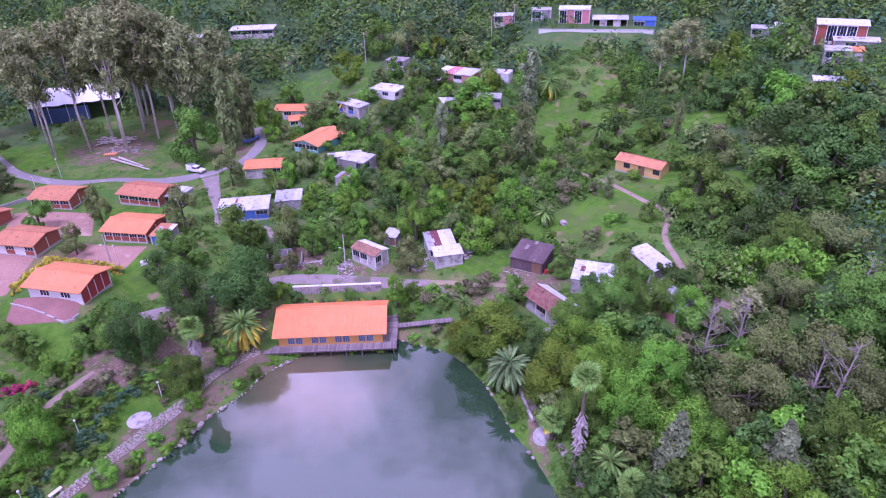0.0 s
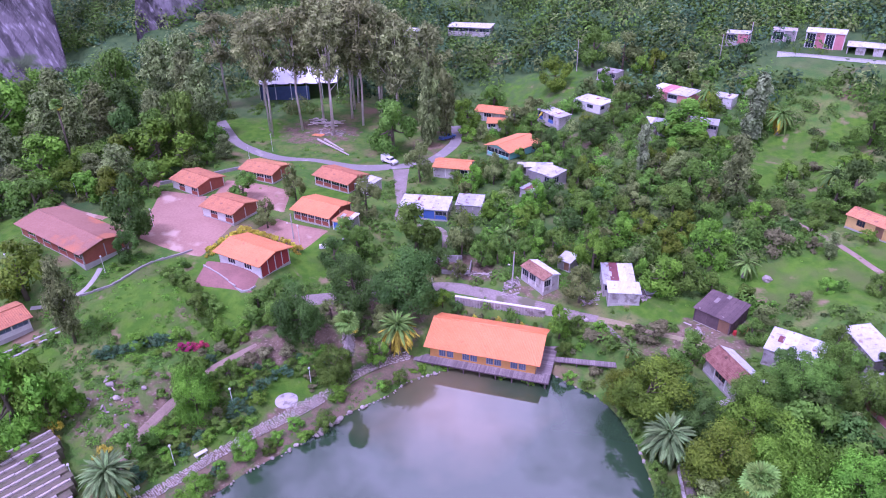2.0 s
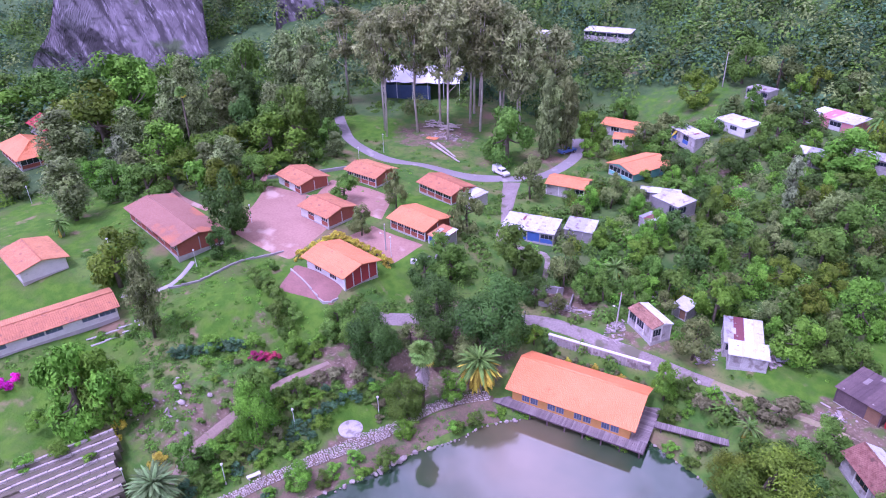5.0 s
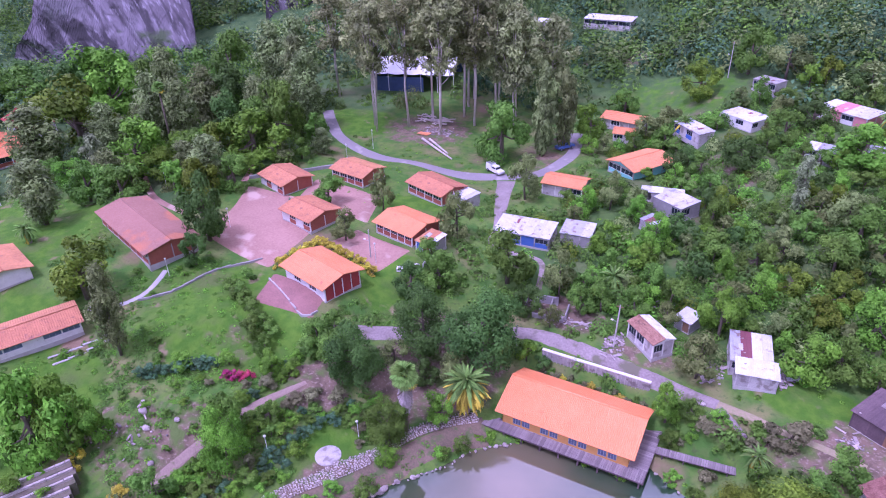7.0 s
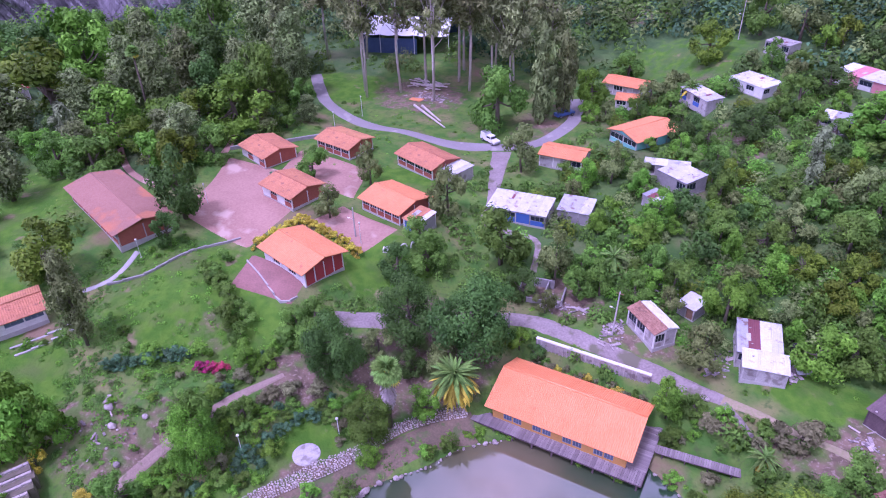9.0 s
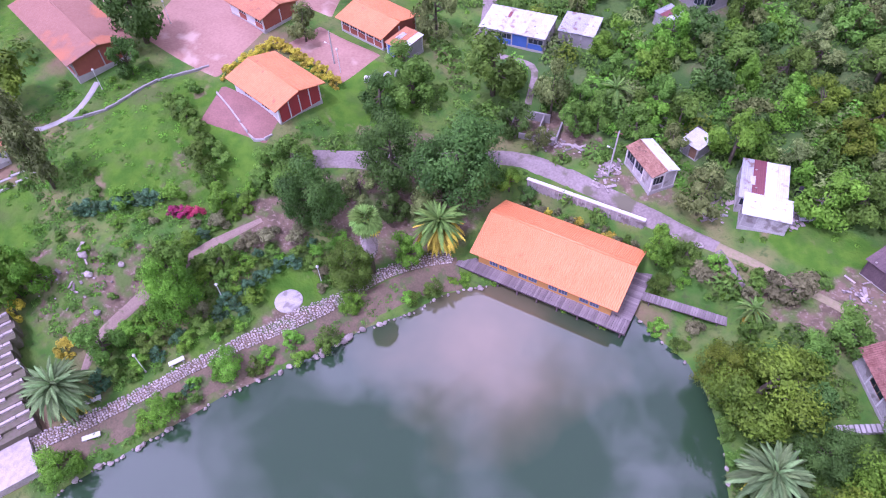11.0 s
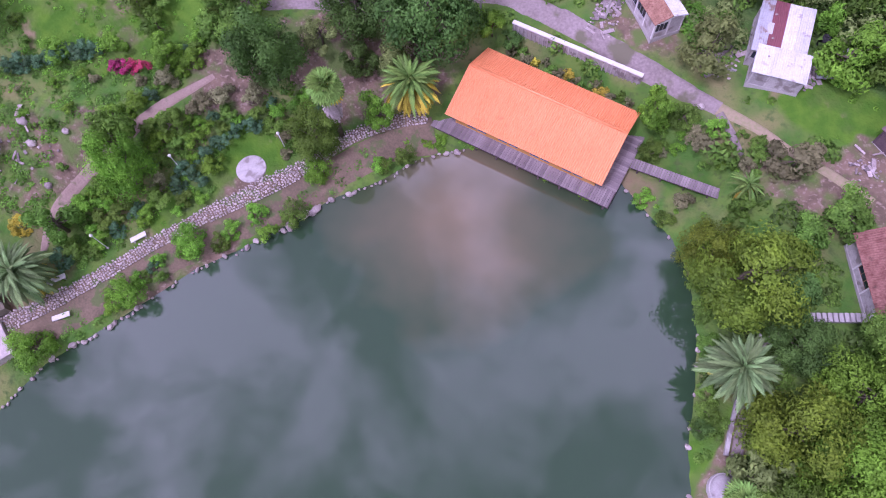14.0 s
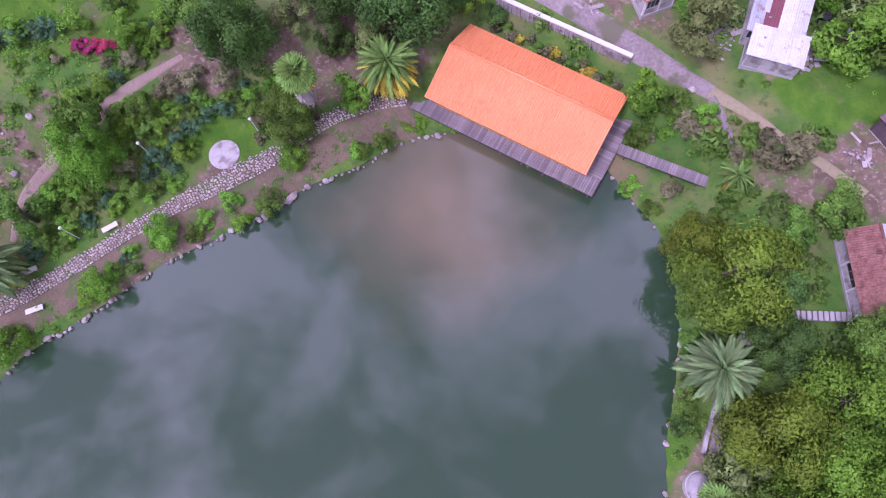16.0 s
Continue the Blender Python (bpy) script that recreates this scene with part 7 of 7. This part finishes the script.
GUMS = [("gum", -109.8, 171.6, 6.8, 34.7), ("gum", -112.4, 174.4, 6.2, 32.5), ("gum", -103.0, 178.0, 7.0, 35.8), ("gum", -100.0, 186.0, 7.2, 37.0), ("gum", -95.0, 182.0, 7.2, 37.5), ("gum", -93.0, 192.0, 7.5, 38.1),
        ("gum", -86.8, 187.0, 7.2, 37.0), ("gum_brown", -84.0, 195.0, 7.0, 33.6), ("gum_brown", -79.5, 199.0, 6.2, 30.2), ("gum", -91.5, 176.5, 6.5, 33.6), ("gum_brown", -76.0, 190.0, 6.5, 30.2), ("gum_brown", -96, 200, 7.5, 37.0),
        ("gum_brown", -88, 204, 7.5, 33.6), ("gum_brown", -72, 206, 6.5, 26.9), ("gum", -138.0, 190.0, 7.8, 30.2), ("gum", -128.0, 196.0, 7.5, 30.2), ("gum_brown", -98, 207, 7.5, 34.7),
        ("mid", -69.0, 169.0, 6.8, 16.5), ("cyp", -60.8, 176.0, 3.6, 22.0), ("cyp", -57.6, 182.0, 3.2, 20.0), ("cyp", -63.6, 183.0, 3.4, 21.0), ("olive", -53.4, 150.0, 3.6, 11.5)]
for row in PARK + PARK_BACK + GUMS:
    plant(*row)
# village trees
VILLAGE_TREES = [("bright", -39.8, 149.7, 2.7, 7.2), ("olive", -35.4, 153.4, 2.9, 8.0), ("bright", -28.5, 149.7, 2.8, 6.0), ("bright", -23.2, 143.6, 2.9, 7.6), ("mid", -19.7, 129.7, 2.6, 7.6), ("mid", -14.8, 153.7, 2.4, 8.5),
                 ("bright", -27.0, 172.0, 2.3, 5.6), ("bright", -6.5, 123.6, 3.5, 9.5), ("olive", -7.4, 112.6, 3.4, 7.6), ("mid", -25.5, 121.6, 2.4, 6.1), ("mid", -20.2, 122.6, 2.7, 6.1), ("silver", -1.1, 162.4, 2.8, 12.8),
                 ("bright", -9.4, 139.7, 2.4, 6.2), ("olive", 1.7, 125.7, 2.3, 5.8), ("yellow", 6.4, 131.1, 3.2, 7.4), ("bright", 6.2, 118.0, 3.8, 8.2), ("mid", -42.9, 120.3, 4.9, 11.7)]
VILLAGE_MORE = [("mid", 0.4, 183.6, 2.4, 5.2), ("bright", 3.8, 184.6, 2.2, 4.8), ("mid", -3.4, 185.4, 2.2, 5.0), ("olive", 10.4, 185.6, 2.6, 5.4), ("mid", -31.0, 189.6, 1.9, 3.6), ("olive", -12.0, 197.6, 2.2, 4.4), ("mid", -23.6, 196.0, 2.0, 3.8), ("bright", -33.2, 172.6, 1.8, 3.2), ("mid", -44.6, 152.6, 2.0, 4.4), ("olive", -33.0, 120.6, 2.8, 11.0), ("mid", 7.2, 147.2, 3.8, 7.5), ("yellow", 9.2, 138.9, 3.3, 6.4), ("olive", -1.3, 148.1, 3.5, 6.7), ("mid", -4.9, 143.9, 3.3, 6.7), ("bright", -3.3, 133.8, 3.1, 7.1),
                ("olive", 7.4, 157.5, 3.9, 9.7), ("dark", -15.0, 181.0, 4.8, 7.8), ("mid", -22.5, 177.0, 2.9, 6.5), ("olive", -14.6, 121.7, 2.1, 5.4), ("bright", -31.4, 136.0, 2.5, 5.4), ("mid", 10.4, 121.0, 3.4, 8.0), ("yellow", 1.6, 139.0, 3.1, 6.5),
                ("dark", -36.0, 114.6, 2.8, 6.5), ("olive", -31.5, 113.6, 1.8, 4.6), ("mid", -28.5, 119.4, 2.6, 6.2), ("bright", -53.6, 190.0, 4.6, 10.5), ("mid", -41.5, 188.0, 2.6, 6.2), ("mid", -52.0, 214.0, 4.6, 9.0)]
HILL_TREES = [("silver", 23.5, 187.2, 4.6, 18.0), ("casu", 19.1, 153.4, 4.0, 16.0), ("mid", 51.5, 160.4, 3.4, 7.4), ("mid", 39.4, 155.2, 3.9, 7.6), ("dark", 43.0, 158.0, 5.0, 11.0), ("casu", 57.9, 158.5, 1.5, 10.2), ("bush_dry", 65.1, 150.5, 2.7, 6.0),
              ("bright", 80.9, 159.3, 6.3, 12.1), ("dark", 77.1, 143.0, 6.8, 11.0), ("mid", 71.5, 129.8, 6.1, 9.1), ("dark", 78.9, 124.7, 6.8, 11.5), ("mid", 76.8, 172.4, 5.1, 9.2), ("dark", 71.3, 166.4, 4.3, 7.9)]
HILL_MORE = [("gum", 67.0, 187.9, 5.4, 19.0), ("gum", 61.0, 190.0, 4.6, 17.0), ("olive", 67.6, 99.7, 5.6, 8.1), ("mid", 52.7, 116.3, 4.4, 7.7), ("dark", 56.6, 109.3, 4.2, 8.2), ("mid", 72.1, 117.0, 5.6, 9.5), ("bright", 49.3, 122.8, 3.7, 7.0),
             ("bright", 14.6, 131.6, 4.0, 10.2), ("mid", 9.6, 152.8, 5.0, 10.4), ("bright", 8.1, 185.8, 6.6, 10.0), ("dark", 91.8, 143.1, 5.6, 9.5), ("mid", 90.5, 156.0, 5.4, 9.4), ("bush_dry", 26.9, 134.8, 3.0, 5.4), ("casu", 36.1, 133.8, 1.7, 5.7),
             ("mid", -23.4, 229.5, 5.0, 13.8), ("olive", -13.6, 227.2, 5.6, 13.0), ("yellow", -33.0, 217.3, 5.2, 10.9), ("dark", -3.6, 198.6, 4.4, 6.8), ("mid", -8.5, 193.2, 4.6, 8.5)]
for row in VILLAGE_TREES + VILLAGE_MORE + HILL_TREES + HILL_MORE:
    plant(*row)
# the wooded right bank and slope
BANK = [("bright", 21.0, 84.0, 4.8, 10), ("bright", 25.0, 78.0, 5.2, 12), ("mid", 21.5, 90.0, 3.8, 8.5), ("mid", 28.0, 94.5, 4.2, 8), ("bright", 27.0, 69.5, 4.6, 11), ("bright", 33.0, 76.0, 4.0, 9),
        ("spruce", 29.6, 58.6, 3.8, 13), ("spruce", 40.6, 54.5, 3.8, 11), ("bright", 32.5, 62.0, 4.6, 10), ("bright", 39.5, 50.5, 4.4, 9), ("yellow", 34.0, 47.0, 4.2, 8), ("olive", 41.0, 66.0, 5.0, 11),
        ("olive", 48.0, 73.0, 5.4, 12), ("olive", 56.0, 68.0, 5.2, 11), ("bright", 55.5, 55.5, 4.6, 9), ("mid", 49.0, 59.0, 3.6, 8), ("mid", 62.0, 78.0, 5.4, 12)]
BANK_MORE = [("mid", 35.6, 92.2, 3.2, 7.5), ("bright", 40.8, 90.4, 3.4, 7.0), ("mid", 35.0, 97.0, 2.6, 7.0), ("dark", 42.6, 95.6, 3.0, 7.5), ("dark", 26.4, 98.6, 2.8, 6.5), ("mid", 33.0, 99.0, 3.4, 7.6), ("mid", 34.2, 106.6, 2.8, 6), ("dark", 40.0, 99.5, 2.6, 6), ("mid", 22.0, 108.5, 2.2, 4), ("olive", 24.2, 113.5, 2.4, 4.2),
             ("tall_brown", 47.5, 84.0, 3.2, 9), ("olive", 55, 88, 4.2, 9), ("mid", 60, 100, 5.5, 10), ("dark", 66, 112, 6, 11), ("mid", 58, 122, 5, 9), ("dark", 76, 128, 6.5, 12),
             ("mid", 36.5, 148.5, 3.0, 5), ("mid", 54.5, 144.5, 3.6, 6)]
for row in BANK + BANK_MORE:
    plant(*row)
dead_tree(45.0, 80.0, 11, 3, (0.4, 0.2))
dead_tree(50.5, 64.0, 12, 5, (3.6, 2.4))
dead_tree(49.2, 66.5, 10, 9, (3.0, 3.0))
dead_tree(62.0, 82.0, 11, 12, (1.6, 0.5))
dead_tree(39.7, 78.9, 11, 15, (0.6, 0.6))
for x, y, r, h in ((38.0, 81.5, 2.4, 4.5), (41.5, 77.0, 2.2, 4.2), (47.0, 72.0, 2.6, 5.0), (44.0, 69.5, 2.2, 4.0), (51.0, 70.0, 2.4, 4.6), (43.6, 86.0, 2.4, 5.2)):
    plant("bush_dry", x, y, r, h)

# flowering shrubs and hedges
for row in (("boug_rose", -68.4, 76.8, 1.3, 1.5), ("boug_rose", -66.2, 78.4, 1.2, 1.4), ("boug_rose", -67.2, 77.6, 1.0, 1.3), ("boug_pink", -95.4, 50.6, 1.6, 2.4), ("boug_pink", -96.6, 48.6, 1.6, 2.4), ("boug_pink", -94.6, 52.4, 1.1, 1.7)):
    plant(*row)
for i in range(9):
    plant("bush_blue", -79.5 + 7.4 * i / 8, 69.8 + 7.4 * i / 8, 1.3 + 0.2 * math.sin(i * 2.2), 1.7)
for row in (("bush_blue", -52.6, 75.6, 1.2, 1.5), ("bush_blue", -53.4, 73.4, 1.3, 1.6), ("bush_blue", -51.8, 77.8, 1.2, 1.6), ("bush_blue", -50.4, 79.6, 1.3, 1.7), ("bush", -48.6, 80.8, 1.3, 1.8), ("bush_blue", -54.8, 70.6, 1.2, 1.5), ("bush_blue", -56.4, 63.6, 1.2, 1.5),
            ("bush_dry", -54.6, 80.2, 1.8, 2.4), ("bush_dry", -52.0, 82.4, 1.6, 2.2), ("bush_dry", -56.2, 78.4, 1.4, 1.8)):
    plant(*row)
for a, b in (((-79.6, 99.4), (-78.2, 110.6)), ((-78.2, 110.6), (-62.8, 107.2))):
    steps_n = int(math.dist(a, b) / 1.1)
    for i in range(steps_n):
        t = (i + 0.5) / steps_n
        plant("bush_yellow", a[0] + (b[0] - a[0]) * t, a[1] + (b[1] - a[1]) * t, 1.05 + 0.15 * math.sin(i * 2.1), 1.7)


# ---- wild growth: scattered trees, thicket and far woods ----
def near_road(x, y, extra=0.0):
    for line, w in ROAD_LINES.values():
        for (ax, ay), (bx, by) in zip(line, line[1:]):
            ex, ey = bx - ax, by - ay
            k = max(0, min(1, ((x - ax) * ex + (y - ay) * ey) / (ex * ex + ey * ey)))
            if math.hypot(x - ax - k * ex, y - ay - k * ey) < w * 0.5 + extra:
                return True
    return False


PAVED = [(-92, 112, 16, 15), (-70, 113, 9, 6), (-72, 94, 9, 5), (-72, 46, 12, 10)]


def blocked(x, y, r):
    for fx, fy, hx, hy, a in FOOT:
        dx, dy = x - fx, y - fy
        u, v = dx * math.cos(a) + dy * math.sin(a), -dx * math.sin(a) + dy * math.cos(a)
        if abs(u) < hx + r and abs(v) < hy + r:
            return True
    return near_road(x, y, r * 0.75) or any(abs(x - cx) < rx and abs(y - cy) < ry for cx, cy, rx, ry in PAVED)


def scatter(count, box, kinds, sizes, seed, lawn_limit=0.4, gap=0.75, bare_limit=0.6):
    """Wild trees over a stretch of the plan, clear of buildings, roads, lawns and each other."""
    rng, made = random.Random(seed), 0
    for _ in range(count * 30):
        if made >= count:
            break
        x, y = rng.uniform(box[0], box[1]), rng.uniform(box[2], box[3])
        r = rng.uniform(*sizes)
        if float(lake_distance(x, y)[0]) < r * 0.6 + 0.6 or blocked(x, y, r * 0.55):
            continue
        if float(zone(x, y, LAWNS)) > lawn_limit or float(zone(x, y, BARE)) > bare_limit:
            continue
        if any((x - px) ** 2 + (y - py) ** 2 < ((r + pr) * gap) ** 2 for px, py, pr in PLANTED):
            continue
        key = rng.choices([k for k, _ in kinds], [w for _, w in kinds])[0]
        key = key + "_s" if key + "_s" in TREES and r < 4 else key
        plant(key, x, y, r, r * rng.uniform(1.9, 2.5) if not key.startswith("bush") else r * 1.4)
        made += 1


MIXED = [("mid", 4), ("dark", 1.6), ("bright", 3), ("olive", 3), ("yellow", 1), ("bush", 1)]
scatter(95, (-44, 34, 117, 182), MIXED, (1.4, 3.2), 21, gap=0.55)
scatter(26, (-52, 28, 178, 232), MIXED, (2.0, 4.0), 22, gap=0.7)
scatter(46, (46, 100, 48, 200), [("mid", 4), ("dark", 3), ("bright", 2), ("olive", 2), ("yellow", 0.6)], (2.8, 5.4), 23, gap=0.6)
scatter(58, (16, 54, 45, 100), [("mid", 3.4), ("bright", 2.2), ("dark", 2.4), ("olive", 0.9)], (2.0, 4.0), 24, gap=0.5)
scatter(40, (-172, -110, 98, 162), [("dark", 0.6), ("mid", 4), ("bright", 3), ("yellow", 1.5), ("casu", 2)], (3.0, 5.2), 25, gap=0.56)
scatter(14, (-180, -125, 30, 100), [("dark", 2), ("mid", 3), ("yellow", 1), ("casu", 1)], (2.5, 4.6), 26, gap=0.9)
scatter(90, (-63, -44, 54, 88), [("bush", 3), ("bush_blue", 1.4), ("bush_bright", 3), ("bush_yellow", 0.08), ("bush_dry", 0.8)], (0.8, 1.7), 27, 0.5, gap=0.55)
scatter(34, (-9, 4, 98.5, 107.5), [("bush", 3), ("bush_bright", 1.5), ("bush_dry", 2), ("mid", 1)], (0.7, 1.5), 29, gap=0.55)
scatter(30, (28, 66, 118, 200), [("bush", 3), ("bush_bright", 1.5), ("bush_dry", 1.5), ("mid", 1), ("dark", 1)], (0.8, 2.4), 30, 2.0, gap=0.8)
scatter(26, (-100, -60, 62, 92), [("bush", 2), ("bush_bright", 2.5), ("bush_dry", 1.0)], (0.5, 1.2), 28, 0.6, gap=0.9)


def leafy_stuff(name, label, material, places, leaves, seed, leaf=0.5, category="shrub"):
    """Uncountable growth as one mesh: low clumps of leaf sprays."""
    rng = np.random.default_rng(seed)
    P = np.array(places, float)  # x, y, radius, height
    n = len(P)
    z = ground(P[:, 0], P[:, 1])
    k = leaves * 2
    d = rng.normal(size=(n, k, 3))
    d[:, :, 2] = np.abs(d[:, :, 2]) * 0.9 + 0.05
    d /= np.linalg.norm(d, axis=2, keepdims=True)
    rad = rng.uniform(0.7, 1.08, (n, k, 1))
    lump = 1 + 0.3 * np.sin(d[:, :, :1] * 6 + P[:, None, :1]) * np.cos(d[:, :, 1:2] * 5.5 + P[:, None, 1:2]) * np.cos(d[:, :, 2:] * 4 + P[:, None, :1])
    scale = np.stack([P[:, 2], P[:, 2], P[:, 3]], 1)[:, None, :]
    c = d * rad * lump * scale + np.stack([P[:, 0], P[:, 1], z - 0.1], 1)[:, None, :]
    nr = d + rng.normal(size=(n, k, 3)) * 0.24 + np.array([0, 0, 0.3])
    nr /= np.linalg.norm(nr, axis=2, keepdims=True)
    u = np.cross(nr, rng.normal(size=(n, k, 3)))
    u /= np.linalg.norm(u, axis=2, keepdims=True)
    w = np.cross(nr, u)
    s = leaf * rng.uniform(0.45, 1.05, (n, k, 1)) * (0.62 + 0.3 * np.clip(P[:, 2], 0.3, 3)[:, None, None])
    tris = np.stack([c - w * s * 0.6 - u * s * 0.4, c - w * s * 0.35 + u * s * 0.5, c + w * s * 0.75], 2).reshape(-1, 3, 3)
    # Hollows of a clump get a lower tone: shade put into the leaf colour.
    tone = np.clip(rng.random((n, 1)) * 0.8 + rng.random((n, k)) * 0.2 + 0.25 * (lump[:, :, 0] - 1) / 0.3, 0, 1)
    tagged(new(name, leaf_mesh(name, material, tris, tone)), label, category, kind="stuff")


def stuff_places(count, box, sizes, seed, tall=0.9, lawn_limit=0.4, keep=lambda x, y: True):
    rng, out = random.Random(seed), []
    for _ in range(count * 6):
        if len(out) >= count:
            break
        x, y = rng.uniform(box[0], box[1]), rng.uniform(box[2], box[3])
        r = rng.uniform(*sizes)
        if not keep(x, y) or float(lake_distance(x, y)[0]) < 0.9 or blocked(x, y, r * 0.5) or float(zone(x, y, LAWNS)) > lawn_limit or float(zone(x, y, BARE)) > 0.5:
            continue
        out.append((x, y, r, r * tall * rng.uniform(0.7, 1.3)))
    return out


def canopy(name, label, box, counts, sizes, seed):
    """Closed wild canopy between the single trees, one mesh for each leaf colour."""
    for i, (key, count) in enumerate(counts):
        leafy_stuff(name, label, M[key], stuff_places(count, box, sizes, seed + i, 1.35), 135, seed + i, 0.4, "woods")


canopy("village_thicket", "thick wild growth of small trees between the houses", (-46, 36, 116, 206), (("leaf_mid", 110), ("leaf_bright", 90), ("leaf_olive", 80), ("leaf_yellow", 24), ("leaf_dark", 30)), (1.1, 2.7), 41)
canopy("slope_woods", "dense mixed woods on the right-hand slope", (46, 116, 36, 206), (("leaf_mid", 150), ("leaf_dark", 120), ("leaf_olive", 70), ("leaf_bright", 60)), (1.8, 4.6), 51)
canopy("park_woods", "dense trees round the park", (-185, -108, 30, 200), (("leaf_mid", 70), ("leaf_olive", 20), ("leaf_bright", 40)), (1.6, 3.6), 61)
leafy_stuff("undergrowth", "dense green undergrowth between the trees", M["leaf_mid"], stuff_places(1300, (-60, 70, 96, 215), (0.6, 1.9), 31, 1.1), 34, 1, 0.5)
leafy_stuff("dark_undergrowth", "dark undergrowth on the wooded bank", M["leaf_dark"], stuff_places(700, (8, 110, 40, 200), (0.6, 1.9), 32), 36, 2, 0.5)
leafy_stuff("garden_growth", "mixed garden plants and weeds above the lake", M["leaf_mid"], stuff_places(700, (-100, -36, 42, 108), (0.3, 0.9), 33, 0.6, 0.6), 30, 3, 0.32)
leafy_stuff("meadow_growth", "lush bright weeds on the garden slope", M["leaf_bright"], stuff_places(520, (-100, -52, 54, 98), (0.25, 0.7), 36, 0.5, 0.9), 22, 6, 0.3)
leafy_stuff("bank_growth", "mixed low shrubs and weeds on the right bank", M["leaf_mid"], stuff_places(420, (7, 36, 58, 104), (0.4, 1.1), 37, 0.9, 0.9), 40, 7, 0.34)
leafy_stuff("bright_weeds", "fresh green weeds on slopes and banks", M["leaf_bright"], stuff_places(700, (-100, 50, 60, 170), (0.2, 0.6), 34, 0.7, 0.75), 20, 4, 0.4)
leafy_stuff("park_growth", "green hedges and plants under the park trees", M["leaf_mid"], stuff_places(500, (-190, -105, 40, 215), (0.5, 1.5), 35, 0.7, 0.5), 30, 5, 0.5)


def far_woods():
    # The leaf_blue share paints distance haze into the leaf colour.
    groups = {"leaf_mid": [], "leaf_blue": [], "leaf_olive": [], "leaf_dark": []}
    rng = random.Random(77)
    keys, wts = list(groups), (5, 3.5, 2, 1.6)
    boxes = ((3300, -320, 180, 206, 345), (480, 100, 180, 30, 250), (1450, -360, -190, 20, 330), (200, 60, 150, 40, 215))
    for count, x0, x1, y0, y1 in boxes:
        for _ in range(count):
            x, y = rng.uniform(x0, x1), rng.uniform(y0, y1)
            if blocked(x, y, 2.2) or float(zone(x, y, LAWNS)) > 0.35:
                continue
            if -292 < x < -188 and abs((y - 172) - (x + 285) * 1.16) < 16:
                continue
            if -68 < x < 40 and y < 232 and rng.random() < 0.6:
                continue
            r = rng.uniform(2.8, 6.2)
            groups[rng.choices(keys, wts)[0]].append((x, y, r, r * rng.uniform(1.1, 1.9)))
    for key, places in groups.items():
        leafy_stuff("far_woods", "distant wooded hillside of mixed green trees, partly tinted for haze", M[key], places, 52, len(key), 0.74, "woods")


far_woods()
